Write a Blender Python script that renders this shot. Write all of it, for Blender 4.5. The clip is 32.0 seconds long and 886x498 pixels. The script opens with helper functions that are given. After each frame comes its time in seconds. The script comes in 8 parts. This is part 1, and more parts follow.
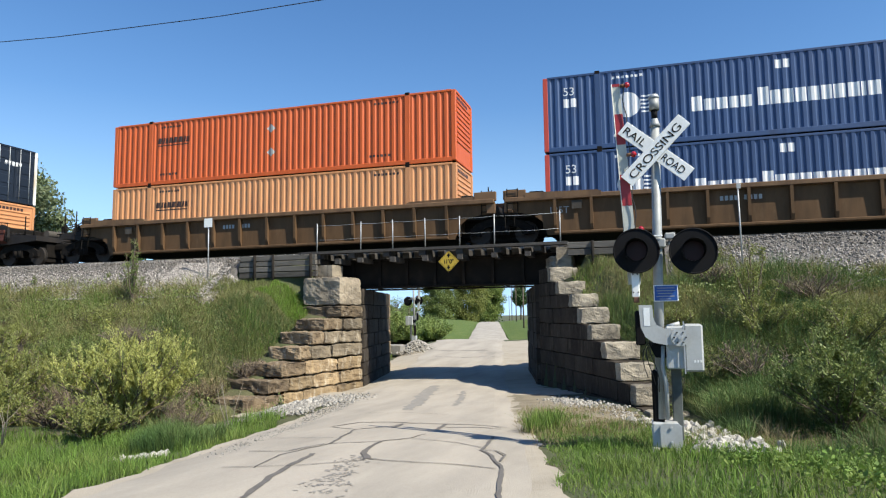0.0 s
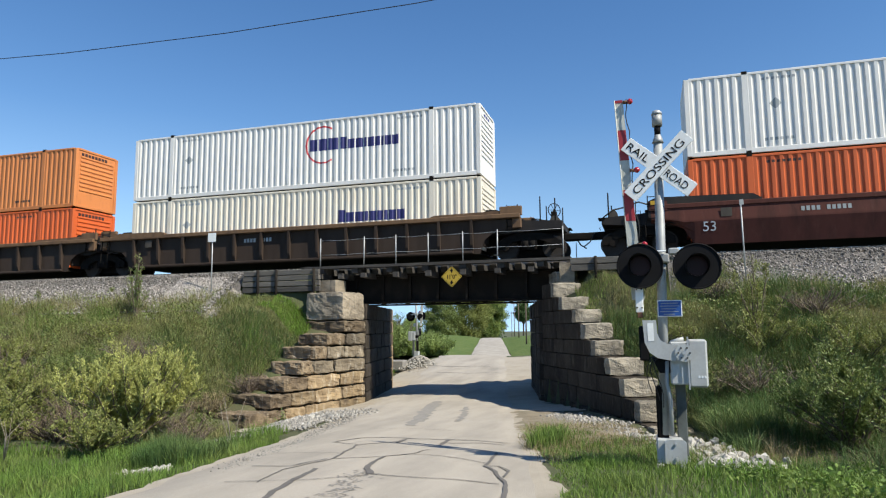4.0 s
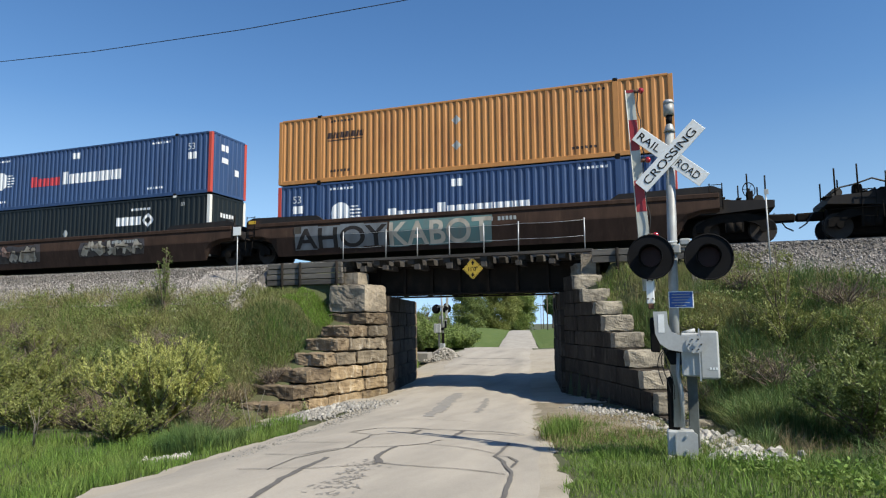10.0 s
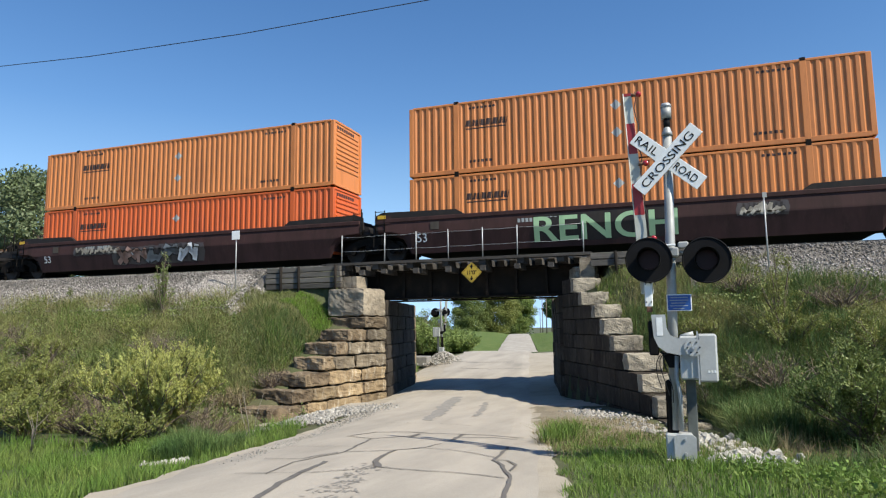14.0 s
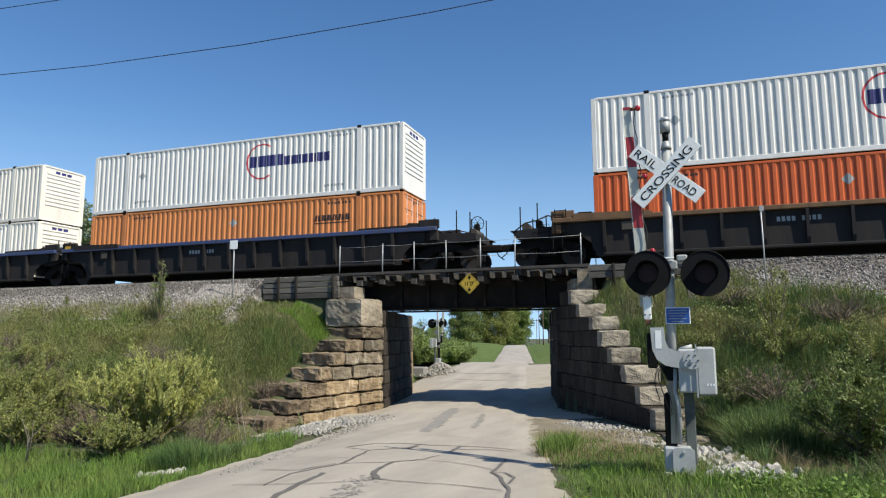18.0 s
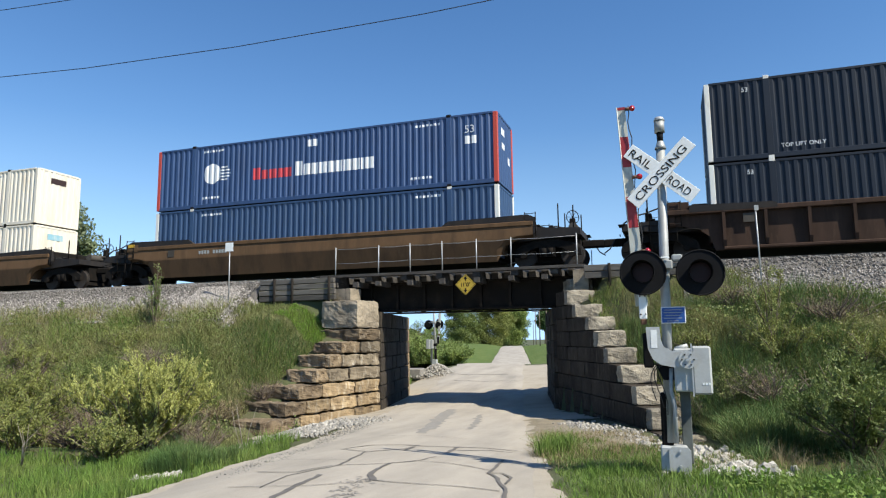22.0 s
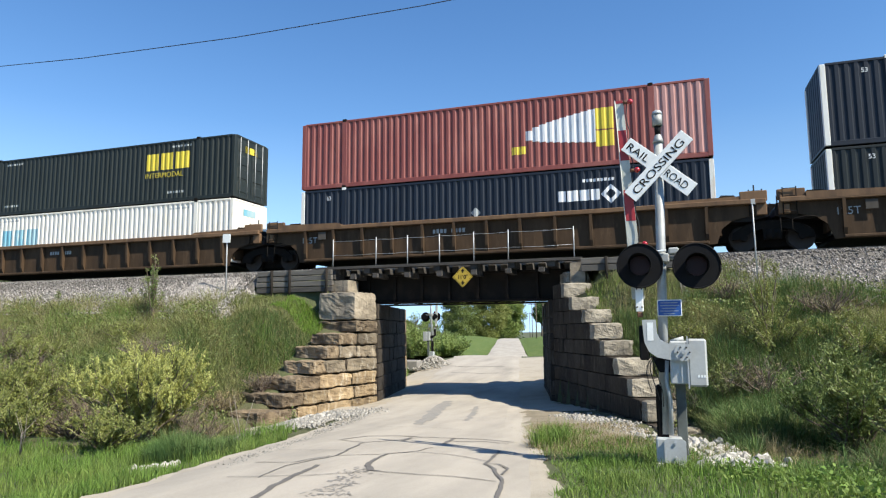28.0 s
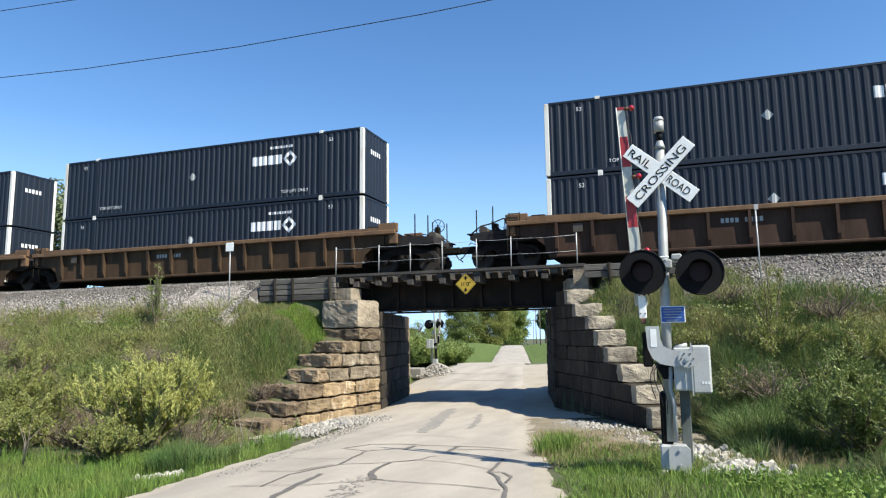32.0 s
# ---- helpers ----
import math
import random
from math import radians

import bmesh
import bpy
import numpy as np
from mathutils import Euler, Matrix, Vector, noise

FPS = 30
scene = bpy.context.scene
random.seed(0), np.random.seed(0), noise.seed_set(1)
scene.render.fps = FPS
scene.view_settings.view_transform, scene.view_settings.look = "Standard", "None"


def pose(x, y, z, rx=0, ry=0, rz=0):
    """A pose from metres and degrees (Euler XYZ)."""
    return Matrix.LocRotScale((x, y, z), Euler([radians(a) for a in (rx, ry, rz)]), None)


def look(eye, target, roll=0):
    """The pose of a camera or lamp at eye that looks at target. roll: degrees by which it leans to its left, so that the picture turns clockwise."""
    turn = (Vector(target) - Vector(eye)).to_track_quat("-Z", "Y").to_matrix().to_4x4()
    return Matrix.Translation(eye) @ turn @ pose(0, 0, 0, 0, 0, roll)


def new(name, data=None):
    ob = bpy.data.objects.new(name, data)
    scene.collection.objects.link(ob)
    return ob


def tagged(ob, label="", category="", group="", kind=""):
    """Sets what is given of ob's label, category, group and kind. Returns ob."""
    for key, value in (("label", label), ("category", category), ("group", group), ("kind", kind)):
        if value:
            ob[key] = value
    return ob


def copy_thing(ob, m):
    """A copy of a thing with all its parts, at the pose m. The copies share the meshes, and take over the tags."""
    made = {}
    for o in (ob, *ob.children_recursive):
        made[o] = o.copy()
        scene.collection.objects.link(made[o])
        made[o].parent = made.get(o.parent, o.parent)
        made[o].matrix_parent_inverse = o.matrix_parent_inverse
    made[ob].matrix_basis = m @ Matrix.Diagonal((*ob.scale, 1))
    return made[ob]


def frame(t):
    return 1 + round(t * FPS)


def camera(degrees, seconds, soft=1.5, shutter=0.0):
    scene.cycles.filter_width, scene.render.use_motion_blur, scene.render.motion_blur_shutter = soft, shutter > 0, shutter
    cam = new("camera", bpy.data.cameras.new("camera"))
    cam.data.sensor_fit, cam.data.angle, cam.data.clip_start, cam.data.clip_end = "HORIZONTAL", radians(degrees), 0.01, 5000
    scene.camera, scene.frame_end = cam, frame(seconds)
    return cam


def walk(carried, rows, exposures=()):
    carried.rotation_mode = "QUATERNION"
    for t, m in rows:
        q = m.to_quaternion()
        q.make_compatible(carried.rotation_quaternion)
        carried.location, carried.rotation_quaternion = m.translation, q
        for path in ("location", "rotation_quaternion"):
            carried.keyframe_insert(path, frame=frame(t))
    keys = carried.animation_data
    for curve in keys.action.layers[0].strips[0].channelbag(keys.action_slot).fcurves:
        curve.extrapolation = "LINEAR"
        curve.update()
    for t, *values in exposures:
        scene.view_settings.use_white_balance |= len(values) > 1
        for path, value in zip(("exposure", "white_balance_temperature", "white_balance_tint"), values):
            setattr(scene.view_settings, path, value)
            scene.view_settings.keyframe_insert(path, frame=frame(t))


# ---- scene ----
EXPOSURES = [(0.0, 0.68), (1.0, 0.62), (2.0, 0.64), (3.0, 0.50), (6.0, 0.55), (7.0, 0.32), (8.0, 0.36), (9.0, 0.27), (11.0, 0.55), (13.0, 0.52), (14.5, 0.56), (17.0, 0.48), (19.0, 0.33), (20.0, 0.33), (21.0, 0.38), (22.0, 0.62), (23.0, 0.53), (24.0, 0.49), (25.5, 0.45), (28.0, 0.83), (29.0, 0.60), (30.0, 0.75), (31.0, 0.90), (32.0, 0.86)]
SKY, SUNPOWER = 0.106, 5.0
# camera: hand-held on the road's edge; seconds, eye, yaw, pitch, roll
cam = camera(67.25, 32.0, soft=1.2)
PATH = [
    (0, -0.235, -25.455, 1.636, -16.831, 5.635, -0.698),
    (0.5, -0.237, -25.473, 1.629, -17.077, 6.083, -0.631),
    (1, -0.247, -25.489, 1.629, -17.164, 6.306, -0.434),
    (1.5, -0.248, -25.509, 1.627, -17.151, 6.392, -0.268),
    (2, -0.245, -25.497, 1.625, -17.102, 6.524, -0.401),
    (2.5, -0.246, -25.492, 1.623, -17.103, 6.634, -0.423),
    (3, -0.248, -25.485, 1.625, -17.115, 6.767, -0.420),
    (3.5, -0.248, -25.489, 1.621, -17.111, 6.989, -0.417),
    (5.5, -0.167, -25.427, 1.607, -16.906, 6.882, -0.915),
    (6, 0.012, -25.342, 1.589, -19.124, 6.921, -1.419),
    (6.5, 0.103, -25.333, 1.576, -19.420, 6.764, -1.184),
    (7, 0.088, -25.402, 1.586, -19.117, 6.607, -0.596),
    (7.5, 0.055, -25.456, 1.596, -19.220, 6.480, -0.215),
    (8, 0.036, -25.515, 1.593, -19.234, 6.306, -0.118),
    (8.5, 0.041, -25.495, 1.601, -19.356, 6.371, -0.162),
    (9, 0.048, -25.497, 1.592, -19.508, 6.521, -0.226),
    (9.5, 0.049, -25.472, 1.598, -19.529, 6.388, -0.413),
    (10, 0.050, -25.441, 1.597, -19.577, 6.375, -0.497),
    (10.5, 0.045, -25.434, 1.601, -19.640, 6.567, -0.527),
    (11, 0.040, -25.442, 1.597, -19.663, 6.746, -0.534),
    (11.5, 0.038, -25.423, 1.596, -19.702, 6.938, -0.546),
    (12, 0.041, -25.447, 1.596, -19.737, 7.116, -0.539),
    (12.5, 0.058, -25.453, 1.599, -19.848, 7.278, -0.594),
    (13, 0.051, -25.483, 1.587, -19.865, 6.985, -0.461),
    (13.5, 0.060, -25.449, 1.592, -19.755, 6.856, -0.579),
    (14, 0.062, -25.442, 1.595, -19.492, 6.692, -0.624),
    (14.5, 0.048, -25.444, 1.596, -19.451, 6.624, -0.595),
    (16.5, 0.049, -25.463, 1.587, -19.384, 7.223, -0.686),
    (17, 0.044, -25.474, 1.599, -19.371, 7.350, -0.193),
    (17.5, 0.041, -25.477, 1.609, -19.373, 7.564, -0.150),
    (18, 0.032, -25.480, 1.606, -19.211, 7.600, -0.269),
    (18.5, 0.030, -25.483, 1.598, -19.121, 7.688, -0.331),
    (19, 0.037, -25.487, 1.591, -18.990, 7.642, -0.305),
    (19.5, 0.045, -25.490, 1.597, -18.888, 7.600, -0.396),
    (20, 0.044, -25.494, 1.597, -18.766, 7.570, -0.444),
    (20.5, 0.043, -25.495, 1.597, -18.697, 7.544, -0.363),
    (21, 0.040, -25.493, 1.600, -18.689, 7.537, -0.395),
    (21.5, 0.040, -25.473, 1.592, -18.737, 7.594, -0.501),
    (22, 0.042, -25.475, 1.599, -18.887, 7.709, -0.632),
    (22.5, 0.037, -25.482, 1.595, -18.960, 7.844, -0.692),
    (23, 0.051, -25.485, 1.600, -19.030, 7.887, -0.772),
    (23.5, 0.040, -25.498, 1.596, -18.982, 7.917, -0.762),
    (24, 0.040, -25.512, 1.586, -18.831, 7.767, -0.703),
    (24.5, 0.041, -25.496, 1.592, -18.719, 7.591, -0.693),
    (25, 0.036, -25.494, 1.600, -18.690, 7.546, -0.699),
    (25.5, 0.043, -25.501, 1.600, -18.669, 7.553, -0.668),
    (27.5, 0.033, -25.505, 1.593, -18.646, 7.235, -0.452),
    (28, 0.040, -25.514, 1.593, -18.632, 7.050, -0.404),
    (28.5, 0.036, -25.499, 1.597, -18.599, 6.934, -0.469),
    (29, 0.032, -25.500, 1.594, -18.584, 7.013, -0.475),
    (29.5, 0.038, -25.502, 1.596, -18.596, 7.017, -0.457),
    (30, 0.048, -25.508, 1.597, -18.608, 7.021, -0.504),
    (30.5, 0.047, -25.499, 1.602, -18.604, 7.031, -0.632),
    (31, 0.045, -25.498, 1.591, -18.610, 7.093, -0.643),
    (31.5, 0.049, -25.494, 1.605, -18.750, 7.329, -0.761),
    (32, 0.053, -25.502, 1.599, -18.905, 7.664, -0.703),
]


def camera_pose(x, y, z, yaw, pitch, roll):
    return pose(x, y, z, 90 + pitch, 0, -yaw) @ pose(0, 0, 0, 0, 0, roll)


walk(cam, [(t, camera_pose(*v)) for t, *v in PATH], exposures=EXPOSURES)

# daylight: clear sky, sun high over the right of the road
SUN = Vector((2.6, -1.0, 3.0)).normalized()
world = bpy.data.worlds.new("sky")
scene.world = world
world.use_nodes = True
wn = world.node_tree.nodes
sky = wn.new("ShaderNodeTexSky")
sky.sky_type, sky.sun_disc = "NISHITA", False
sky.sun_elevation = math.asin(SUN.z)
sky.sun_rotation = math.atan2(SUN.x, SUN.y)
sky.air_density, sky.dust_density, sky.ozone_density = 1.0, 0.0, 1.5
wn["Background"].inputs[1].default_value = SKY
deep = wn.new("ShaderNodeHueSaturation")
deep.inputs["Saturation"].default_value, deep.inputs["Hue"].default_value = 1.26, 0.504
world.node_tree.links.new(sky.outputs[0], deep.inputs["Color"])
# cool the band just over the horizon
where, part_z, low = wn.new("ShaderNodeTexCoord"), wn.new("ShaderNodeSeparateXYZ"), wn.new("ShaderNodeMapRange")
low.inputs["From Min"].default_value, low.inputs["From Max"].default_value = 0.30, 0.06
low.inputs["To Max"].default_value = 0.9
tint = wn.new("ShaderNodeMix")
tint.data_type, tint.blend_type = "RGBA", "COLOR"
tint.inputs["B"].default_value = (0.36, 0.62, 1.0, 1)
world.node_tree.links.new(where.outputs["Generated"], part_z.inputs[0])
world.node_tree.links.new(part_z.outputs["Z"], low.inputs["Value"])
world.node_tree.links.new(low.outputs[0], tint.inputs["Factor"])
world.node_tree.links.new(deep.outputs[0], tint.inputs["A"])
world.node_tree.links.new(tint.outputs["Result"], wn["Background"].inputs[0])
sun = new("sun", bpy.data.lights.new("sun", "SUN"))
sun.data.energy, sun.data.angle, sun.data.color = SUNPOWER, radians(0.53), (1.0, 0.945, 0.81)
sun.matrix_world = look((40, -20, 60), Vector((40, -20, 60)) - SUN)

# ---------------------------------------------------------------- materials
def material(name, col, rough=0.6, metal=0.0, var=0.25, scale=1.5, fine=40.0, bump=0.15, stretch=(1, 1, 1), second=None,
             amount=0.5, island=0.0, spread=0.0, spec=0.5, fine_var=0.12, lumps=0.02, translucent=0.0, streak=None, streak_max=0.75):
    """A surface with broad stains and fine grain. second: the colour of the stains; island, spread: change by piece or by object."""
    m = bpy.data.materials.new(name)
    m.use_nodes = True
    n, l = m.node_tree.nodes, m.node_tree.links
    b = n["Principled BSDF"]
    tc = n.new("ShaderNodeTexCoord")
    info = n.new("ShaderNodeObjectInfo")
    off = n.new("ShaderNodeVectorMath")
    off.operation = "SCALE"
    off.inputs[0].default_value = (37.0, 19.0, 53.0)
    l.new(info.outputs["Random"], off.inputs["Scale"])
    add = n.new("ShaderNodeVectorMath")
    l.new(tc.outputs["Object"], add.inputs[0])
    l.new(off.outputs[0], add.inputs[1])
    mp = n.new("ShaderNodeMapping")
    mp.inputs["Scale"].default_value = stretch
    l.new(add.outputs[0], mp.inputs["Vector"])

    def noise_at(s, detail, rough_n):
        t = n.new("ShaderNodeTexNoise")
        t.inputs["Scale"].default_value, t.inputs["Detail"].default_value, t.inputs["Roughness"].default_value = s, detail, rough_n
        l.new(mp.outputs[0], t.inputs["Vector"])
        return t.outputs["Fac"]

    broad, grain = noise_at(scale, 6, 0.6), noise_at(fine, 3, 0.6)
    ramp = n.new("ShaderNodeMapRange")
    ramp.inputs["From Min"].default_value, ramp.inputs["From Max"].default_value = 0.62 - 0.3 * amount, 0.75
    l.new(broad, ramp.inputs["Value"])
    mix = n.new("ShaderNodeMix")
    mix.data_type = "RGBA"
    mix.inputs["A"].default_value = (*col, 1)
    mix.inputs["B"].default_value = (*(second or [c * (1 - var) for c in col]), 1)
    l.new(ramp.outputs[0], mix.inputs["Factor"])
    hsv = n.new("ShaderNodeHueSaturation")
    if streak:
        tall = n.new("ShaderNodeMapping")
        tall.inputs["Scale"].default_value = (1, 1, 0.22)
        l.new(add.outputs[0], tall.inputs["Vector"])
        run = n.new("ShaderNodeTexNoise")
        run.inputs["Scale"].default_value, run.inputs["Detail"].default_value, run.inputs["Roughness"].default_value = 5.5, 5, 0.7
        l.new(tall.outputs[0], run.inputs["Vector"])
        cut = n.new("ShaderNodeMapRange")
        cut.inputs["From Min"].default_value, cut.inputs["From Max"].default_value = 0.55, 0.72
        cut.inputs["To Max"].default_value = streak_max
        l.new(run.outputs["Fac"], cut.inputs["Value"])
        mix2 = n.new("ShaderNodeMix")
        mix2.data_type = "RGBA"
        mix2.inputs["B"].default_value = (*streak, 1)
        l.new(cut.outputs[0], mix2.inputs["Factor"])
        l.new(mix.outputs["Result"], mix2.inputs["A"])
        mix = mix2
    l.new(mix.outputs["Result"], hsv.inputs["Color"])
    value = n.new("ShaderNodeMath")
    value.operation, value.inputs[1].default_value, value.inputs[2].default_value = "MULTIPLY_ADD", 2 * fine_var, 1 - fine_var
    l.new(grain, value.inputs[0])
    last = value.outputs[0]
    for source, width in (("island", island), ("object", spread)):
        if width:
            if source == "island":
                r = n.new("ShaderNodeNewGeometry").outputs["Random Per Island"]
            else:
                r = info.outputs["Random"]
            k = n.new("ShaderNodeMath")
            k.operation, k.inputs[1].default_value, k.inputs[2].default_value = "MULTIPLY_ADD", 2 * width, 1 - width
            l.new(r, k.inputs[0])
            j = n.new("ShaderNodeMath")
            j.operation = "MULTIPLY"
            l.new(last, j.inputs[0])
            l.new(k.outputs[0], j.inputs[1])
            last = j.outputs[0]
    l.new(last, hsv.inputs["Value"])
    l.new(hsv.outputs[0], b.inputs["Base Color"])
    rr = n.new("ShaderNodeMapRange")
    rr.inputs["To Min"].default_value, rr.inputs["To Max"].default_value = max(0.05, rough - 0.1), min(1, rough + 0.15)
    l.new(broad, rr.inputs["Value"])
    l.new(rr.outputs[0], b.inputs["Roughness"])
    b.inputs["Metallic"].default_value = metal
    b.inputs["Specular IOR Level"].default_value = spec
    if bump:
        bp = n.new("ShaderNodeBump")
        bp.inputs["Strength"].default_value, bp.inputs["Distance"].default_value = bump, lumps
        l.new(grain, bp.inputs["Height"])
        l.new(bp.outputs[0], b.inputs["Normal"])
    if translucent:
        tr = n.new("ShaderNodeBsdfTranslucent")
        l.new(hsv.outputs[0], tr.inputs["Color"])
        ms = n.new("ShaderNodeMixShader")
        ms.inputs[0].default_value = translucent
        l.new(b.outputs[0], ms.inputs[1])
        l.new(tr.outputs[0], ms.inputs[2])
        l.new(ms.outputs[0], n["Material Output"].inputs["Surface"])
    return m


def coat(name, col, rough=0.5, second=None, amount=0.35, **more):
    """Weathered paint on steel, streaked downwards."""
    return material(name, col, rough, var=0.3, scale=1.2, fine=30, bump=0.06, stretch=(1.6, 1.6, 0.35), second=second, amount=amount, fine_var=0.08, **more)


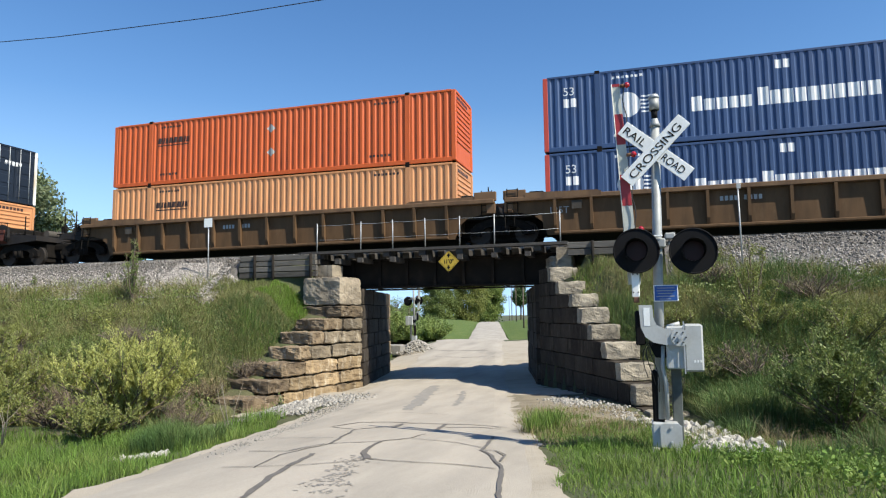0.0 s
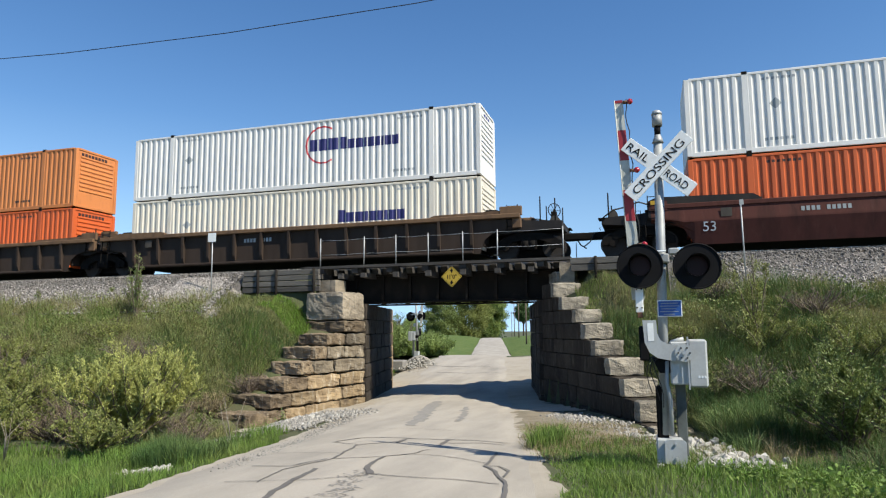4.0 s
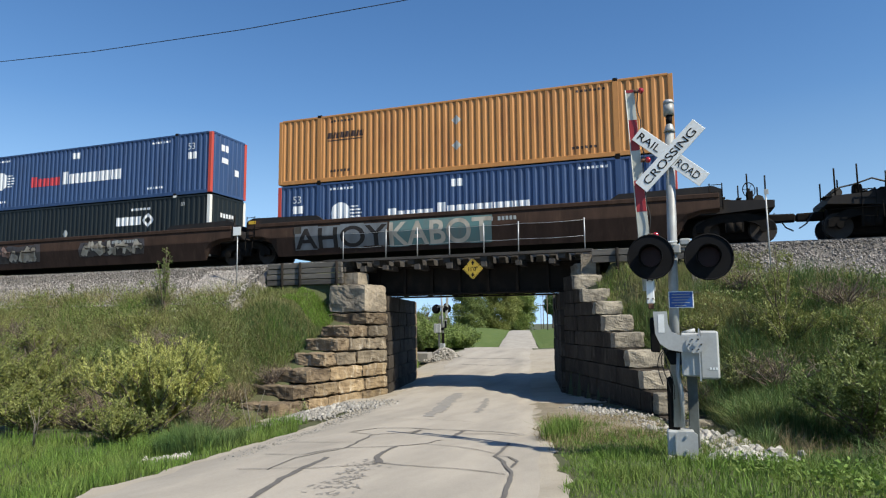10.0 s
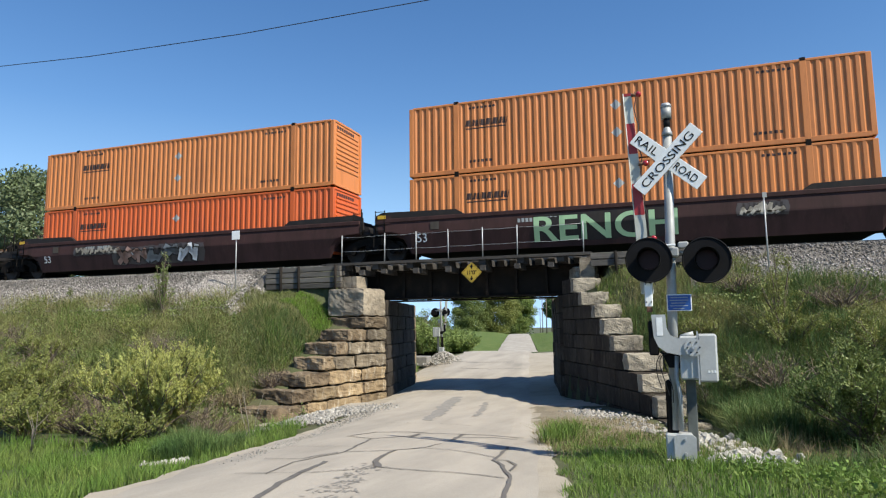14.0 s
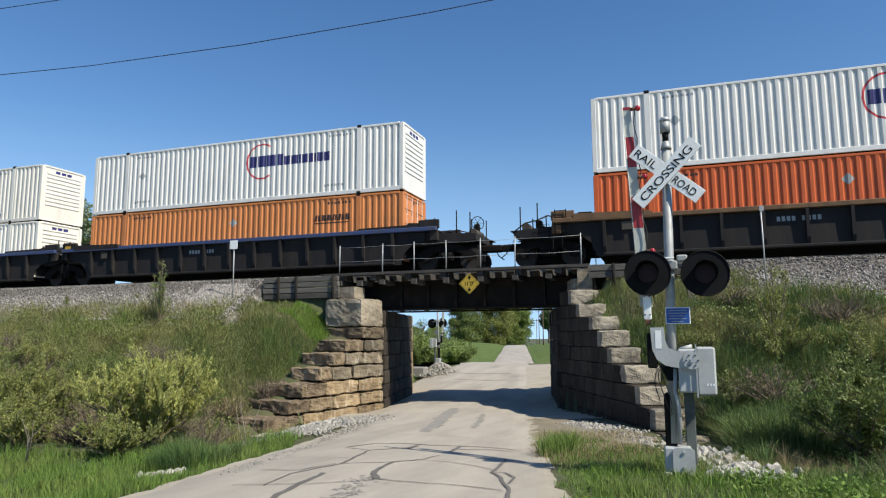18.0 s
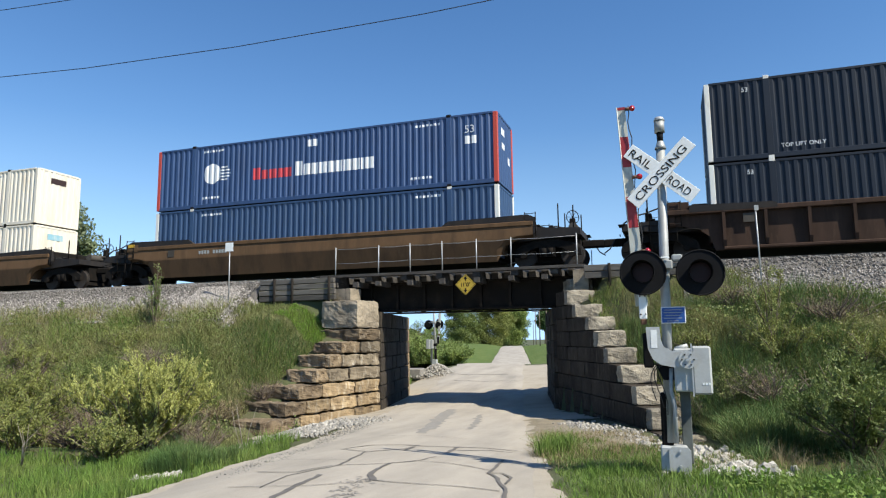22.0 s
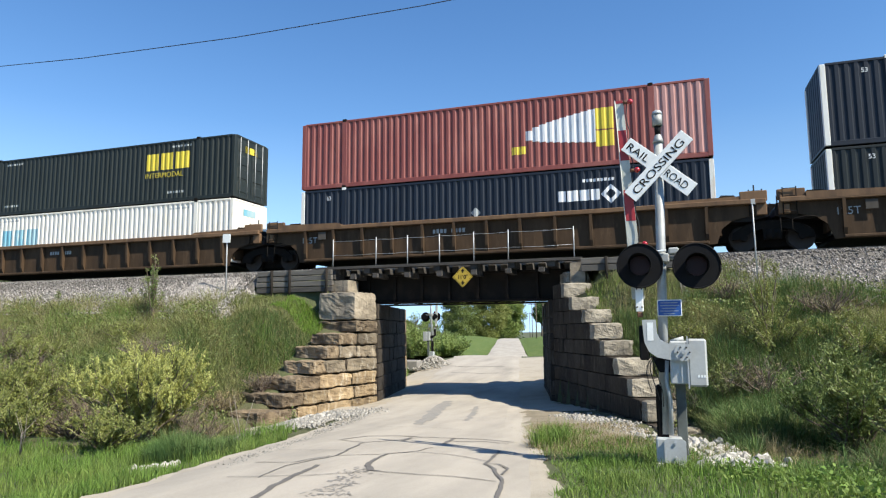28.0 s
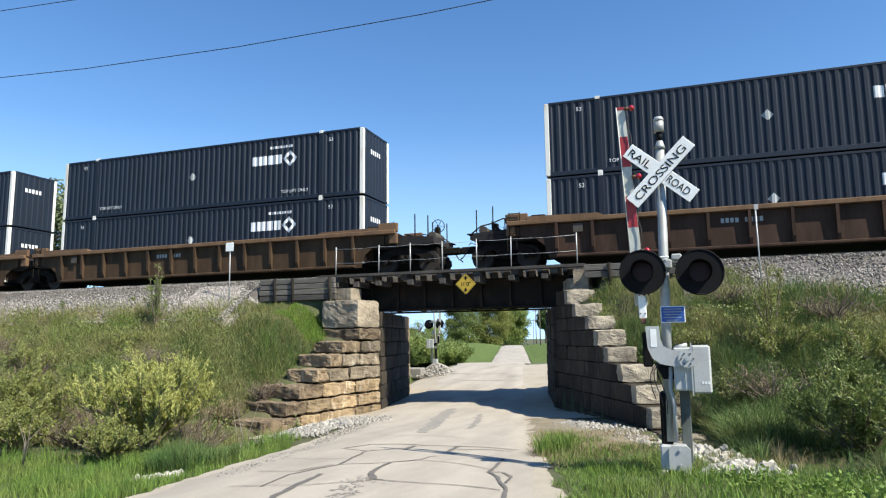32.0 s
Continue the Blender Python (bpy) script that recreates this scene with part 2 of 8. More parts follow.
M = dict(
    meadow=material("mown_meadow", (0.085, 0.125, 0.035), 0.95, scale=0.6, fine=9, bump=0.8, second=(0.15, 0.17, 0.06), fine_var=0.3, spec=0.1, lumps=0.1),
    ground=material("soil_and_turf", (0.065, 0.075, 0.028), 0.95, second=(0.11, 0.088, 0.05), scale=0.5, fine=18, bump=0.6, lumps=0.05, amount=0.5),
    road=material("worn_pale_asphalt", (0.37, 0.33, 0.275), 0.9, second=(0.25, 0.225, 0.19), scale=0.9, fine=70, bump=0.35, amount=0.7, fine_var=0.2, stretch=(1.2, 0.3, 1)),
    tar=material("tar_seal", (0.13, 0.12, 0.11), 0.75, scale=4, fine=60, bump=0.2, spec=0.3),
    worn=material("worn_aggregate", (0.215, 0.20, 0.18), 0.9, second=(0.28, 0.26, 0.23), scale=5, fine=60, bump=0.4, amount=0.8),
    dirt=material("dusty_shoulder", (0.24, 0.20, 0.14), 0.95, second=(0.14, 0.12, 0.08), scale=1.6, fine=45, bump=0.6, lumps=0.03, fine_var=0.25),
    ballast=material("ballast_bed", (0.17, 0.155, 0.14), 0.95, second=(0.11, 0.10, 0.09), scale=9, fine=28, bump=1.0, lumps=0.06, amount=0.9, fine_var=0.35),
    stone_bit=material("ballast_stone", (0.30, 0.275, 0.25), 0.9, scale=6, fine=60, bump=0.2, island=0.55),
    stone_dark=material("grease_stained_stone", (0.17, 0.155, 0.14), 0.9, scale=6, fine=60, bump=0.2, island=0.55),
    riprap=material("pale_riprap", (0.32, 0.30, 0.265), 0.9, scale=6, fine=50, bump=0.3, island=0.3, spread=0.25),
    sandstone=material("tan_sandstone", (0.30, 0.22, 0.125), 0.92, streak=(0.50, 0.44, 0.34), second=(0.10, 0.068, 0.042), scale=2.2, fine=18, bump=0.8, lumps=0.04, amount=0.8, spread=0.35, fine_var=0.3, stretch=(1, 1, 0.55)),
    greysand=material("grey_brown_sandstone", (0.24, 0.195, 0.135), 0.93, streak=(0.50, 0.45, 0.37), second=(0.075, 0.058, 0.04), scale=2.4, fine=18, bump=0.8, lumps=0.04, amount=0.8, spread=0.3, fine_var=0.3, stretch=(1, 1, 0.6)),
    # end stones of the left wing: browner and darker than the courses behind them
    brownstone=material("darker_brown_sandstone", (0.20, 0.148, 0.09), 0.95, streak=(0.42, 0.36, 0.27), second=(0.05, 0.033, 0.022), scale=2.0, fine=20, bump=0.8, lumps=0.04, amount=0.8, spread=0.3, fine_var=0.3),
    # under the bridge: shade is put into this base colour, besides the random stains
    shade_stone=material("shade_darkened_stone", (0.058, 0.047, 0.036), 0.95, streak=(0.12, 0.105, 0.085), second=(0.022, 0.018, 0.015), scale=1.1, fine=26, bump=0.6, lumps=0.03, amount=0.85, spread=0.2, fine_var=0.25, stretch=(1, 1, 0.4), spec=0.2),
    # right abutment's road face: its shade is painted in, under real pale streaks
    shade_streakstone=material("lime_streaked_shade_stone", (0.060, 0.049, 0.038), 0.95, streak=(0.12, 0.10, 0.08), second=(0.020, 0.017, 0.014), scale=0.8, fine=20, bump=0.8, lumps=0.03, amount=0.9, spread=0.12, fine_var=0.35, stretch=(1, 1, 0.5), spec=0.15),
    # right wing's end stones: sunlight is put into the paler base colour
    sunlit_stone=material("sunlit_grey_stone", (0.32, 0.28, 0.215), 0.95, streak_max=0.4, streak=(0.07, 0.062, 0.052), second=(0.09, 0.08, 0.065), scale=2.4, fine=22, bump=0.9, lumps=0.04, amount=0.75, spread=0.15, fine_var=0.35),
    capstone=material("weathered_capstone", (0.34, 0.285, 0.21), 0.92, streak=(0.07, 0.058, 0.045), second=(0.10, 0.082, 0.06), scale=1.5, fine=22, bump=0.8, lumps=0.035, amount=0.75, spread=0.12, fine_var=0.3, stretch=(0.8, 0.8, 1.6)),
    steel_black=material("sooty_girder_steel", (0.016, 0.014, 0.012), 0.9, second=(0.034, 0.026, 0.020), scale=1.5, fine=30, bump=0.2, spec=0.12),
    cribwood=material("grey_weathered_wood", (0.10, 0.092, 0.08), 0.95, second=(0.045, 0.04, 0.036), scale=2, fine=16, bump=0.6, stretch=(0.35, 3, 3), amount=0.7, spread=0.35, fine_var=0.3),
    dust=material("pale_road_dust", (0.36, 0.315, 0.25), 0.95, second=(0.27, 0.235, 0.18), scale=0.9, fine=50, bump=0.5, lumps=0.02, fine_var=0.2),
    timber=material("weathered_tie_timber", (0.045, 0.040, 0.036), 0.92, second=(0.10, 0.092, 0.08), scale=2, fine=20, bump=0.4, stretch=(0.4, 3, 3), spread=0.3),
    rail=material("worn_rail_steel", (0.22, 0.17, 0.14), 0.45, metal=0.7, scale=3, fine=40, bump=0.1),
    galv=material("galvanized_steel", (0.42, 0.43, 0.43), 0.5, metal=0.35, scale=4, fine=30, bump=0.05),
    silver=material("aluminium_paint", (0.33, 0.34, 0.33), 0.5, metal=0.2, scale=2.5, fine=30, bump=0.05, second=(0.25, 0.25, 0.24)),
    grey=material("grey_enamel", (0.40, 0.41, 0.40), 0.45, scale=2.5, fine=30, bump=0.04, second=(0.32, 0.32, 0.31)),
    postgrey=material("dull_green_grey_paint", (0.10, 0.11, 0.10), 0.7, scale=3, fine=30, bump=0.08, second=(0.06, 0.065, 0.06)),
    black=material("matt_black_paint", (0.007, 0.007, 0.008), 0.75, scale=2, fine=20, bump=0.05, spec=0.15),
    white=material("white_sign_face", (0.78, 0.79, 0.77), 0.45, scale=2, fine=20, bump=0.02, second=(0.68, 0.68, 0.65)),
    armwhite=material("weathered_white_arm_paint", (0.50, 0.51, 0.46), 0.55, scale=2, fine=20, bump=0.03, second=(0.38, 0.38, 0.33), amount=0.7),
    red=material("red_sign_stripe", (0.33, 0.025, 0.03), 0.45, scale=2, fine=20, bump=0.02),
    lens=material("red_lens", (0.35, 0.01, 0.015), 0.12, scale=2, fine=20, bump=0.0, spec=0.8),
    darklens=material("dark_red_lens", (0.02, 0.004, 0.004), 0.35, scale=2, fine=20, bump=0.0, spec=0.2),
    blue=material("blue_sign_face", (0.016, 0.075, 0.28), 0.4, scale=2, fine=20, bump=0.02),
    yellow=material("yellow_sign_face", (0.46, 0.31, 0.03), 0.5, scale=3, fine=20, bump=0.02, second=(0.45, 0.30, 0.03)),
    rubber=material("black_cable", (0.015, 0.015, 0.015), 0.6, bump=0.0),
    concrete=material("rough_concrete", (0.40, 0.38, 0.34), 0.9, scale=2, fine=40, bump=0.4, second=(0.28, 0.26, 0.23)),
    rust=material("rusted_steel", (0.16, 0.075, 0.04), 0.85, scale=4, fine=40, bump=0.2, second=(0.08, 0.045, 0.03)),
    truck=material("greasy_cast_steel", (0.009, 0.008, 0.007), 0.9, spec=0.12, scale=4, fine=40, bump=0.2, second=(0.02, 0.015, 0.012)),
    wheel=material("worn_wheel_steel", (0.03, 0.024, 0.02), 0.7, metal=0.2, scale=5, fine=40, bump=0.1),
    # container paints
    tan=coat("faded_orange_paint", (0.56, 0.255, 0.105), second=(0.44, 0.19, 0.08), spread=0.08, streak=(0.36, 0.14, 0.06), streak_max=0.3),
    goldpaint=coat("golden_orange_paint", (0.48, 0.215, 0.06), second=(0.38, 0.155, 0.045), streak=(0.26, 0.10, 0.035), streak_max=0.3),
    orange=coat("orange_paint", (0.57, 0.20, 0.055), second=(0.42, 0.145, 0.043), spread=0.08, streak=(0.30, 0.10, 0.035), streak_max=0.35),
    redorange=coat("bright_orange_red_paint", (0.56, 0.103, 0.018), second=(0.42, 0.075, 0.017), spread=0.06),
    redpaint=coat("brick_red_paint", (0.42, 0.085, 0.035), second=(0.32, 0.065, 0.03)),
    whitepaint=coat("white_container_paint", (0.73, 0.71, 0.67), second=(0.60, 0.59, 0.55), spread=0.05, streak=(0.45, 0.38, 0.28), streak_max=0.22),
    warmwhite=coat("warm_white_container_paint", (0.735, 0.695, 0.615), second=(0.61, 0.57, 0.485), spread=0.05, streak=(0.45, 0.38, 0.28), streak_max=0.22),
    cream=coat("yellowed_white_paint", (0.70, 0.64, 0.53), second=(0.57, 0.50, 0.39), streak=(0.45, 0.38, 0.28), streak_max=0.22),
    dirtywhite=coat("rust_stained_white_paint", (0.64, 0.62, 0.57), second=(0.45, 0.37, 0.28), amount=0.45),
    navy=coat("dark_navy_paint", (0.011, 0.017, 0.029), second=(0.008, 0.012, 0.020), spread=0.15, spec=0.3),
    nearblack=coat("black_green_paint", (0.010, 0.0145, 0.016), second=(0.007, 0.010, 0.0115), spec=0.3),
    bluepaint=coat("royal_blue_paint", (0.031, 0.068, 0.165), second=(0.025, 0.05, 0.12), spread=0.08),
    dullblue=coat("faded_blue_paint", (0.025, 0.060, 0.135), second=(0.020, 0.045, 0.095)),
    green=coat("dark_green_paint", (0.014, 0.055, 0.040), second=(0.010, 0.038, 0.030)),
    darkgreen=coat("green_black_paint", (0.020, 0.025, 0.022), second=(0.013, 0.017, 0.015), spec=0.3),
    maroon=coat("faded_maroon_paint", (0.205, 0.052, 0.042), second=(0.28, 0.10, 0.08), amount=0.5, streak=(0.11, 0.03, 0.025), streak_max=0.35),
    fadedpink=coat("bleached_maroon_paint", (0.40, 0.21, 0.19), second=(0.30, 0.12, 0.11)),
    postred=coat("red_post_paint", (0.48, 0.06, 0.035), second=(0.36, 0.05, 0.03)),
    postwhite=coat("white_post_paint", (0.70, 0.69, 0.64), second=(0.45, 0.33, 0.2), amount=0.3),
    inkblack=coat("black_lettering", (0.035, 0.015, 0.010)),
    inkwhite=coat("white_lettering", (0.70, 0.71, 0.72), second=(0.5, 0.52, 0.56)),
    inknavy=coat("navy_lettering", (0.025, 0.025, 0.13)),
    inkred=coat("red_lettering", (0.50, 0.04, 0.05)),
    inkyellow=coat("yellow_lettering", (0.62, 0.48, 0.04)),
    inkcyan=coat("pale_blue_lettering", (0.16, 0.40, 0.50), second=(0.42, 0.52, 0.52), amount=0.7, streak=(0.62, 0.60, 0.52), streak_max=0.8),
    inkgrey=coat("grey_marking", (0.30, 0.32, 0.32), second=(0.42, 0.44, 0.44)),
    # well car paints
    brown=coat("brown_car_paint", (0.058, 0.034, 0.024), 0.8, second=(0.026, 0.017, 0.013), amount=0.7, spec=0.15, streak=(0.10, 0.066, 0.042), streak_max=0.4),
    redbrown=coat("oxide_red_car_paint", (0.085, 0.028, 0.021), 0.75, second=(0.04, 0.017, 0.014), amount=0.6, spec=0.2, streak=(0.13, 0.06, 0.045), streak_max=0.35),
    goldbrown=coat("dusty_yellow_brown_car_paint", (0.115, 0.066, 0.033), 0.75, second=(0.065, 0.04, 0.022), amount=0.6, spec=0.2, streak=(0.16, 0.105, 0.06), streak_max=0.35),
    umber=coat("sooty_umber_car_paint", (0.072, 0.045, 0.026), 0.8, second=(0.032, 0.022, 0.015), amount=0.8, spec=0.15, streak=(0.14, 0.095, 0.06), streak_max=0.35),
    darkbrown=coat("grimy_brown_car_paint", (0.046, 0.032, 0.024), 0.75, second=(0.03, 0.021, 0.016), amount=0.6, spec=0.2),
    maroonbrown=coat("maroon_brown_car_paint", (0.050, 0.024, 0.022), 0.65, second=(0.026, 0.015, 0.013), amount=0.6, spec=0.2, streak=(0.085, 0.05, 0.04), streak_max=0.35),
    carblack=coat("sooty_car_paint", (0.020, 0.018, 0.018), 0.7, second=(0.035, 0.029, 0.025), amount=0.5, spec=0.2),
    cardust=coat("dusty_grey_plate", (0.075, 0.066, 0.056), 0.8, second=(0.04, 0.034, 0.028), amount=0.6, spec=0.2),
    tanrail=coat("dusty_tan_paint", (0.15, 0.085, 0.042), 0.85, second=(0.075, 0.043, 0.026), amount=0.6),
    bluerail=coat("dark_blue_chord_paint", (0.035, 0.055, 0.14), 0.6, second=(0.06, 0.06, 0.07), amount=0.5),
    yellowpaint=coat("yellow_car_marking", (0.55, 0.33, 0.02)),
    spray_pale=coat("pale_spray_paint", (0.42, 0.38, 0.31), second=(0.19, 0.155, 0.12), amount=0.6),
    graffiti_dark=coat("dark_spray_ground", (0.045, 0.038, 0.036), second=(0.075, 0.06, 0.055), amount=0.6),
    spray_beige=coat("beige_spray_paint", (0.40, 0.34, 0.22), second=(0.24, 0.19, 0.13), amount=0.6),
    spray_green=coat("pale_green_spray_paint", (0.30, 0.46, 0.26), second=(0.2, 0.34, 0.2)),
    spray_grey=coat("grey_spray_paint", (0.15, 0.165, 0.175), second=(0.07, 0.07, 0.075), amount=0.7),
    spray_teal=coat("teal_spray_paint", (0.09, 0.18, 0.17), second=(0.13, 0.15, 0.14), amount=0.7),
    spray_pink=coat("rosy_spray_paint", (0.33, 0.20, 0.155), second=(0.20, 0.13, 0.10), amount=0.6),
    # plants
    grass=material("fresh_grass", (0.115, 0.20, 0.03), 0.7, scale=0.8, fine=10, bump=0, second=(0.20, 0.24, 0.06), island=0.4, amount=0.6, translucent=0.3),
    lushgrass=material("lush_tall_grass", (0.078, 0.145, 0.036), 0.7, scale=1.1, fine=10, bump=0, second=(0.15, 0.20, 0.06), island=0.45, amount=0.7, translucent=0.3),
    tallgrass=material("tall_slope_grass", (0.155, 0.195, 0.052), 0.75, scale=1.0, fine=10, bump=0, second=(0.26, 0.235, 0.11), island=0.5, amount=0.9, translucent=0.25),
    freshgrass=material("bright_young_grass", (0.17, 0.30, 0.035), 0.65, scale=0.9, fine=10, bump=0, second=(0.24, 0.32, 0.06), island=0.35, amount=0.5, translucent=0.35),
    drygrass=material("pale_dry_grass", (0.29, 0.27, 0.105), 0.8, scale=0.9, fine=10, bump=0, second=(0.17, 0.20, 0.06), island=0.35, amount=0.6, translucent=0.3),
    straw=material("dry_stalks", (0.26, 0.21, 0.11), 0.85, scale=1, fine=10, bump=0, island=0.35, translucent=0.2),
    leaf=material("green_leaf", (0.175, 0.215, 0.06), 0.6, scale=0.8, fine=10, bump=0, second=(0.11, 0.16, 0.04), island=0.35, amount=0.6, translucent=0.3),
    yellowleaf=material("yellow_green_leaf", (0.42, 0.43, 0.13), 0.6, scale=1.2, fine=10, bump=0, second=(0.27, 0.30, 0.08), island=0.3, amount=0.5, translucent=0.35),
    oliveleaf=material("olive_leaf", (0.235, 0.255, 0.07), 0.6, scale=1.0, fine=10, bump=0, second=(0.14, 0.17, 0.045), island=0.35, amount=0.5, translucent=0.35),
    darkleaf=material("tree_leaf", (0.055, 0.105, 0.025), 0.6, scale=0.3, fine=10, bump=0, second=(0.085, 0.14, 0.035), island=0.4, amount=0.6, translucent=0.3),
    greyleaf=material("grey_green_leaf", (0.14, 0.18, 0.08), 0.6, scale=0.3, fine=10, bump=0, second=(0.20, 0.23, 0.13), island=0.4, amount=0.6, translucent=0.3),
    springleaf=material("spring_leaf", (0.23, 0.29, 0.08), 0.6, scale=0.3, fine=10, bump=0, second=(0.11, 0.18, 0.04), island=0.4, amount=0.6, translucent=0.35),
    bramble=material("grey_bramble_stem", (0.16, 0.125, 0.095), 0.9, scale=4, fine=30, bump=0.2, second=(0.10, 0.07, 0.055)),
    twig=material("grey_brown_bark", (0.13, 0.10, 0.075), 0.9, scale=6, fine=40, bump=0.3, island=0.2),
    deadwood=material("bleached_dead_wood", (0.25, 0.215, 0.17), 0.9, scale=6, fine=40, bump=0.3),
)

# ---------------------------------------------------------------- helpers
def part(name, bm, mat, parent=None, label="", at=None):
    """Links a bmesh as one mesh object, under a thing or a part if given."""
    me = bpy.data.meshes.new(name)
    bm.to_mesh(me)
    bm.free()
    return put(name, me, mat, parent, label, at)


def put(name, me, mat, parent=None, label="", at=None):
    """An object on mesh data that may be shared."""
    if not me.materials:
        me.materials.append(mat)
    ob = new(name, me)
    if parent:
        ob.parent = parent
    if at is not None:
        ob.matrix_basis = at
    if label:
        ob["label"] = label
    return ob


def thing(name, label, category, group="", kind="", at=None):
    ob = new(name)
    ob.empty_display_size = 0.3
    if at is not None:
        ob.matrix_basis = at
    return tagged(ob, label, category, group, kind)


def box(bm, x0, x1, y0, y1, z0, z1, bevel=0.0):
    vs = [bm.verts.new((x, y, z)) for z in (z0, z1) for y in (y0, y1) for x in (x0, x1)]
    fs = [bm.faces.new([vs[i] for i in q]) for q in ((0, 2, 3, 1), (4, 5, 7, 6), (0, 1, 5, 4), (2, 6, 7, 3), (0, 4, 6, 2), (1, 3, 7, 5))]
    if bevel:
        es = {e for f in fs for e in f.edges}
        bmesh.ops.bevel(bm, geom=list(es), offset=bevel, segments=1, affect="EDGES")
    return bm


def boxed(x0, x1, y0, y1, z0, z1, bevel=0.0):
    return box(bmesh.new(), x0, x1, y0, y1, z0, z1, bevel)


def tube(bm, pts, r, sides=8, taper=1.0, caps=True):
    """A round bar along points; taper: the last radius as a share of the first."""
    pts = [Vector(p) for p in pts]
    rings = []
    for i, p in enumerate(pts):
        d = (pts[min(i + 1, len(pts) - 1)] - pts[max(i - 1, 0)]).normalized()
        a = d.orthogonal().normalized()
        if rings:
            a = (prev - d * prev.dot(d)).normalized()
        prev = a
        b = d.cross(a)
        rad = r * (1 + (taper - 1) * i / (len(pts) - 1))
        rings.append([bm.verts.new(p + (a * math.cos(q) + b * math.sin(q)) * rad) for q in (2 * math.pi * k / sides for k in range(sides))])
    for r0, r1 in zip(rings, rings[1:]):
        for k in range(sides):
            bm.faces.new((r0[k], r0[(k + 1) % sides], r1[(k + 1) % sides], r1[k])).smooth = True
    if caps:
        bm.faces.new(rings[0][::-1])
        bm.faces.new(rings[-1])
    return bm


def tubed(pts, r, sides=8, taper=1.0):
    return tube(bmesh.new(), pts, r, sides, taper)


def prism(bm, outline, y0, y1):
    """A plate whose outline lies in x and z, from y0 to y1."""
    a = [bm.verts.new((x, y0, z)) for x, z in outline]
    b = [bm.verts.new((x, y1, z)) for x, z in outline]
    n = len(a)
    bm.faces.new(a)
    bm.faces.new(b[::-1])
    for i in range(n):
        bm.faces.new((a[i], b[i], b[(i + 1) % n], a[(i + 1) % n]))
    bmesh.ops.recalc_face_normals(bm, faces=bm.faces)
    return bm


def prismed(outline, y0, y1):
    return prism(bmesh.new(), outline, y0, y1)


def mesh_from(name, verts, faces):
    me = bpy.data.meshes.new(name)
    me.from_pydata([tuple(v) for v in verts], [], faces)
    me.update()
    return me


def lettering(text, height, bold=0.0):
    """Mesh data of a word in the built-in font, upright in x and z, facing -y, its left end at the origin."""
    cu = bpy.data.curves.new("lettering", "FONT")
    cu.body, cu.size, cu.extrude, cu.offset = text, height / 0.73, 0.002, bold
    ob = bpy.data.objects.new("lettering", cu)
    scene.collection.objects.link(ob)
    me = bpy.data.meshes.new_from_object(ob.evaluated_get(bpy.context.evaluated_depsgraph_get()))
    bpy.data.objects.remove(ob)
    me.transform(Matrix.Rotation(radians(90), 4, "X"))
    return me


def span(me):
    xs = [v.co.x for v in me.vertices]
    return min(xs), max(xs)


def rocky(bm, amount, seed=0):
    for v in bm.verts:
        v.co += Vector(noise.noise_vector(v.co * 2.3 + Vector((seed, 0, 0)))) * amount
    return bm


# ---------------------------------------------------------------- lie of the land
RAIL = 4.24
ROAD_Z = ((-400, 4), (-60, 0.6), (-30, 0.12), (-25, 0), (-20, -0.13), (-16, -0.34), (-13, -0.53), (-8, -0.72), (-2, -0.82), (5, -0.85), (11, -0.6), (20, -0.13), (23, -0.22),
          (27, -0.45), (38, -1.2), (52, -1.4), (90, -0.8), (125, -0.35), (140, -0.35), (165, -0.9), (265, -3), (330, -4), (3000, -4))


FAR_BEND = (0.0, 0.9, 0.1, 0.0)


def road_z(y):
    return float(np.interp(y, [a for a, _ in ROAD_Z], [b for _, b in ROAD_Z]))


def road_x(y):
    return -7.74 - 0.219 * y + float(np.interp(y, (30, 52, 125, 330), FAR_BEND))


def wall_left(y):
    """The road face of the left abutment and its wings."""
    return float(np.interp(y, (-12, -8.6, -2.3, 4, 10), (-12.0, -11.6, -10.4, -11.8, -14.5)))


def wall_right(y):
    return float(np.interp(y, (-12, -9, -2.6, 4, 10), (0.6, -0.4, -3.9, -5.25, -4.2)))


def wing_top(y, right):
    """How high the ground may stand beside the steps of a wing wall."""
    if right:
        return float(np.interp(-abs(y), (-10.2, -9.4, -8.45, -7.6, -6.75, -6.05, -5.3, -4.2, -2.9), (-1.0, -0.8, -0.35, 0.15, 0.6, 1.05, 1.55, 2.15, 3.1)))
    return float(np.interp(-abs(y), (-9.0, -8.1, -7.3, -6.75, -6.0, -5.3, -4.6, -3.7, -2.9), (-1.15, -0.95, -0.7, -0.35, 0.15, 0.6, 1.05, 1.55, 2.2)))


def bank(y):
    return float(np.interp(abs(y), (0, 2.75, 4.7, 9.6, 11.5), (3.80, 3.80, 2.5, -0.3, -0.75)))


def crib_cap(x, y):
    """Height of the bank in front of the timber crib."""
    return 3.02 - 0.5 * (abs(y) - 2.9) + max(0, -15.3 - x) * 0.8


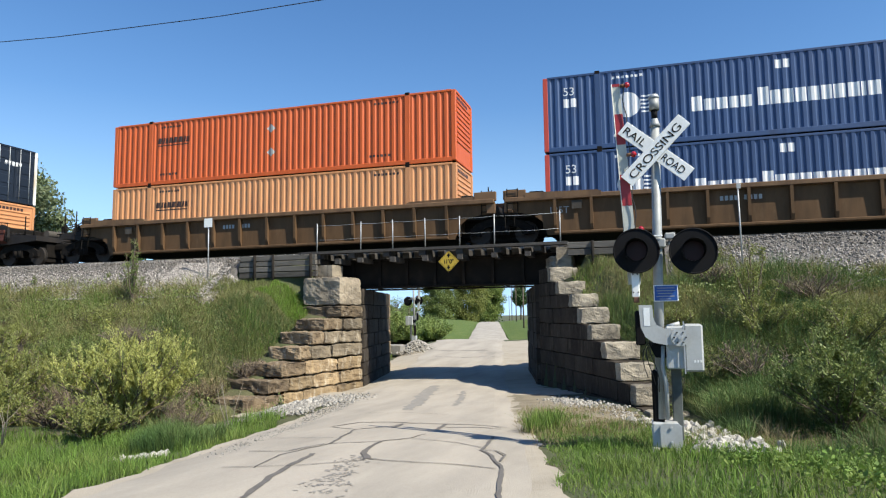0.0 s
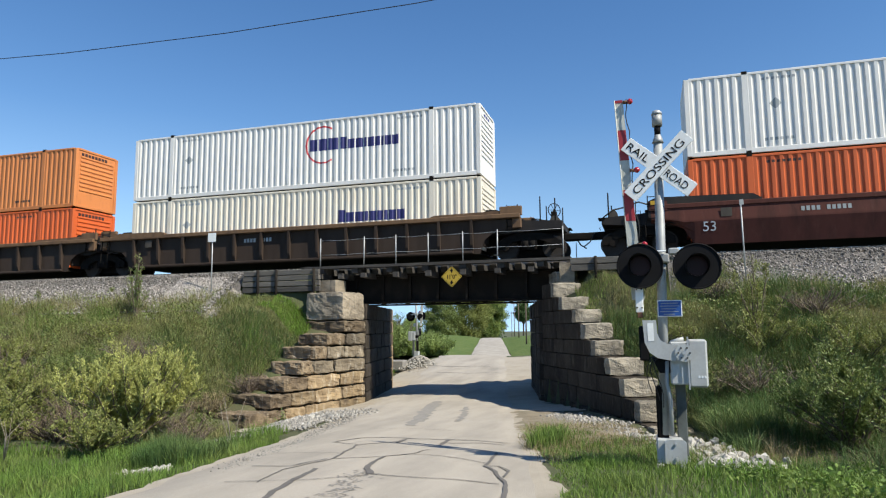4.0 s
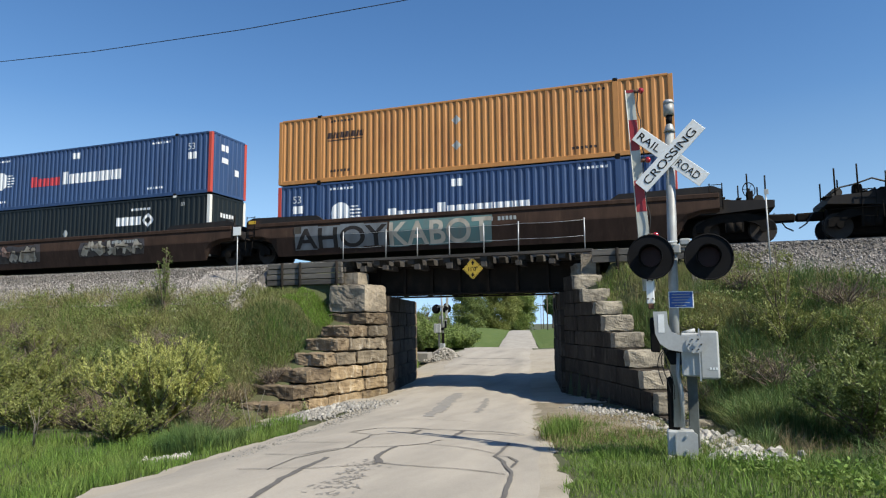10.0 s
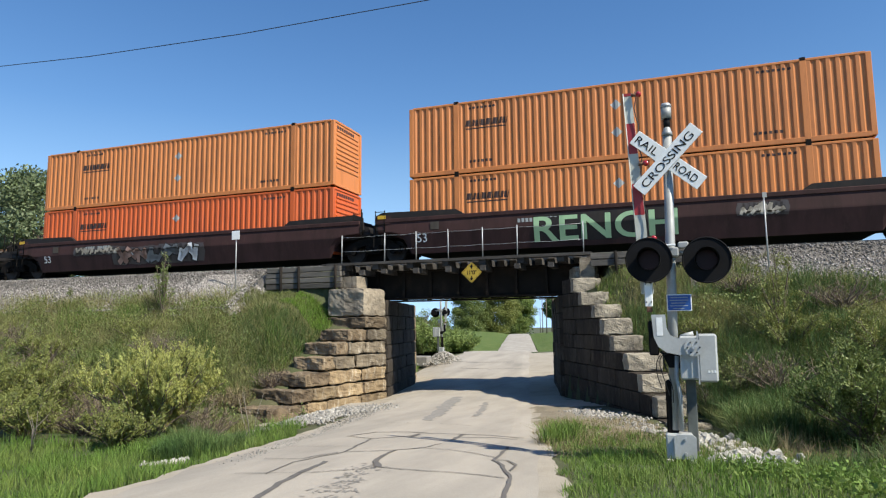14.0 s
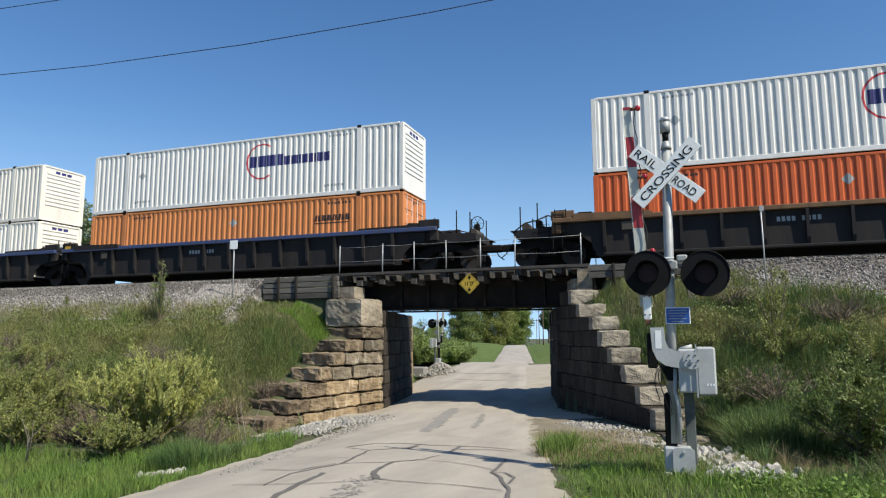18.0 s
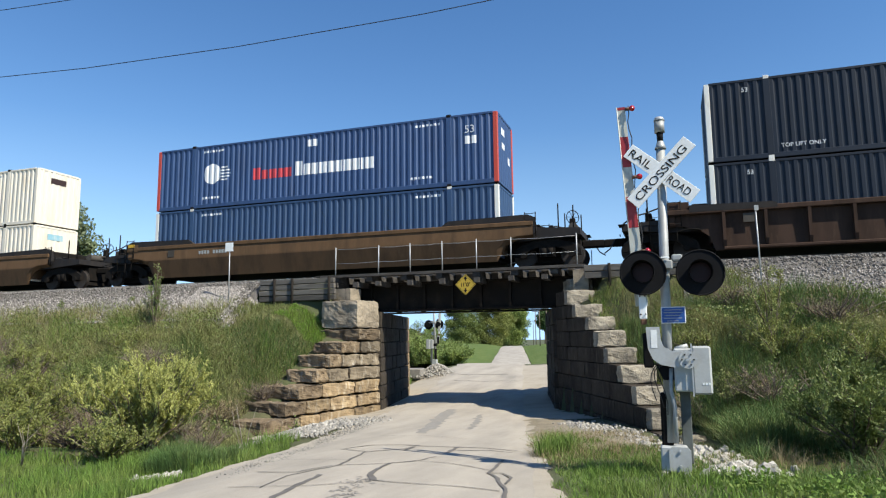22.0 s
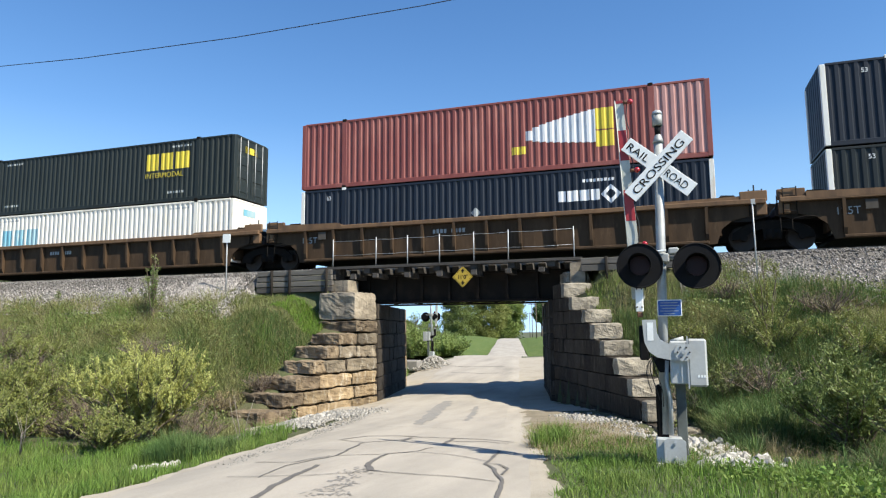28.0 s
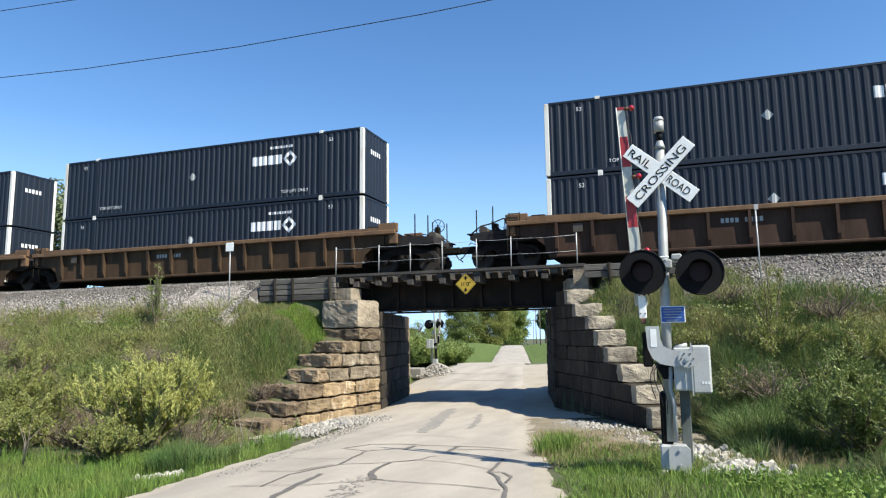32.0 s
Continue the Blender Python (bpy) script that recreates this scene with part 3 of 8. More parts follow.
def ground_z(x, y):
    """Height of the turf, without the road."""
    z = road_z(y)
    u = x - road_x(y)
    if u > 2.2:
        base = z + min(0.14, 0.05 * (u - 2.2)) - 0.05
        base += 0.12 * noise.noise((x * 0.25, y * 0.25, 0)) * min(1, (u - 2.2) / 3)
    elif u < -2.2:
        if -12.4 < y < -5:
            base = z - 0.05 - min(0.42, 0.05 * (-u - 2.2) + 0.25 * max(0, -u - 3.9))
        else:
            base = z - 0.05 - min(0.36, 0.15 * (-u - 2.2))
        base += 0.12 * noise.noise((x * 0.25, y * 0.25, 3)) * min(1, (-u - 2.2) / 3)
    else:
        base = z - 0.05
    if u > 2.2 and -13 < y < -8:
        base -= 0.30 * math.exp(-((x - 0.2) / 0.9) ** 2 - ((y + 10.3) / 1.0) ** 2)
    if y > 30:
        base -= 0.25 + 0.9 * min(1, (y - 30) / 10)
    e = bank(y)
    if e <= base or abs(y) > 11.4:
        return base
    xl, xr = wall_left(y) - 0.55, wall_right(y) + 0.55
    if xl < x < xr:
        return base
    d = (xl - x) if x <= xl else (x - xr)
    if abs(y) > 2.85:
        w = wing_top(y, x > xr) - 0.1
        e = min(e, w + max(0, d - (0.8 if x > xr else 1.25)) * 0.9)
        if y < 0 and -18 < x < -11.4:
            e = min(e, crib_cap(x, y))
        if y < 0 and -3.5 < x < 0.8:
            e = min(e, 3.42 - 0.6 * (abs(y) - 2.9))
    elif d < 1.1:
        e = min(e, 2.3)
    e += 0.10 * noise.noise((x * 0.7, y * 0.7, 7)) * min(1, max(0, abs(y) - 4.5))
    return max(base, e)


def grid_sheet(xs, ys, height):
    verts = [(x, y, height(x, y)) for y in ys for x in xs]
    n = len(xs)
    faces = [(j * n + i, j * n + i + 1, (j + 1) * n + i + 1, (j + 1) * n + i) for j in range(len(ys) - 1) for i in range(n - 1)]
    return verts, faces


def steps(a, b, s):
    return [a + s * i for i in range(int(round((b - a) / s)) + 1)]


xs = [-3000, -1800, -1000, -600, -400, -300, -220, -160, -120, -95] + steps(-78, -39, 1.5) + steps(-38, 14, 0.4) + [17, 21, 27, 35, 45, 60, 80, 110, 160, 240, 400, 700, 1200, 2000, 3000]
ys = [-3000, -1500, -800, -400, -200, -120, -80, -60, -48, -40, -35] + steps(-31, 13, 0.4) + [14, 16, 18, 20, 22, 25, 28, 32, 38, 45, 55, 68, 80, 95, 110, 130, 150, 175, 200, 230, 265, 300, 360, 500, 800, 1400, 3000]
ground = put("ground", mesh_from("ground", *grid_sheet(xs, ys, ground_z)), M["ground"])
tagged(ground, "grassy ground with a railway embankment", "ground", kind="structure")
for p in ground.data.polygons:
    p.use_smooth = True

# the road: a worn pale strip that dips under the bridge
road_ys = steps(-120, -40, 10) + steps(-36, 30, 0.4) + [33, 35, 38, 42, 46, 52, 58, 64, 72, 80, 90, 100, 112, 125, 132, 140, 150, 165, 200, 240, 265, 300, 330]
verts, faces = [], []
for j, y in enumerate(road_ys):
    for i in range(9):
        u = -2.45 + 4.9 * i / 8
        w = u + (0.22 * noise.noise((y * 0.45, i, 2)) + 0.14 * noise.noise((y * 1.7, i, 5)) if i in (0, 8) else 0)
        verts.append((road_x(y) + w, y, road_z(y) + (0.05 if y > 30 else 0) + 0.03 * (1 - (u / 2.45) ** 2) + (0.0 if 0 < i < 8 else -0.035)))
for j in range(len(road_ys) - 1):
    for i in range(8):
        a = j * 9 + i
        faces.append((a, a + 1, a + 10, a + 9))
road = tagged(put("road", mesh_from("road", verts, faces), M["road"]), "worn pale asphalt country road with tar-sealed cracks", "road", kind="structure")


for side in (-1, 1):
    rows2 = [26, 32, 38, 45, 52, 60, 68, 78, 90, 105, 118, 125, 132, 140, 152, 165, 200, 240, 265, 300, 330]
    cols = ((2.5, -0.04), (3.2, 0.0), (4.6, 0.25), (6.5, 0.5), (9, 0.7), (14, 0.8), (26, 0.8), (60, 0.6))
    vs = [(road_x(y) + side * u, y, road_z(y) + h * min(1, max(0.02, (y - 26) / 50)) * (0.8 if side > 0 else 1) + 0.01) for y in rows2 for u, h in cols]
    fs = [(8 * j + i, 8 * j + i + 1, 8 * j + i + 9, 8 * j + i + 8) for j in range(len(rows2) - 1) for i in range(7)]
    tagged(put("grass_bank", mesh_from("grass_bank", vs, fs), M["meadow"]), "mown green bank beside the far road", "ground", kind="structure")


def road_top(x, y):
    u = x - road_x(y)
    return road_z(y) + 0.03 * (1 - (u / 2.45) ** 2)


def ribbon(name, mat, pts, width, label="", lift=0.006, wobble=0.02):
    """A strip of tar on the road through points in x and y; a third value is its width there."""
    pts = [p if len(p) > 2 else (*p, width) for p in pts]
    fine = []
    for a, b in zip(pts, pts[1:]):
        n = max(2, int(math.dist(a[:2], b[:2]) / 0.12))
        fine += [[a[k] + (b[k] - a[k]) * i / n for k in range(3)] for i in range(n)]
    fine.append(list(pts[-1]))
    vs = []
    for i, (x, y, w) in enumerate(fine):
        q, r = fine[max(i - 1, 0)], fine[min(i + 1, len(fine) - 1)]
        d = Vector((r[0] - q[0], r[1] - q[1])).normalized()
        x += wobble * noise.noise((x * 3, y * 3, 1)) * 2
        y += wobble * noise.noise((x * 3, y * 3, 4)) * 2
        w *= 1 + 0.45 * noise.noise((x * 4, y * 4, 9))
        for s in (-0.5, 0.5):
            px, py = x - d.y * w * s, y + d.x * w * s
            vs.append((px, py, road_top(px, py) + lift))
    fs = [(2 * i, 2 * i + 1, 2 * i + 3, 2 * i + 2) for i in range(len(fine) - 1)]
    return put(name, mesh_from(name, vs, fs), mat, road, label)


# ---------------------------------------------------------------- track: ballast, ties, rails
def ballast_z(x, y):
    e = float(np.interp(abs(y), (0, 2.1, 2.7, 4.9), (4.02, 4.02, 3.90, 2.38)))
    if -18 < x < -15.3 and y < -2.9:
        e = min(e, crib_cap(x, y) + 0.06)
    return e + 0.05 * noise.noise((x * 1.7, y * 1.7, 0)) + 0.02 * noise.noise((x * 7, y * 7, 2))


ROWS = [-5.1, -4.7, -4.3, -3.9, -3.5, -3.1, -2.8, -2.4, -2.0, 0, 2.0, 2.4, 2.8, 3.2, 3.8, 4.4, 5.1]
for x0, x1, narrow in ((-820, -15.4, False), (-15.4, -13.0, True), (-2.6, 0.4, True), (0.4, 120, False)):
    lx = [x for x in (-820, -500, -300, -200, -120, -80, -60, -50) if x0 <= x < x1] + steps(max(x0, -44), min(x1, 14), 0.2) + ([20, 30, 50, 80, 120] if x1 > 14 else [])
    vs, fs = grid_sheet(lx, [y for y in ROWS if not narrow or abs(y) < 2.9], ballast_z)
    vs = [(x, y - 0.25 * noise.noise((x * 0.4, y, 5)) * (abs(y) > 4), z) for x, y, z in vs]
    tagged(put("ballast_bed", mesh_from("ballast_bed", vs, fs), M["ballast"]), "grey crushed stone ballast shoulder of the railway", "ballast", kind="structure")

for y in (-0.7525, 0.7525):
    rail = thing("rail", "worn steel running rail on the ballast", "rail", "running rails")
    bm = prismed([(-0.036, 0), (0.036, 0), (0.036, -0.04), (0.01, -0.05), (0.01, -0.14), (0.07, -0.16), (0.07, -0.17), (-0.07, -0.17), (-0.07, -0.16), (-0.01, -0.14), (-0.01, -0.05), (-0.036, -0.04)], -60, 820)
    bm.transform(pose(0, y, RAIL - 0.005, 0, 0, 90))
    part("rail_bar", bm, M["rail"], rail)
track_ties = thing("track_ties", "creosoted timber ties under the rails", "railway tie", kind="stuff")
bm = bmesh.new()
for i in range(110):
    x = -48 + 0.53 * i
    if not -12.6 < x < -2.4:
        box(bm, x - 0.11, x + 0.11, -1.3, 1.3, RAIL - 0.36, RAIL - 0.176)
part("tie_row", bm, M["timber"], track_ties)

# ---------------------------------------------------------------- bridge
bridge = thing("railway_bridge", "short black steel girder railway bridge over the road", "bridge")
for y in (-1.35, 1.35):
    g = boxed(-12.45, -3.15, y - 0.02, y + 0.02, 2.78, 3.74)
    girder = part("girder", g, M["steel_black"], bridge)
    for z in (2.70, 3.74):
        part("flange", boxed(-12.45, -3.15, y - 0.2, y + 0.2, z, z + 0.06, 0.01), M["steel_black"], girder)
    for i in range(9):
        x = -12.3 + 1.12 * i
        part("stiffener", boxed(x - 0.05, x + 0.05, y - 0.17, y + 0.17, 2.765, 3.735), M["steel_black"], girder)
for i in range(5):
    x = -11.5 + 2.0 * i
    part("cross_frame", boxed(x - 0.06, x + 0.06, -1.33, 1.33, 2.9, 3.6), M["steel_black"], bridge)
for i in range(22):
    x = -12.7 + 0.47 * i
    long = i % 3 == 1
    part("bridge_tie", boxed(x - 0.13, x + 0.13, -2.45 if long else -1.6, 1.65, 3.81, 4.05, 0.012), M["timber"], bridge)
for k, y in enumerate((-2.5, -2.2, -1.9)):
    part("walkway_plank", boxed(-13.1, -2.7, y - 0.005, y + 0.27, 4.052, 4.09 + 0.004 * k, 0.006), M["timber"], bridge)
part("fascia", boxed(-12.9, -2.7, -2.53, -2.51, 4.0, 4.10), M["timber"], bridge)
for x in (-12.24, -11.35, -10.42, -9.13, -7.86, -6.55, -5.28, -4.1, -2.96):
    b = bmesh.new()
    box(b, x - 0.10, x + 0.10, -2.56, -1.5, 3.62 + 0.02 * math.sin(x * 9), 3.80)
    part("outrigger", rocky(b, 0.01, x), M["timber"], bridge, "weathered timber bracket end")
POSTS = (-12.24, -10.42, -9.13, -7.86, -6.55, -5.28, -2.96)
for x in POSTS:
    part("rail_post", tubed([(x, -2.48, 4.05), (x + 0.01 * math.sin(x), -2.48, 5.18)], 0.022, 6), M["galv"], bridge)
for z in (4.55, 5.1):
    pts = []
    for a, b2 in zip(POSTS, POSTS[1:]):
        pts += [(a, -2.48, z), ((a + b2) / 2, -2.48, z - 0.025)]
    pts.append((POSTS[-1], -2.48, z))
    part("rail_cable", tubed(pts, 0.006, 5), M["galv"], bridge)
for x in (-12.0, -7.5, -3.0):
    part("rail_post", tubed([(x, 2.4, 4.0), (x, 2.4, 5.18)], 0.022, 6), M["galv"], bridge)
part("far_walkway", boxed(-13.1, -2.7, 1.7, 2.5, 4.0, 4.08), M["timber"], bridge)

# clearance sign
sign = thing("clearance_sign", "yellow diamond clearance sign reading eleven feet", "road sign", at=pose(-6.95, -2.585, 3.54) @ Matrix.Scale(0.91, 4))
s = 0.425
b = prismed([(-s, 0), (-0.03, s - 0.03), (0.03, s - 0.03), (s, 0.0), (0.03, -s + 0.03), (-0.03, -s + 0.03)], -0.004, 0.004)
part("plate", b, M["yellow"], sign)
for q in range(4):
    p0, p1 = [(s - 0.045) * math.cos(radians(90 * (q + k))) for k in (0, 1)], [(s - 0.045) * math.sin(radians(90 * (q + k))) for k in (0, 1)]
    part("border", tubed([(p0[0], -0.006, p1[0]), (p0[1], -0.006, p1[1])], 0.006, 4), M["black"], sign)
for up in (1, -1):
    b = prismed([(-0.03, up * 0.15), (0.03, up * 0.15), (0.03, up * 0.22), (0.085, up * 0.22), (0, up * 0.325), (-0.085, up * 0.22), (-0.03, up * 0.22)], -0.009, -0.006)
    part("arrow", b, M["black"], sign)
for ch, x, h, z in (("1", -0.165, 0.17, -0.085), ("1", -0.07, 0.17, -0.085), ("'", 0.0, 0.15, -0.065), ("0", 0.085, 0.17, -0.085), ('"', 0.175, 0.15, -0.065)):
    me = lettering(ch, h, 0.004)
    a, c = span(me)
    put("figure", me, M["black"], sign, "", pose(x - (a + c) / 2, -0.007, z))
part("sign_bracket", boxed(-0.03, 0.03, 0.006, 0.06, -0.3, 0.3), M["steel_black"], sign)

# ---------------------------------------------------------------- masonry
rng = random.Random(5)


def block(x0, x1, y0, y1, z0, z1, seed, rough=0.05, cuts=4):
    """A rock-faced stone: flat beds, sharp worn arrises and broken faces."""
    bm = bmesh.new()
    bmesh.ops.create_cube(bm, size=1)
    bmesh.ops.subdivide_edges(bm, edges=bm.edges[:], cuts=cuts, use_grid_fill=True)
    sx, sy, sz = x1 - x0, y1 - y0, z1 - z0
    shift = Vector((seed * 7.3, seed, seed * 3.1))
    for v in bm.verts:
        p = v.co.copy()
        on = [abs(abs(c) - 0.5) < 1e-4 for c in p]
        edge = sum(on)
        q = Vector(((p.x + 0.5) * sx, (p.y + 0.5) * sy, (p.z + 0.5) * sz))
        sides = Vector([math.copysign(1, c) if o else 0 for c, o in zip(p, on)])
        broken = abs(noise.noise((q + shift) * 2.2)) + 0.5 * abs(noise.noise((q + shift) * 6.5))
        pull = {1: 0.012 - 0.08 * broken, 2: -0.006 - 0.05 * broken, 3: -0.02 - 0.06 * broken}.get(edge, 0) * rough / 0.05
        q += sides * pull
        q += Vector(noise.noise_vector((q + shift) * 9.0)) * rough * 0.22
        v.co = q + Vector((x0, y0, z0))
    return bm


def stone(bm, at, parent, mat="sandstone", label=""):
    ob = part("stone", bm, M[mat], parent, label)
    ob.matrix_basis = at
    return ob


def wall_of_stones(parent, start, end, z_of, course_z, thick, face_sign, long=(0.75, 1.35), mat="sandstone", nose_mat="", nose_thick=(), nose_len=0.0, relief=0.05, high_mat="", cuts=7, nose_rough=0.085):
    """Courses of stones along a line from start to end in x and y; face_sign: the side to which the wall is thick; nose_mat: the end stones."""
    a, b = Vector(start), Vector(end)
    length, d = (b - a).length, (b - a).normalized()
    ang = math.degrees(math.atan2(d.y, d.x))
    k = 0
    for c, (z0, z1) in enumerate(course_z):
        top = z_of(c)
        pos = 0.0
        while pos < top - 0.05:
            ln = rng.uniform(*long)
            left_over = top - nose_len - pos
            if nose_len and left_over <= 0.05:
                ln = top - pos
            elif left_over - ln < 0.55:
                ln = left_over
            k += 1
            out = rng.uniform(0, 0.03)
            last = pos + ln > top - 0.06
            th = nose_thick[c] if last and nose_thick else thick
            y0, y1 = (-out, th) if face_sign > 0 else (-th, out)
            stone(block(pos + 0.004, pos + ln - 0.004, y0, y1, z0 + 0.003, z1 - 0.003, k + 31 * c + rng.random(), max(relief, nose_rough) if last and nose_mat else relief, 8 if last and nose_mat else cuts), pose(a.x, a.y, 0, 0, 0, ang), parent, nose_mat if last and nose_mat else high_mat if high_mat and c > 2 else mat)
            pos += ln


LEFT_TOP = [-1.25, -0.75, -0.29, 0.19, 0.67, 1.13, 1.57, 2.02]
LEFT_COURSES = list(zip(LEFT_TOP, LEFT_TOP[1:]))
left = thing("abutment_left", "tan sandstone block abutment with a stepped wing wall", "abutment", kind="structure")
# wing: from the bridge corner towards the viewer, every course shorter than the one under it
nose = [6.0, 5.1, 4.5, 3.7, 3.0, 2.36, 1.4]
wall_of_stones(left, (-10.4, -2.3), (-11.36, -7.3), lambda c: nose[c], LEFT_COURSES, 1.25, -1, (0.95, 1.9), "sandstone", "brownstone", (1.45, 1.95, 1.75, 1.35, 1.45, 1.3, 1.8), relief=0.075, high_mat="greysand")
cap_at = pose(-10.42, -2.3, 0, 0, 0, -90 - 10.9)
stone(block(0.0, 1.38, -1.72, -0.04, 2.03, 3.06, 71, 0.05, 12), cap_at, left, "capstone", "large weathered capstone")
stone(block(0.05, 0.75, -1.65, -0.85, 3.09, 3.55, 75, 0.02, 5), cap_at, left, "capstone", "squared stone block on the cap")
# the wall under the bridge, its shade painted into the stone colour
LEFT_INNER = [(-1.15, -0.62), (-0.62, -0.1), (-0.1, 0.42), (0.42, 0.95), (0.95, 1.5), (1.5, 2.06), (2.06, 2.66)]
wall_of_stones(left, (-10.42, -2.25), (-11.83, 4.0), lambda c: 6.4, LEFT_INNER, 1.25, 1, mat="shade_stone", relief=0.03, cuts=4)
wall_of_stones(left, (-11.83, 4.05), (-13.6, 8.6), lambda c: max(0.9, 5.0 - 0.62 * c), LEFT_INNER, 1.0, 1)
part("bridge_seat", boxed(-13.2, -11.9, -1.9, 2.6, 1.2, 2.68), M["shade_stone"], left)
part("backing", boxed(-13.2, -12.2, -2.2, 3.6, -1.0, 1.2), M["shade_stone"], left)
part("parapet_stone", boxed(-13.0, -12.5, -2.6, 2.6, 2.6, 3.9), M["capstone"], left)

right = thing("abutment_right", "grey stone block abutment with a stepped wing wall", "abutment", kind="structure")
RIGHT_TOP = [-0.05, 0.41, 0.88, 1.32, 1.80, 2.22, 2.66, 3.16]
RIGHT_COURSES = [(-1.1, -0.55), (-0.55, -0.05)] + list(zip(RIGHT_TOP, RIGHT_TOP[1:]))
rnose = [8.3, 7.58, 6.77, 5.87, 4.91, 4.16, 3.37, 2.18, 1.36]
# road face darkened as if shaded, end stones paled as sunlit, by colour
wall_of_stones(right, (-3.78, -2.25), (-1.08, -7.95), lambda c: rnose[c], RIGHT_COURSES, 0.95, 1, (0.8, 1.5), "shade_streakstone", "sunlit_stone", (0.95, 0.95, 0.9, 0.95, 0.85, 0.85, 0.85, 0.9, 0.95), 0.36, 0.02, nose_rough=0.045)
stone(block(-0.9, 0.05, 0.15, 1.0, 3.17, 3.62, 91, 0.08, 6), pose(-3.4, -2.6, 0, 0, 0, -64.7), right, "capstone", "broken stone on the cap")
wall_of_stones(right, (-3.9, -2.3), (-5.28, 4.0), lambda c: 6.4, LEFT_INNER, 1.2, -1, mat="shade_streakstone", relief=0.02, cuts=4)
wall_of_stones(right, (-5.28, 4.05), (-4.0, 8.4), lambda c: max(0.9, 4.4 - 0.62 * c), LEFT_INNER, 1.0, -1, mat="capstone")
part("bridge_seat", boxed(-3.85, -2.4, -1.9, 2.6, 1.2, 2.68), M["shade_stone"], right)
part("backing", boxed(-3.3, -1.6, -2.2, 3.0, -1.0, 1.2), M["capstone"], right)
part("parapet_stone", boxed(-3.1, -2.6, -2.6, 2.6, 2.6, 3.9), M["capstone"], right)

# timber cribs that hold the ballast beside the abutments
for name, x0, x1, y, z0, z1 in (("left", -15.35, -11.95, -2.95, 3.12, 3.98), ("right", -2.75, 0.4, -3.0, 3.55, 4.0)):
    crib = thing("timber_crib", "weathered timber retaining crib holding back ballast", "retaining wall")
    n = 4 if name == "left" else 2
    for i in range(n):
        h = (z1 - z0) / n
        b = boxed(x0 + rng.uniform(0, 0.12), x1 - rng.uniform(0, 0.1), y - 0.07, y + 0.09, z0 + h * i + 0.012, z0 + h * (i + 1) - 0.012, 0.012)
        part("crib_board", rocky(b, 0.02, i), M["cribwood"], crib)
    for x in ((x0 + 0.75, x0 + 1.55, x1 - 0.25) if name == "left" else (x0 + 0.9,)):
        part("crib_post", tubed([(x, y - 0.12, z0 - 0.5), (x, y - 0.12, z1 + 0.02)], 0.05, 6), M["steel_black"], crib)

# ---------------------------------------------------------------- crossing signal
def disc(r, depth, sides=28, y=0.0):
    bm = bmesh.new()
    bmesh.ops.create_cone(bm, cap_ends=True, segments=sides, radius1=r, radius2=r, depth=depth, matrix=pose(0, y, 0, 90))
    return bm


def light_unit(parent, x, z, hood=True):
    """A round black backing plate with a hooded red lens, facing -y."""
    unit = part("light_background", disc(0.325, 0.02), M["black"], parent, "black round backing plate", pose(x, -0.14, z))
    part("lamp_housing", disc(0.17, 0.2, 20, 0.1), M["black"], unit)
    part("lens", disc(0.145, 0.02, 24, -0.025), M["darklens"], unit, "dark red signal lens")
    bm = bmesh.new()
    n = 22
    rings = []
    for k in range(n + 1):
        a = radians(-50 + 280 * k / n)
        ln = 0.10 + 0.24 * max(0.0, math.sin(a) * 0.5 + 0.5)
        rings.append([bm.verts.new((r * math.cos(a), yy, r * math.sin(a))) for r, yy in ((0.165, -0.01), (0.165, -ln), (0.157, -ln), (0.157, -0.01))])
    for p, q in zip(rings, rings[1:]):
        for i in range(4):
            bm.faces.new((p[i], q[i], q[(i + 1) % 4], p[(i + 1) % 4]))
    part("hood", bm, M["black"], unit)
    rim = bmesh.new()
    tube(rim, [(0.325 * math.cos(a), -0.01, 0.325 * math.sin(a)) for a in (2 * math.pi * k / 28 for k in range(29))], 0.012, 5)
    part("rim", rim, M["black"], unit)
    return unit


def crossbuck(parent, z, facing):
    for ang, words, y in ((-41, (("RAIL", -0.56), ("ROAD", 0.14)), 0.0), (45.5, (("CROSSING", -0.52),), -0.022)):
        at = facing @ pose(0, y, z, 0, -ang, 0)
        blade = part("crossbuck_blade", boxed(-0.61, 0.61, -0.008, 0.008, -0.115, 0.115, 0.004), M["white"], parent, "white reflective crossbuck blade", at)
        for word, x in words:
            me = lettering(word, 0.12)
            a, c = span(me)
            want = 0.38 if len(word) == 4 else 1.02
            me.transform(Matrix.Diagonal((want / (c - a), 1, 1, 1)))
            put("letters", me, M["black"], blade, "", pose(x - a * want / (c - a), -0.0105, -0.06))


def bolt_ring(parent, x, y, z, r, n):
    for k in range(n):
        a = 2 * math.pi * k / n
        part("bolt", disc(0.011, 0.02, 8), M["black"], parent, "", pose(x + r * math.cos(a), y, z + r * math.sin(a)))


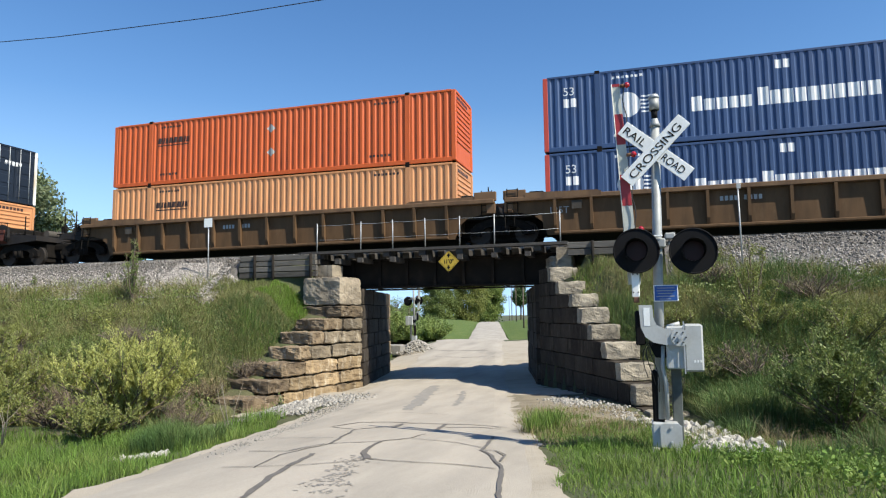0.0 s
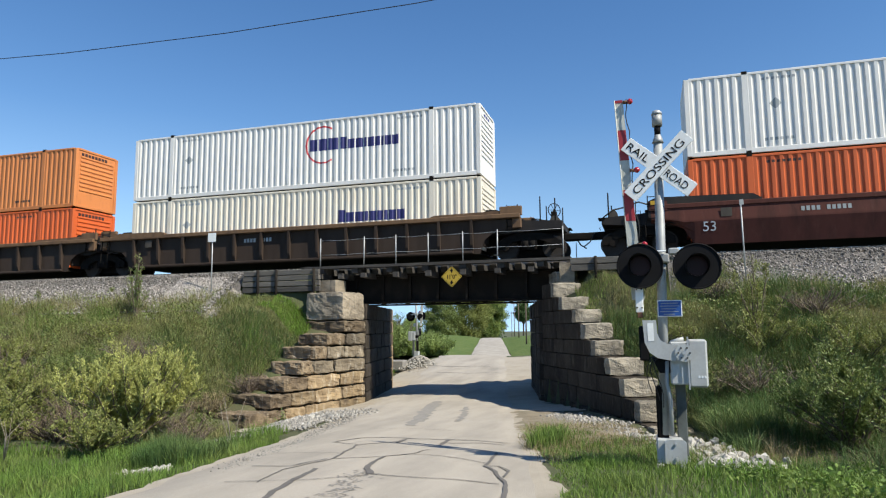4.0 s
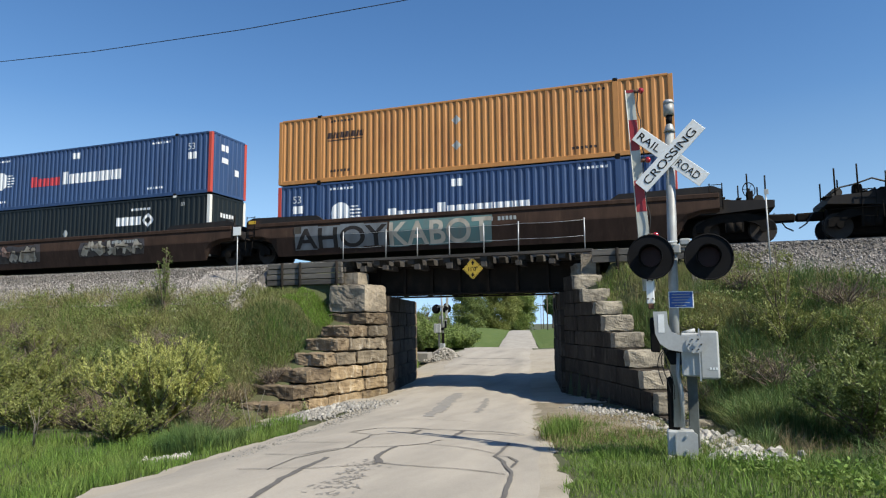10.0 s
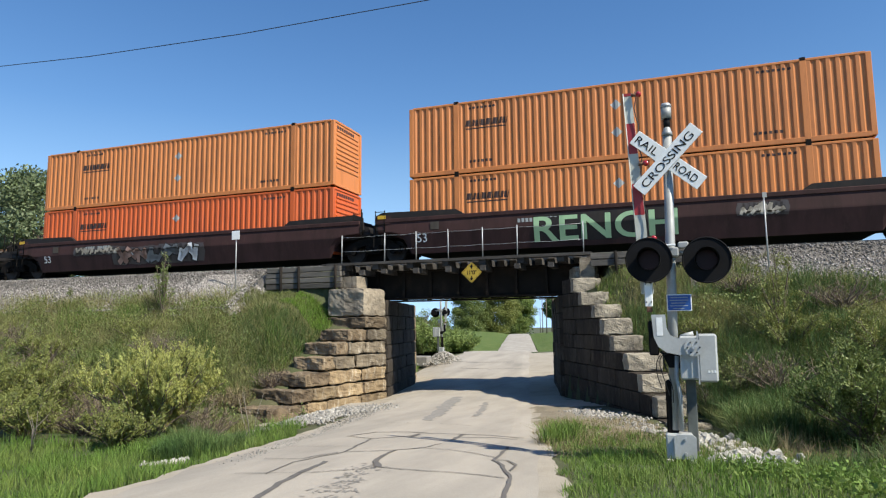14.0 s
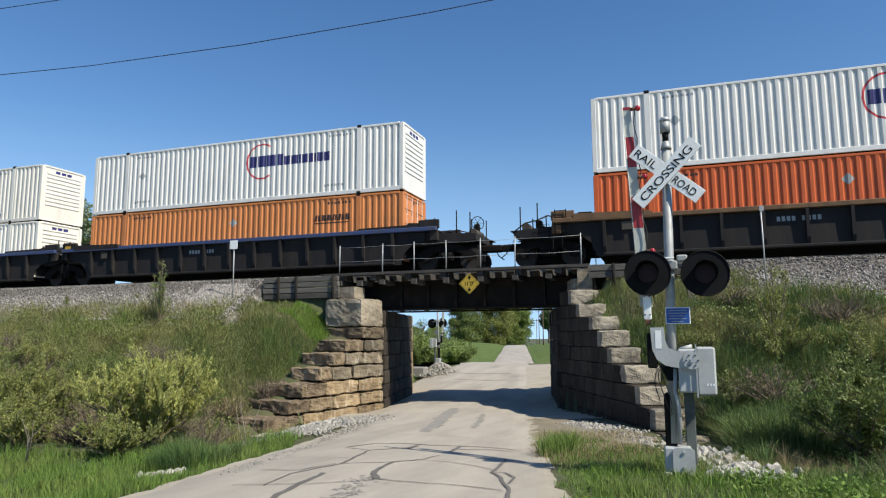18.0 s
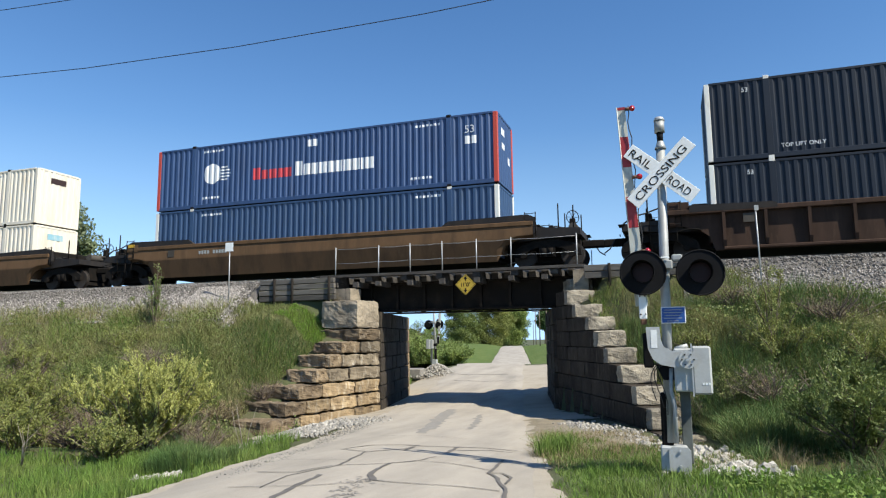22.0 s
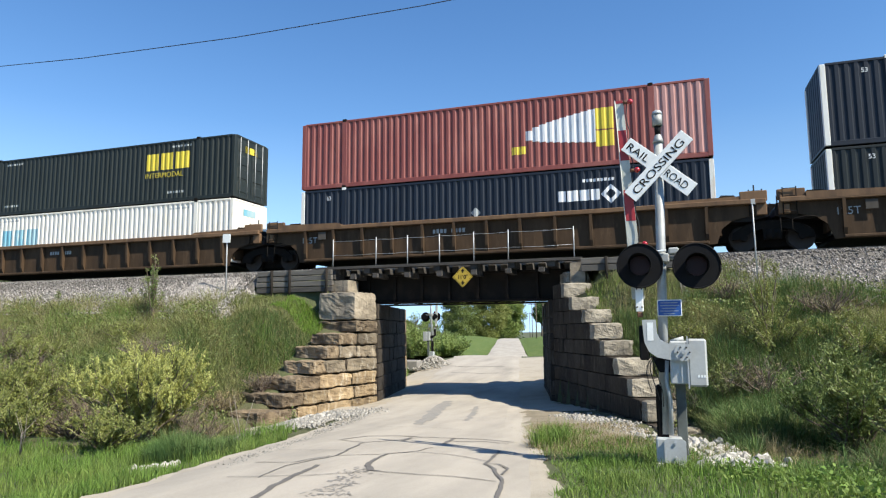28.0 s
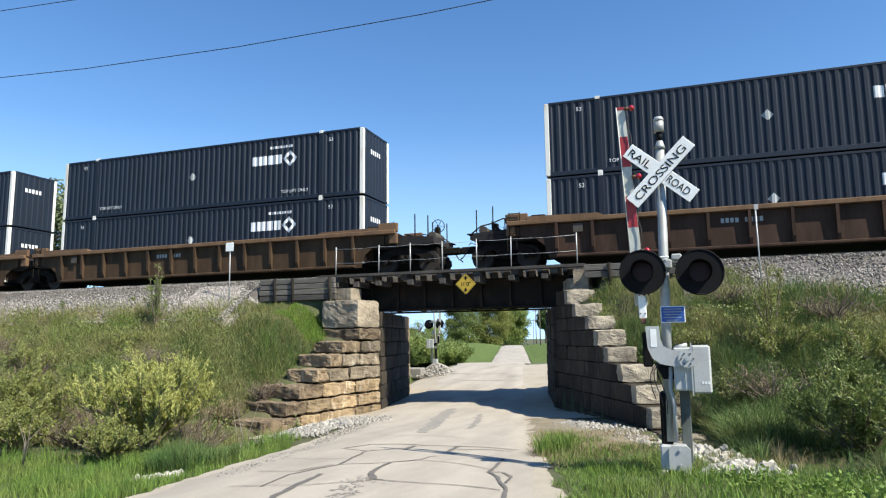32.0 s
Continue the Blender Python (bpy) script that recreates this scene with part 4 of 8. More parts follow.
def crossing_signal(at, near):
    s = thing("crossing_signal", "silver railroad crossing mast with crossbuck, lights and raised gate", "crossing signal", at=at)
    lean = 0.10
    mast = part("mast", tubed([(-0.11, 0, 0.1), (-0.11 + lean * 0.5, 0, 2.4), (-0.02, 0, 4.42)], 0.072, 14, 0.92), M["silver"], s)
    part("mast_cap", tubed([(-0.02, 0, 4.42), (-0.018, 0, 4.47), (-0.018, 0, 4.52), (-0.018, 0, 4.56)], 0.085, 14, 0.45), M["silver"], mast)
    bell = part("bell", tubed([(-0.018, 0, 4.68), (-0.018, 0, 4.86)], 0.075, 14, 1.0), M["silver"], s, "cylindrical silver crossing bell")
    part("bell_neck", tubed([(-0.018, 0, 4.54), (-0.018, 0, 4.69)], 0.045, 10, 1.1), M["black"], bell)
    part("bell_lid", tubed([(-0.018, 0, 4.86), (-0.018, 0, 4.90), (-0.018, 0, 4.92)], 0.083, 14, 0.7), M["galv"], bell)
    crossbuck(s, 4.03, pose(-0.03, -0.105, 0, 0, 0, -3))
    part("blade_bracket", boxed(-0.09, 0.05, -0.095, 0.08, 3.96, 4.1, 0.01), M["galv"], s)
    for x, z in ((-0.36, 2.54), (0.43, 2.51)):
        light_unit(s, x, z)
    arm = part("light_arm", tubed([(-0.36, 0.02, 2.66), (0.43, 0.02, 2.64)], 0.028, 10), M["silver"], s)
    part("arm_clamp", boxed(-0.17, 0.06, -0.1, 0.1, 2.58, 2.72, 0.02), M["silver"], arm)
    part("junction_plate", boxed(-0.27, 0.02, -0.13, -0.1, 2.74, 2.765, 0.005), M["white"], arm)
    part("arm_box", boxed(0.05, 0.2, -0.09, 0.06, 2.7, 2.8, 0.02), M["silver"], arm)
    # gate arm, raised
    tip, low = Vector((-0.57, -0.02, 5.14)), Vector((-0.40, -0.02, 2.05))
    run = tip - low
    gate = part("gate_arm", prismed([(low.x - 0.085, low.z), (low.x + 0.085, low.z), (tip.x + 0.06, tip.z), (tip.x - 0.06, tip.z)], -0.035, 0.005), M["armwhite"], s, "red and white striped gate arm, raised")
    stripes = ((0.985, 1.0), (0.69, 0.845), (0.385, 0.54), (0.1, 0.245))
    for a, b in stripes:
        p, q = low + run * a, low + run * b
        wa, wb = (0.083 + (0.058 - 0.083) * k for k in (a, b))
        part("red_stripe", prismed([(p.x - wa, p.z), (p.x + wa, p.z), (q.x + wb, q.z), (q.x - wb, q.z)], -0.0385, -0.036), M["red"], gate)
    edge = bmesh.new()
    tube(edge, [low + Vector((-0.088, -0.02, 0)), tip + Vector((-0.063, -0.02, 0))], 0.008, 5)
    part("arm_edge", edge, M["armwhite"], gate)
    for a in (0.985, 0.635, 0.265):
        p = low + run * a
        lamp = part("gate_lamp", tubed([(p.x + 0.06, -0.06, p.z), (p.x + 0.13, -0.06, p.z)], 0.028, 8), M["rust"], gate, "small red gate lamp")
        bm = bmesh.new()
        bmesh.ops.create_uvsphere(bm, u_segments=12, v_segments=8, radius=0.045, matrix=Matrix.Translation((p.x + 0.165, -0.07, p.z)))
        for f in bm.faces:
            f.smooth = True
        part("lamp_lens", bm, M["lens"], lamp)
    cable = [low + run * a + Vector((0.10 + 0.02 * math.sin(a * 40), -0.05, 0)) for a in (k / 24 for k in range(1, 25))]
    part("arm_cable", tubed(cable, 0.008, 5), M["rubber"], gate)
    # lower adapter of the arm and the curved lever
    part("adapter_plate", boxed(-0.445, -0.335, -0.07, -0.04, 1.86, 2.28, 0.01), M["white"], s, "bolted white adapter plate of the gate arm")
    for x in (-0.425, -0.355):
        for z in (1.93, 2.2):
            part("bolt", disc(0.012, 0.02, 8), M["black"], s, "", pose(x, -0.075, z))
    part("shear_bolt", boxed(-0.425, -0.345, -0.08, -0.03, 1.78, 1.86, 0.01), M["rust"], s, "rusted breakaway bracket")
    lever = prismed([(-0.36, 1.74), (-0.17, 1.74), (-0.16, 1.55), (-0.12, 1.45), (-0.02, 1.40), (0.16, 1.385), (0.27, 1.36), (0.30, 1.28), (0.27, 1.19), (0.16, 1.15), (-0.02, 1.17),
                      (-0.17, 1.20), (-0.28, 1.28), (-0.34, 1.42)], -0.24, -0.17)
    lever = part("gate_lever", lever, M["grey"], s, "curved grey gate lever")
    part("warning_label", boxed(-0.295, -0.21, -0.2445, -0.2415, 1.44, 1.7), M["white"], lever)
    part("hub_flange", disc(0.125, 0.02, 28), M["grey"], lever, "", pose(0.19, -0.25, 1.275))
    bolt_ring(lever, 0.19, -0.262, 1.275, 0.08, 6)
    part("hub", disc(0.03, 0.03, 12), M["galv"], lever, "", pose(0.19, -0.265, 1.275))
    box2 = part("mechanism_case", boxed(0.0, 0.44, -0.16, 0.2, 0.82, 1.43, 0.02), M["grey"], s, "grey steel gate mechanism case")
    part("case_door", boxed(0.245, 0.50, -0.2, 0.22, 0.79, 1.46, 0.025), M["grey"], box2)
    part("case_hinge", boxed(0.235, 0.255, -0.215, -0.2, 0.76, 1.5), M["galv"], box2)
    for x in (0.38, 0.42, 0.46):
        part("case_mark", boxed(x - 0.013, x + 0.013, -0.2035, -0.2005, 0.92, 0.955), M["white"], box2)
    part("case_pipe", tubed([(0.02, -0.05, 1.42), (0.2, -0.05, 1.47)], 0.03, 8), M["grey"], box2)
    part("counterweight", boxed(-0.22, -0.06, -0.06, 0.08, -0.1, 0.80, 0.03), M["truck"], s, "dark counterweight behind the mast")
    part("rear_bracket", boxed(-0.42, -0.28, 0.0, 0.1, 1.15, 1.66, 0.02), M["black"], s)
    part("support_bracket", prismed([(-0.15, 0.98), (0.2, 0.98), (0.2, 1.15), (-0.25, 1.2)], -0.1, 0.08), M["black"], s)
    part("conduit", tubed([(-0.02, -0.09, 0.1), (-0.02, -0.09, 0.6), (-0.06, -0.09, 0.85), (-0.04, -0.09, 1.15)], 0.03, 10), M["silver"], s)
    part("signal_post", boxed(0.06, 0.2, 0.05, 0.16, -0.2, 0.95, 0.01), M["postgrey"], s)
    foot = part("junction_base", boxed(-0.24, 0.12, -0.17, 0.15, -0.29, 0.06, 0.02), M["grey"], s, "square grey junction base")
    part("base_cover", prismed([(-0.12, -0.27), (0.15, -0.27), (0.165, -0.22), (0.165, 0.02), (0.12, 0.06), (-0.09, 0.06), (-0.13, 0.02), (-0.13, -0.22)], -0.205, -0.171), M["grey"], foot)
    for z in (0.0, -0.2):
        part("bolt", disc(0.02, 0.02, 8), M["galv"], foot, "", pose(0.02, -0.215, z))
    for x in (-0.2, 0.1):
        part("anchor_foot", boxed(x - 0.05, x + 0.05, -0.22, -0.1, -0.36, -0.28, 0.01), M["concrete"], foot)
    blue = part("emergency_sign", boxed(-0.14, 0.20, -0.1, -0.092, 1.79, 2.03, 0.004), M["white"], s, "small blue emergency notice plate")
    part("sign_face", boxed(-0.128, 0.188, -0.1035, -0.1005, 1.802, 2.018), M["blue"], blue)
    for i, (a, b) in enumerate(((-0.09, 0.15), (-0.1, 0.16), (-0.08, 0.12), (-0.1, 0.15), (-0.06, 0.1))):
        part("text_bar", boxed(a, b, -0.1065, -0.104, 1.98 - 0.04 * i, 1.99 - 0.04 * i), M["inkgrey"], blue)
    for k in range(3):
        pts = [(-0.27 + 0.05 * k + 0.06 * math.sin(i * 0.8 + k), -0.1, 1.2 - 0.5 * i / 8 * (1 + 0.2 * k) + 0.2 * math.sin(i * 0.4)) for i in range(9)]
        part("loose_cable", tubed(pts, 0.007, 5), M["rubber"], s)
    return s


signal_near = crossing_signal(pose(0.02, -15.1, 0), True)
signal_far = copy_thing(signal_near, pose(-16.15, 19.6, 0.12, 0, 0, 180))
tagged(signal_far, "crossing mast beyond the bridge, seen from behind its lights", "crossing signal")

# ---------------------------------------------------------------- containers
LEN, HIGH, HALF = 16.15, 2.896, 1.295
PITCH, DEEP = 0.272, 0.036


def corrugation(x0, x1):
    """Points (x, depth) of the folded sheet from x0 to x1."""
    n = max(1, round((x1 - x0) / PITCH))
    p = (x1 - x0) / n
    pts = []
    for i in range(n):
        a = x0 + p * i
        pts += [(a, 0), (a + 0.36 * p, 0), (a + 0.52 * p, DEEP), (a + 0.84 * p, DEEP)]
    return pts + [(x1, 0)]


SHEETS = [(0.16, 1.87), (2.09, LEN - 2.09), (LEN - 1.87, LEN - 0.16)]
FOLDS = [p for a, b in SHEETS for p in corrugation(a, b)]


def fold_at(x):
    return float(np.interp(x, [p for p, _ in FOLDS], [d for _, d in FOLDS]))


def side_sheet(z0=0.14, z1=2.80, y=-HALF + 0.012):
    bm = bmesh.new()
    for a, b in SHEETS:
        pts = corrugation(a, b)
        lo = [bm.verts.new((x, y + d, z0)) for x, d in pts]
        hi = [bm.verts.new((x, y + d, z1)) for x, d in pts]
        for i in range(len(pts) - 1):
            bm.faces.new((lo[i], lo[i + 1], hi[i + 1], hi[i]))
    return bm


def on_sheet(bm, x0, x1, z0, z1, slant=0.0, lift=0.004):
    """A painted patch that follows the folds of the near side sheet."""
    xs2 = sorted({x0, x1, *(p for p, _ in FOLDS if x0 < p < x1)})
    y = -HALF + 0.012 - lift
    lo = [bm.verts.new((x, y + fold_at(x), z0)) for x in xs2]
    hi = [bm.verts.new((x + slant, y + fold_at(x), z1)) for x in xs2]
    for i in range(len(xs2) - 1):
        bm.faces.new((lo[i], lo[i + 1], hi[i + 1], hi[i]))


def word_bars(x, to, z, height, widths, caps=(), slant=0.0):
    """A word as plain blocks from x to a second x, one block for each letter, caps taller."""
    bm = bmesh.new()
    gap = 0.16 * sum(widths) / len(widths)
    k = (to - x) / (sum(widths) + gap * (len(widths) - 1))
    for i, w in enumerate(widths):
        h = height * (1.0 if i in caps or not caps else 0.78)
        on_sheet(bm, x, x + w * k, z, z + h, slant)
        x += (w + gap) * k
    return bm


def sliced(bm, x0, x1, height, step=0.05):
    """One painted shape that follows the folds; height(x) gives its spans (z0, z1) at x."""
    n = max(2, round((x1 - x0) / step))
    xs2 = sorted({*(round(x0 + (x1 - x0) * k / n, 4) for k in range(n + 1)), *(round(p, 4) for p, _ in FOLDS if x0 < p < x1)})
    y = -HALF + 0.008
    cols = [[[bm.verts.new((x, y + fold_at(x), z)) for z in span2] for span2 in height(x)] for x in xs2]
    for p, q in zip(cols, cols[1:]):
        if len(p) == len(q):
            for a, b in zip(p, q):
                bm.faces.new((a[0], b[0], b[1], a[1]))
        else:
            one, two = (p, q) if len(p) < len(q) else (q, p)
            if len(one) == 1:
                for a, b in (((one[0][0], one[0][1]), two[0]), ((one[0][0], one[0][1]), two[1])):
                    bm.faces.new((a[0], b[0], b[1], a[1]))
    return bm


def ring_logo(cx, cz, r, t, a0=0, a1=360):
    """A ring of thickness t, open to the right when a0 is above zero."""
    def spans(x):
        u = x - cx
        if a0 and u > r * math.cos(radians(a0)) + 0.03:
            return ()
        h, g = math.sqrt(max(0, r * r - u * u)), math.sqrt(max(0, (r - t) ** 2 - u * u))
        return ((cz + g, cz + h), (cz - h, cz - g)) if g > 0.01 else ((cz - h, cz + h),)
    return sliced(bmesh.new(), cx - r, cx + r, spans)


def diamond(bm, x, z, r, hole=0.0):
    """A lozenge of four arms on the side sheet."""
    def spans(px):
        h, g = r - abs(px - x), hole - abs(px - x)
        return ((z + g, z + h), (z - h, z - g)) if g > 0.01 else ((z - h, z + h),)
    return sliced(bm, x - r, x + r, spans, 0.035)


SHARED = {}


def shared(key, make, mat):
    """Mesh data made once for a key and a paint."""
    if (key, mat) not in SHARED:
        bm = make()
        me = bpy.data.meshes.new(key)
        bm.to_mesh(me)
        bm.free()
        me.materials.append(M[mat])
        SHARED[key, mat] = me
    return SHARED[key, mat]


def end_louver():
    return boxed(LEN - 0.07, LEN - 0.035, -HALF + 0.13, HALF - 0.13, 0.12, 2.82)


def louver_bar():
    return prismed([(LEN - 0.035, 0), (LEN - 0.003, 0.03), (LEN - 0.003, 0.09), (LEN - 0.035, 0.12)], -HALF + 0.3, HALF - 0.3)


def end_door():
    return boxed(LEN - 0.09, LEN - 0.062, -HALF + 0.12, HALF - 0.12, 0.12, 2.82)


def door_leaf():
    """One door with four pressed fields, from the middle to the near post."""
    bm = bmesh.new()
    y0, y1 = -HALF + 0.14, -0.012
    zs = [0.15]
    for i in range(4):
        z = 0.32 + 0.62 * i
        zs += [z, z + 0.03, z + 0.42, z + 0.45]
    zs.append(2.79)
    ys2 = [y0, y0 + 0.12, y0 + 0.15, y1 - 0.15, y1 - 0.12, y1]
    grid = {}
    for j, z in enumerate(zs):
        for i, y in enumerate(ys2):
            inner = 0 < j < len(zs) - 1 and (j - 1) % 4 in (1, 2) and i in (2, 3)
            grid[i, j] = bm.verts.new((LEN - 0.03 + (0.022 if inner else 0), y, z))
    for j in range(len(zs) - 1):
        for i in range(5):
            bm.faces.new((grid[i, j], grid[i + 1, j], grid[i + 1, j + 1], grid[i, j + 1]))
    return bm


def end_flat():
    """An end wall folded with upright ribs."""
    bm = bmesh.new()
    pts = [(-HALF + 0.13, 0.0)]
    for i in range(7):
        y = -0.95 + 0.317 * i
        pts += [(y - 0.09, 0.0), (y - 0.06, 0.02), (y + 0.06, 0.02), (y + 0.09, 0.0)]
    pts.append((HALF - 0.13, 0.0))
    lo = [bm.verts.new((LEN - 0.03 + d, y, 0.12)) for y, d in pts]
    hi = [bm.verts.new((LEN - 0.03 + d, y, 2.82)) for y, d in pts]
    for i in range(len(pts) - 1):
        bm.faces.new((lo[i], lo[i + 1], hi[i + 1], hi[i]))
    return bm


def container(name, label, body, posts="", end="louver", rail=""):
    """A 53-foot corrugated container on its base, with its left end at the origin."""
    posts, rail = posts or body, rail or body
    c = thing(name, label, "shipping container", "containers on the train")
    side = shared("side_sheet", side_sheet, body)
    put("side_sheet", side, None, c)
    put("side_sheet", side, None, c, "", pose(LEN, 0, 0, 0, 0, 180))
    post = shared("corner_post", lambda: boxed(0.0, 0.17, -HALF, -HALF + 0.16, 0.06, 2.84, 0.012), posts)
    put("corner_post", post, None, c)
    put("corner_post", post, None, c, "", pose(LEN - 0.17, 0, 0))
    put("corner_post", post, None, c, "", pose(LEN, 0, 0, 0, 0, 180))
    put("corner_post", post, None, c, "", pose(0.17, 0, 0, 0, 0, 180))
    mid = shared("lift_post", lambda: boxed(-0.11, 0.11, -HALF + 0.002, -HALF + 0.08, 0.10, 2.82, 0.015), body)
    for x in (1.98, LEN - 1.98):
        put("lift_post", mid, None, c, "", pose(x, 0, 0))
        put("lift_post", mid, None, c, "", pose(x, 0, 0, 0, 0, 180))
    top = shared("top_rail", lambda: boxed(0.16, LEN - 0.16, -HALF + 0.004, -HALF + 0.07, 2.78, 2.87, 0.012), body)
    bot = shared("bottom_rail", lambda: boxed(0.16, LEN - 0.16, -HALF + 0.003, -HALF + 0.08, 0.03, 0.2, 0.012), rail)
    for turn in (0, 180):
        at = pose(LEN if turn else 0, 0, 0, 0, 0, turn)
        put("top_rail", top, None, c, "", at)
        put("bottom_rail", bot, None, c, "", at)
    cast = shared("corner_casting", lambda: boxed(-0.09, 0.09, -HALF - 0.003, -HALF + 0.15, -0.06, 0.06, 0.01), "postwhite" if posts == "postwhite" else "truck")
    for x in (1.98, LEN - 1.98):
        for z in (0.06, 2.86):
            put("lift_casting", cast, None, c, "", pose(x, 0, z))
            put("lift_casting", cast, None, c, "", pose(x, 0, z, 0, 0, 180))
    put("roof", shared("roof", lambda: boxed(0.02, LEN - 0.02, -HALF + 0.05, HALF - 0.05, 2.80, 2.85), body), None, c)
    put("floor", shared("floor", lambda: boxed(0.02, LEN - 0.02, -HALF + 0.08, HALF - 0.08, 0.06, 0.14), "truck"), None, c)
    for z in (0.05, 2.78):
        beam = shared("end_beam" + str(z), lambda: boxed(LEN - 0.08, LEN - 0.004, -HALF + 0.15, HALF - 0.15, z, z + 0.1, 0.01), body)
        put("end_beam", beam, None, c)
        put("end_beam", beam, None, c, "", pose(LEN, 0, 0, 0, 0, 180))
    wall = shared("end_" + end, {"louver": end_louver, "door": end_door, "flat": end_flat}[end], body)
    ew = put("front_wall" if end != "door" else "door_end", wall, None, c)
    if end == "louver":
        for i in range(9):
            put("louver", shared("louver", louver_bar, body), None, ew, "", pose(0, 0, 0.82 + 0.2 * i))
    if end == "door":
        leaf = shared("door_leaf", door_leaf, body)
        put("door_leaf", leaf, None, ew)
        put("door_leaf", leaf, None, ew, "", pose(0, HALF - 0.128 + 0.0, 0))
        for y in (-0.85, -0.3, 0.3, 0.85):
            put("lock_rod", shared("lock_rod%.2f" % y, lambda: tubed([(LEN - 0.01, y, 0.1), (LEN - 0.01, y, 2.82)], 0.018, 6), "galv"), None, ew)
    put("rear_wall", shared("end_flat", end_flat, body), None, c, "", pose(LEN, 0, 0, 0, 0, 180))
    return c


def small_marks(c, ink, top=True, x0=2.5):
    bm = bmesh.new()
    for x, z, n, h in ((x0, 2.55, 7, 0.09), (LEN - 3.4, 2.55, 7, 0.09), (x0, 0.42, 6, 0.1), (LEN - 3.6, 0.42, 6, 0.1)):
        for i in range(n):
            on_sheet(bm, x + i * 0.16, x + i * 0.16 + 0.1, z, z + h)
    part("marking", bm, M[ink], c, "row of small stencilled marks")["kind"] = "stuff"


def plate(c, x, z, ink="inkgrey", r=0.2):
    part("placard", diamond(bmesh.new(), x, z, r), M[ink], c, "grey diamond placard holder")


NINE = (0.5, 0.55, 0.6, 0.22, 0.5, 0.4, 0.22, 0.5, 0.5)


def logo_orange(c, x):
    part("logo", word_bars(x, x + 1.66, 1.86, 0.25, (0.75, 0.75, 0.8, 0.85, 0.7, 0.3, 0.8, 0.7, 0.8), (), 0.04), M["inkblack"], c, "dark brand lettering shown as blocks")
    bm = bmesh.new()
    on_sheet(bm, x + 0.02, x + 1.62, 1.74, 1.79, 0.01)
    part("logo_underline", bm, M["inkblack"], c)


def logo_white(c, x, to, z, h=0.5, word=True, ring=True):
    if ring:
        part("logo_ring", ring_logo(x + 0.62, z + h * 0.5, 0.8, 0.07, 60, 300), M["inkred"], c, "open red ring of the logo")
    if word:
        part("logo", word_bars(x, x + (to - x) * 0.33, z, h, (0.6, 0.6, 0.7)), M["inknavy"], c, "navy brand lettering shown as blocks")
        x += (to - x) * 0.36
    part("logo_word", word_bars(x, to, z, h, NINE, (0,)), M["inknavy"], c)


def logo_dark(c, x, z=1.68, ink="inkwhite"):
    part("logo", word_bars(x, x + 1.5, z, 0.4, (0.7, 0.95, 0.85, 0.75)), M[ink], c, "white brand lettering shown as blocks")
    part("logo_lozenge", diamond(bmesh.new(), x + 1.9, z + 0.2, 0.36, 0.19), M[ink], c)
    bm = bmesh.new()
    for i in range(9):
        on_sheet(bm, x + 0.9 + i * 0.13, x + 0.9 + i * 0.13 + 0.09, 2.36, 2.47)
    part("number_marking", bm, M[ink], c)["kind"] = "stuff"


def stencil(c, text, x, z, h, ink):
    me = lettering(text, h)
    a, _ = span(me)
    put("stencil", me, M[ink], c, "", pose(x - a, -HALF + 0.004, z))


def logo_blue(c, first="inkwhite", side53="left", globe=True):
    part("logo_first_word", word_bars(5.15, 7.08, 1.08, 0.52, (0.7, 0.7, 0.7, 0.6, 0.7), (0,)), M[first], c, "brand lettering shown as blocks")
    part("logo", word_bars(7.27, 10.92, 1.08, 0.62, (0.6, 0.55, 0.6, 0.6, 0.6, 0.55, 0.65, 0.6, 0.25, 0.65), (0,)), M["inkwhite"], c, "white brand lettering shown as blocks")
    part("globe_mark", ring_logo(3.0, 1.55, 0.46, 0.46), M["inkwhite"], c, "white globe mark")
    for i in range(5):
        bm = bmesh.new()
        on_sheet(bm, 3.42 + 0.03 * abs(i - 2), 4.0 - 0.09 * abs(i - 2), 1.22 + 0.14 * i, 1.28 + 0.14 * i)
        part("globe_bar", bm, M["inkwhite"], c)
    for x in (7.85, 8.1):
        bm = bmesh.new()
        on_sheet(bm, x, x + 0.2, 2.3, 2.6)
        part("white_patch", bm, M["inkwhite"], c)
    fx = 0.75 if side53 == "left" else LEN - 1.31
    stencil(c, "53", fx, 2.1, 0.32, "inkwhite")
    for x in (fx, fx + 0.26):
        bm = bmesh.new()
        on_sheet(bm, x, x + 0.2, 1.66, 1.98)
        part("white_patch", bm, M["inkwhite"], c)


def logo_rail(c, x, ink, inter=True, z=1.55):
    part("logo", word_bars(x, x + 2.4, z, 0.78, (0.85, 0.85, 0.95)), M[ink], c, "heavy brand lettering shown as blocks")
    if inter:
        stencil(c, "INTERMODAL", x, z - 0.36, 0.25, ink)


def louver_words(c, ink="inkblack"):
    bm = bmesh.new()
    for i in range(8):
        y = -0.95 + 0.2 * i
        box(bm, LEN - 0.033, LEN - 0.029, y, y + 0.15, 2.52, 2.68)
    part("end_lettering", bm, M[ink], c)


def c_orange(body, logo_x=2.36, end="louver", placards=1):
    words = {"goldpaint": "golden orange", "tan": "faded tan-orange", "orange": "weathered orange", "redorange": "bright red-orange", "redpaint": "brick-red"}[body]
    c = container("container", f"{words} corrugated 53-foot container on the train", body, end=end)
    logo_orange(c, logo_x)
    small_marks(c, "inkblack")
    louver_words(c)
    for i in range(placards):
        plate(c, 8.08, 2.05 - 1.02 * i)
    return c


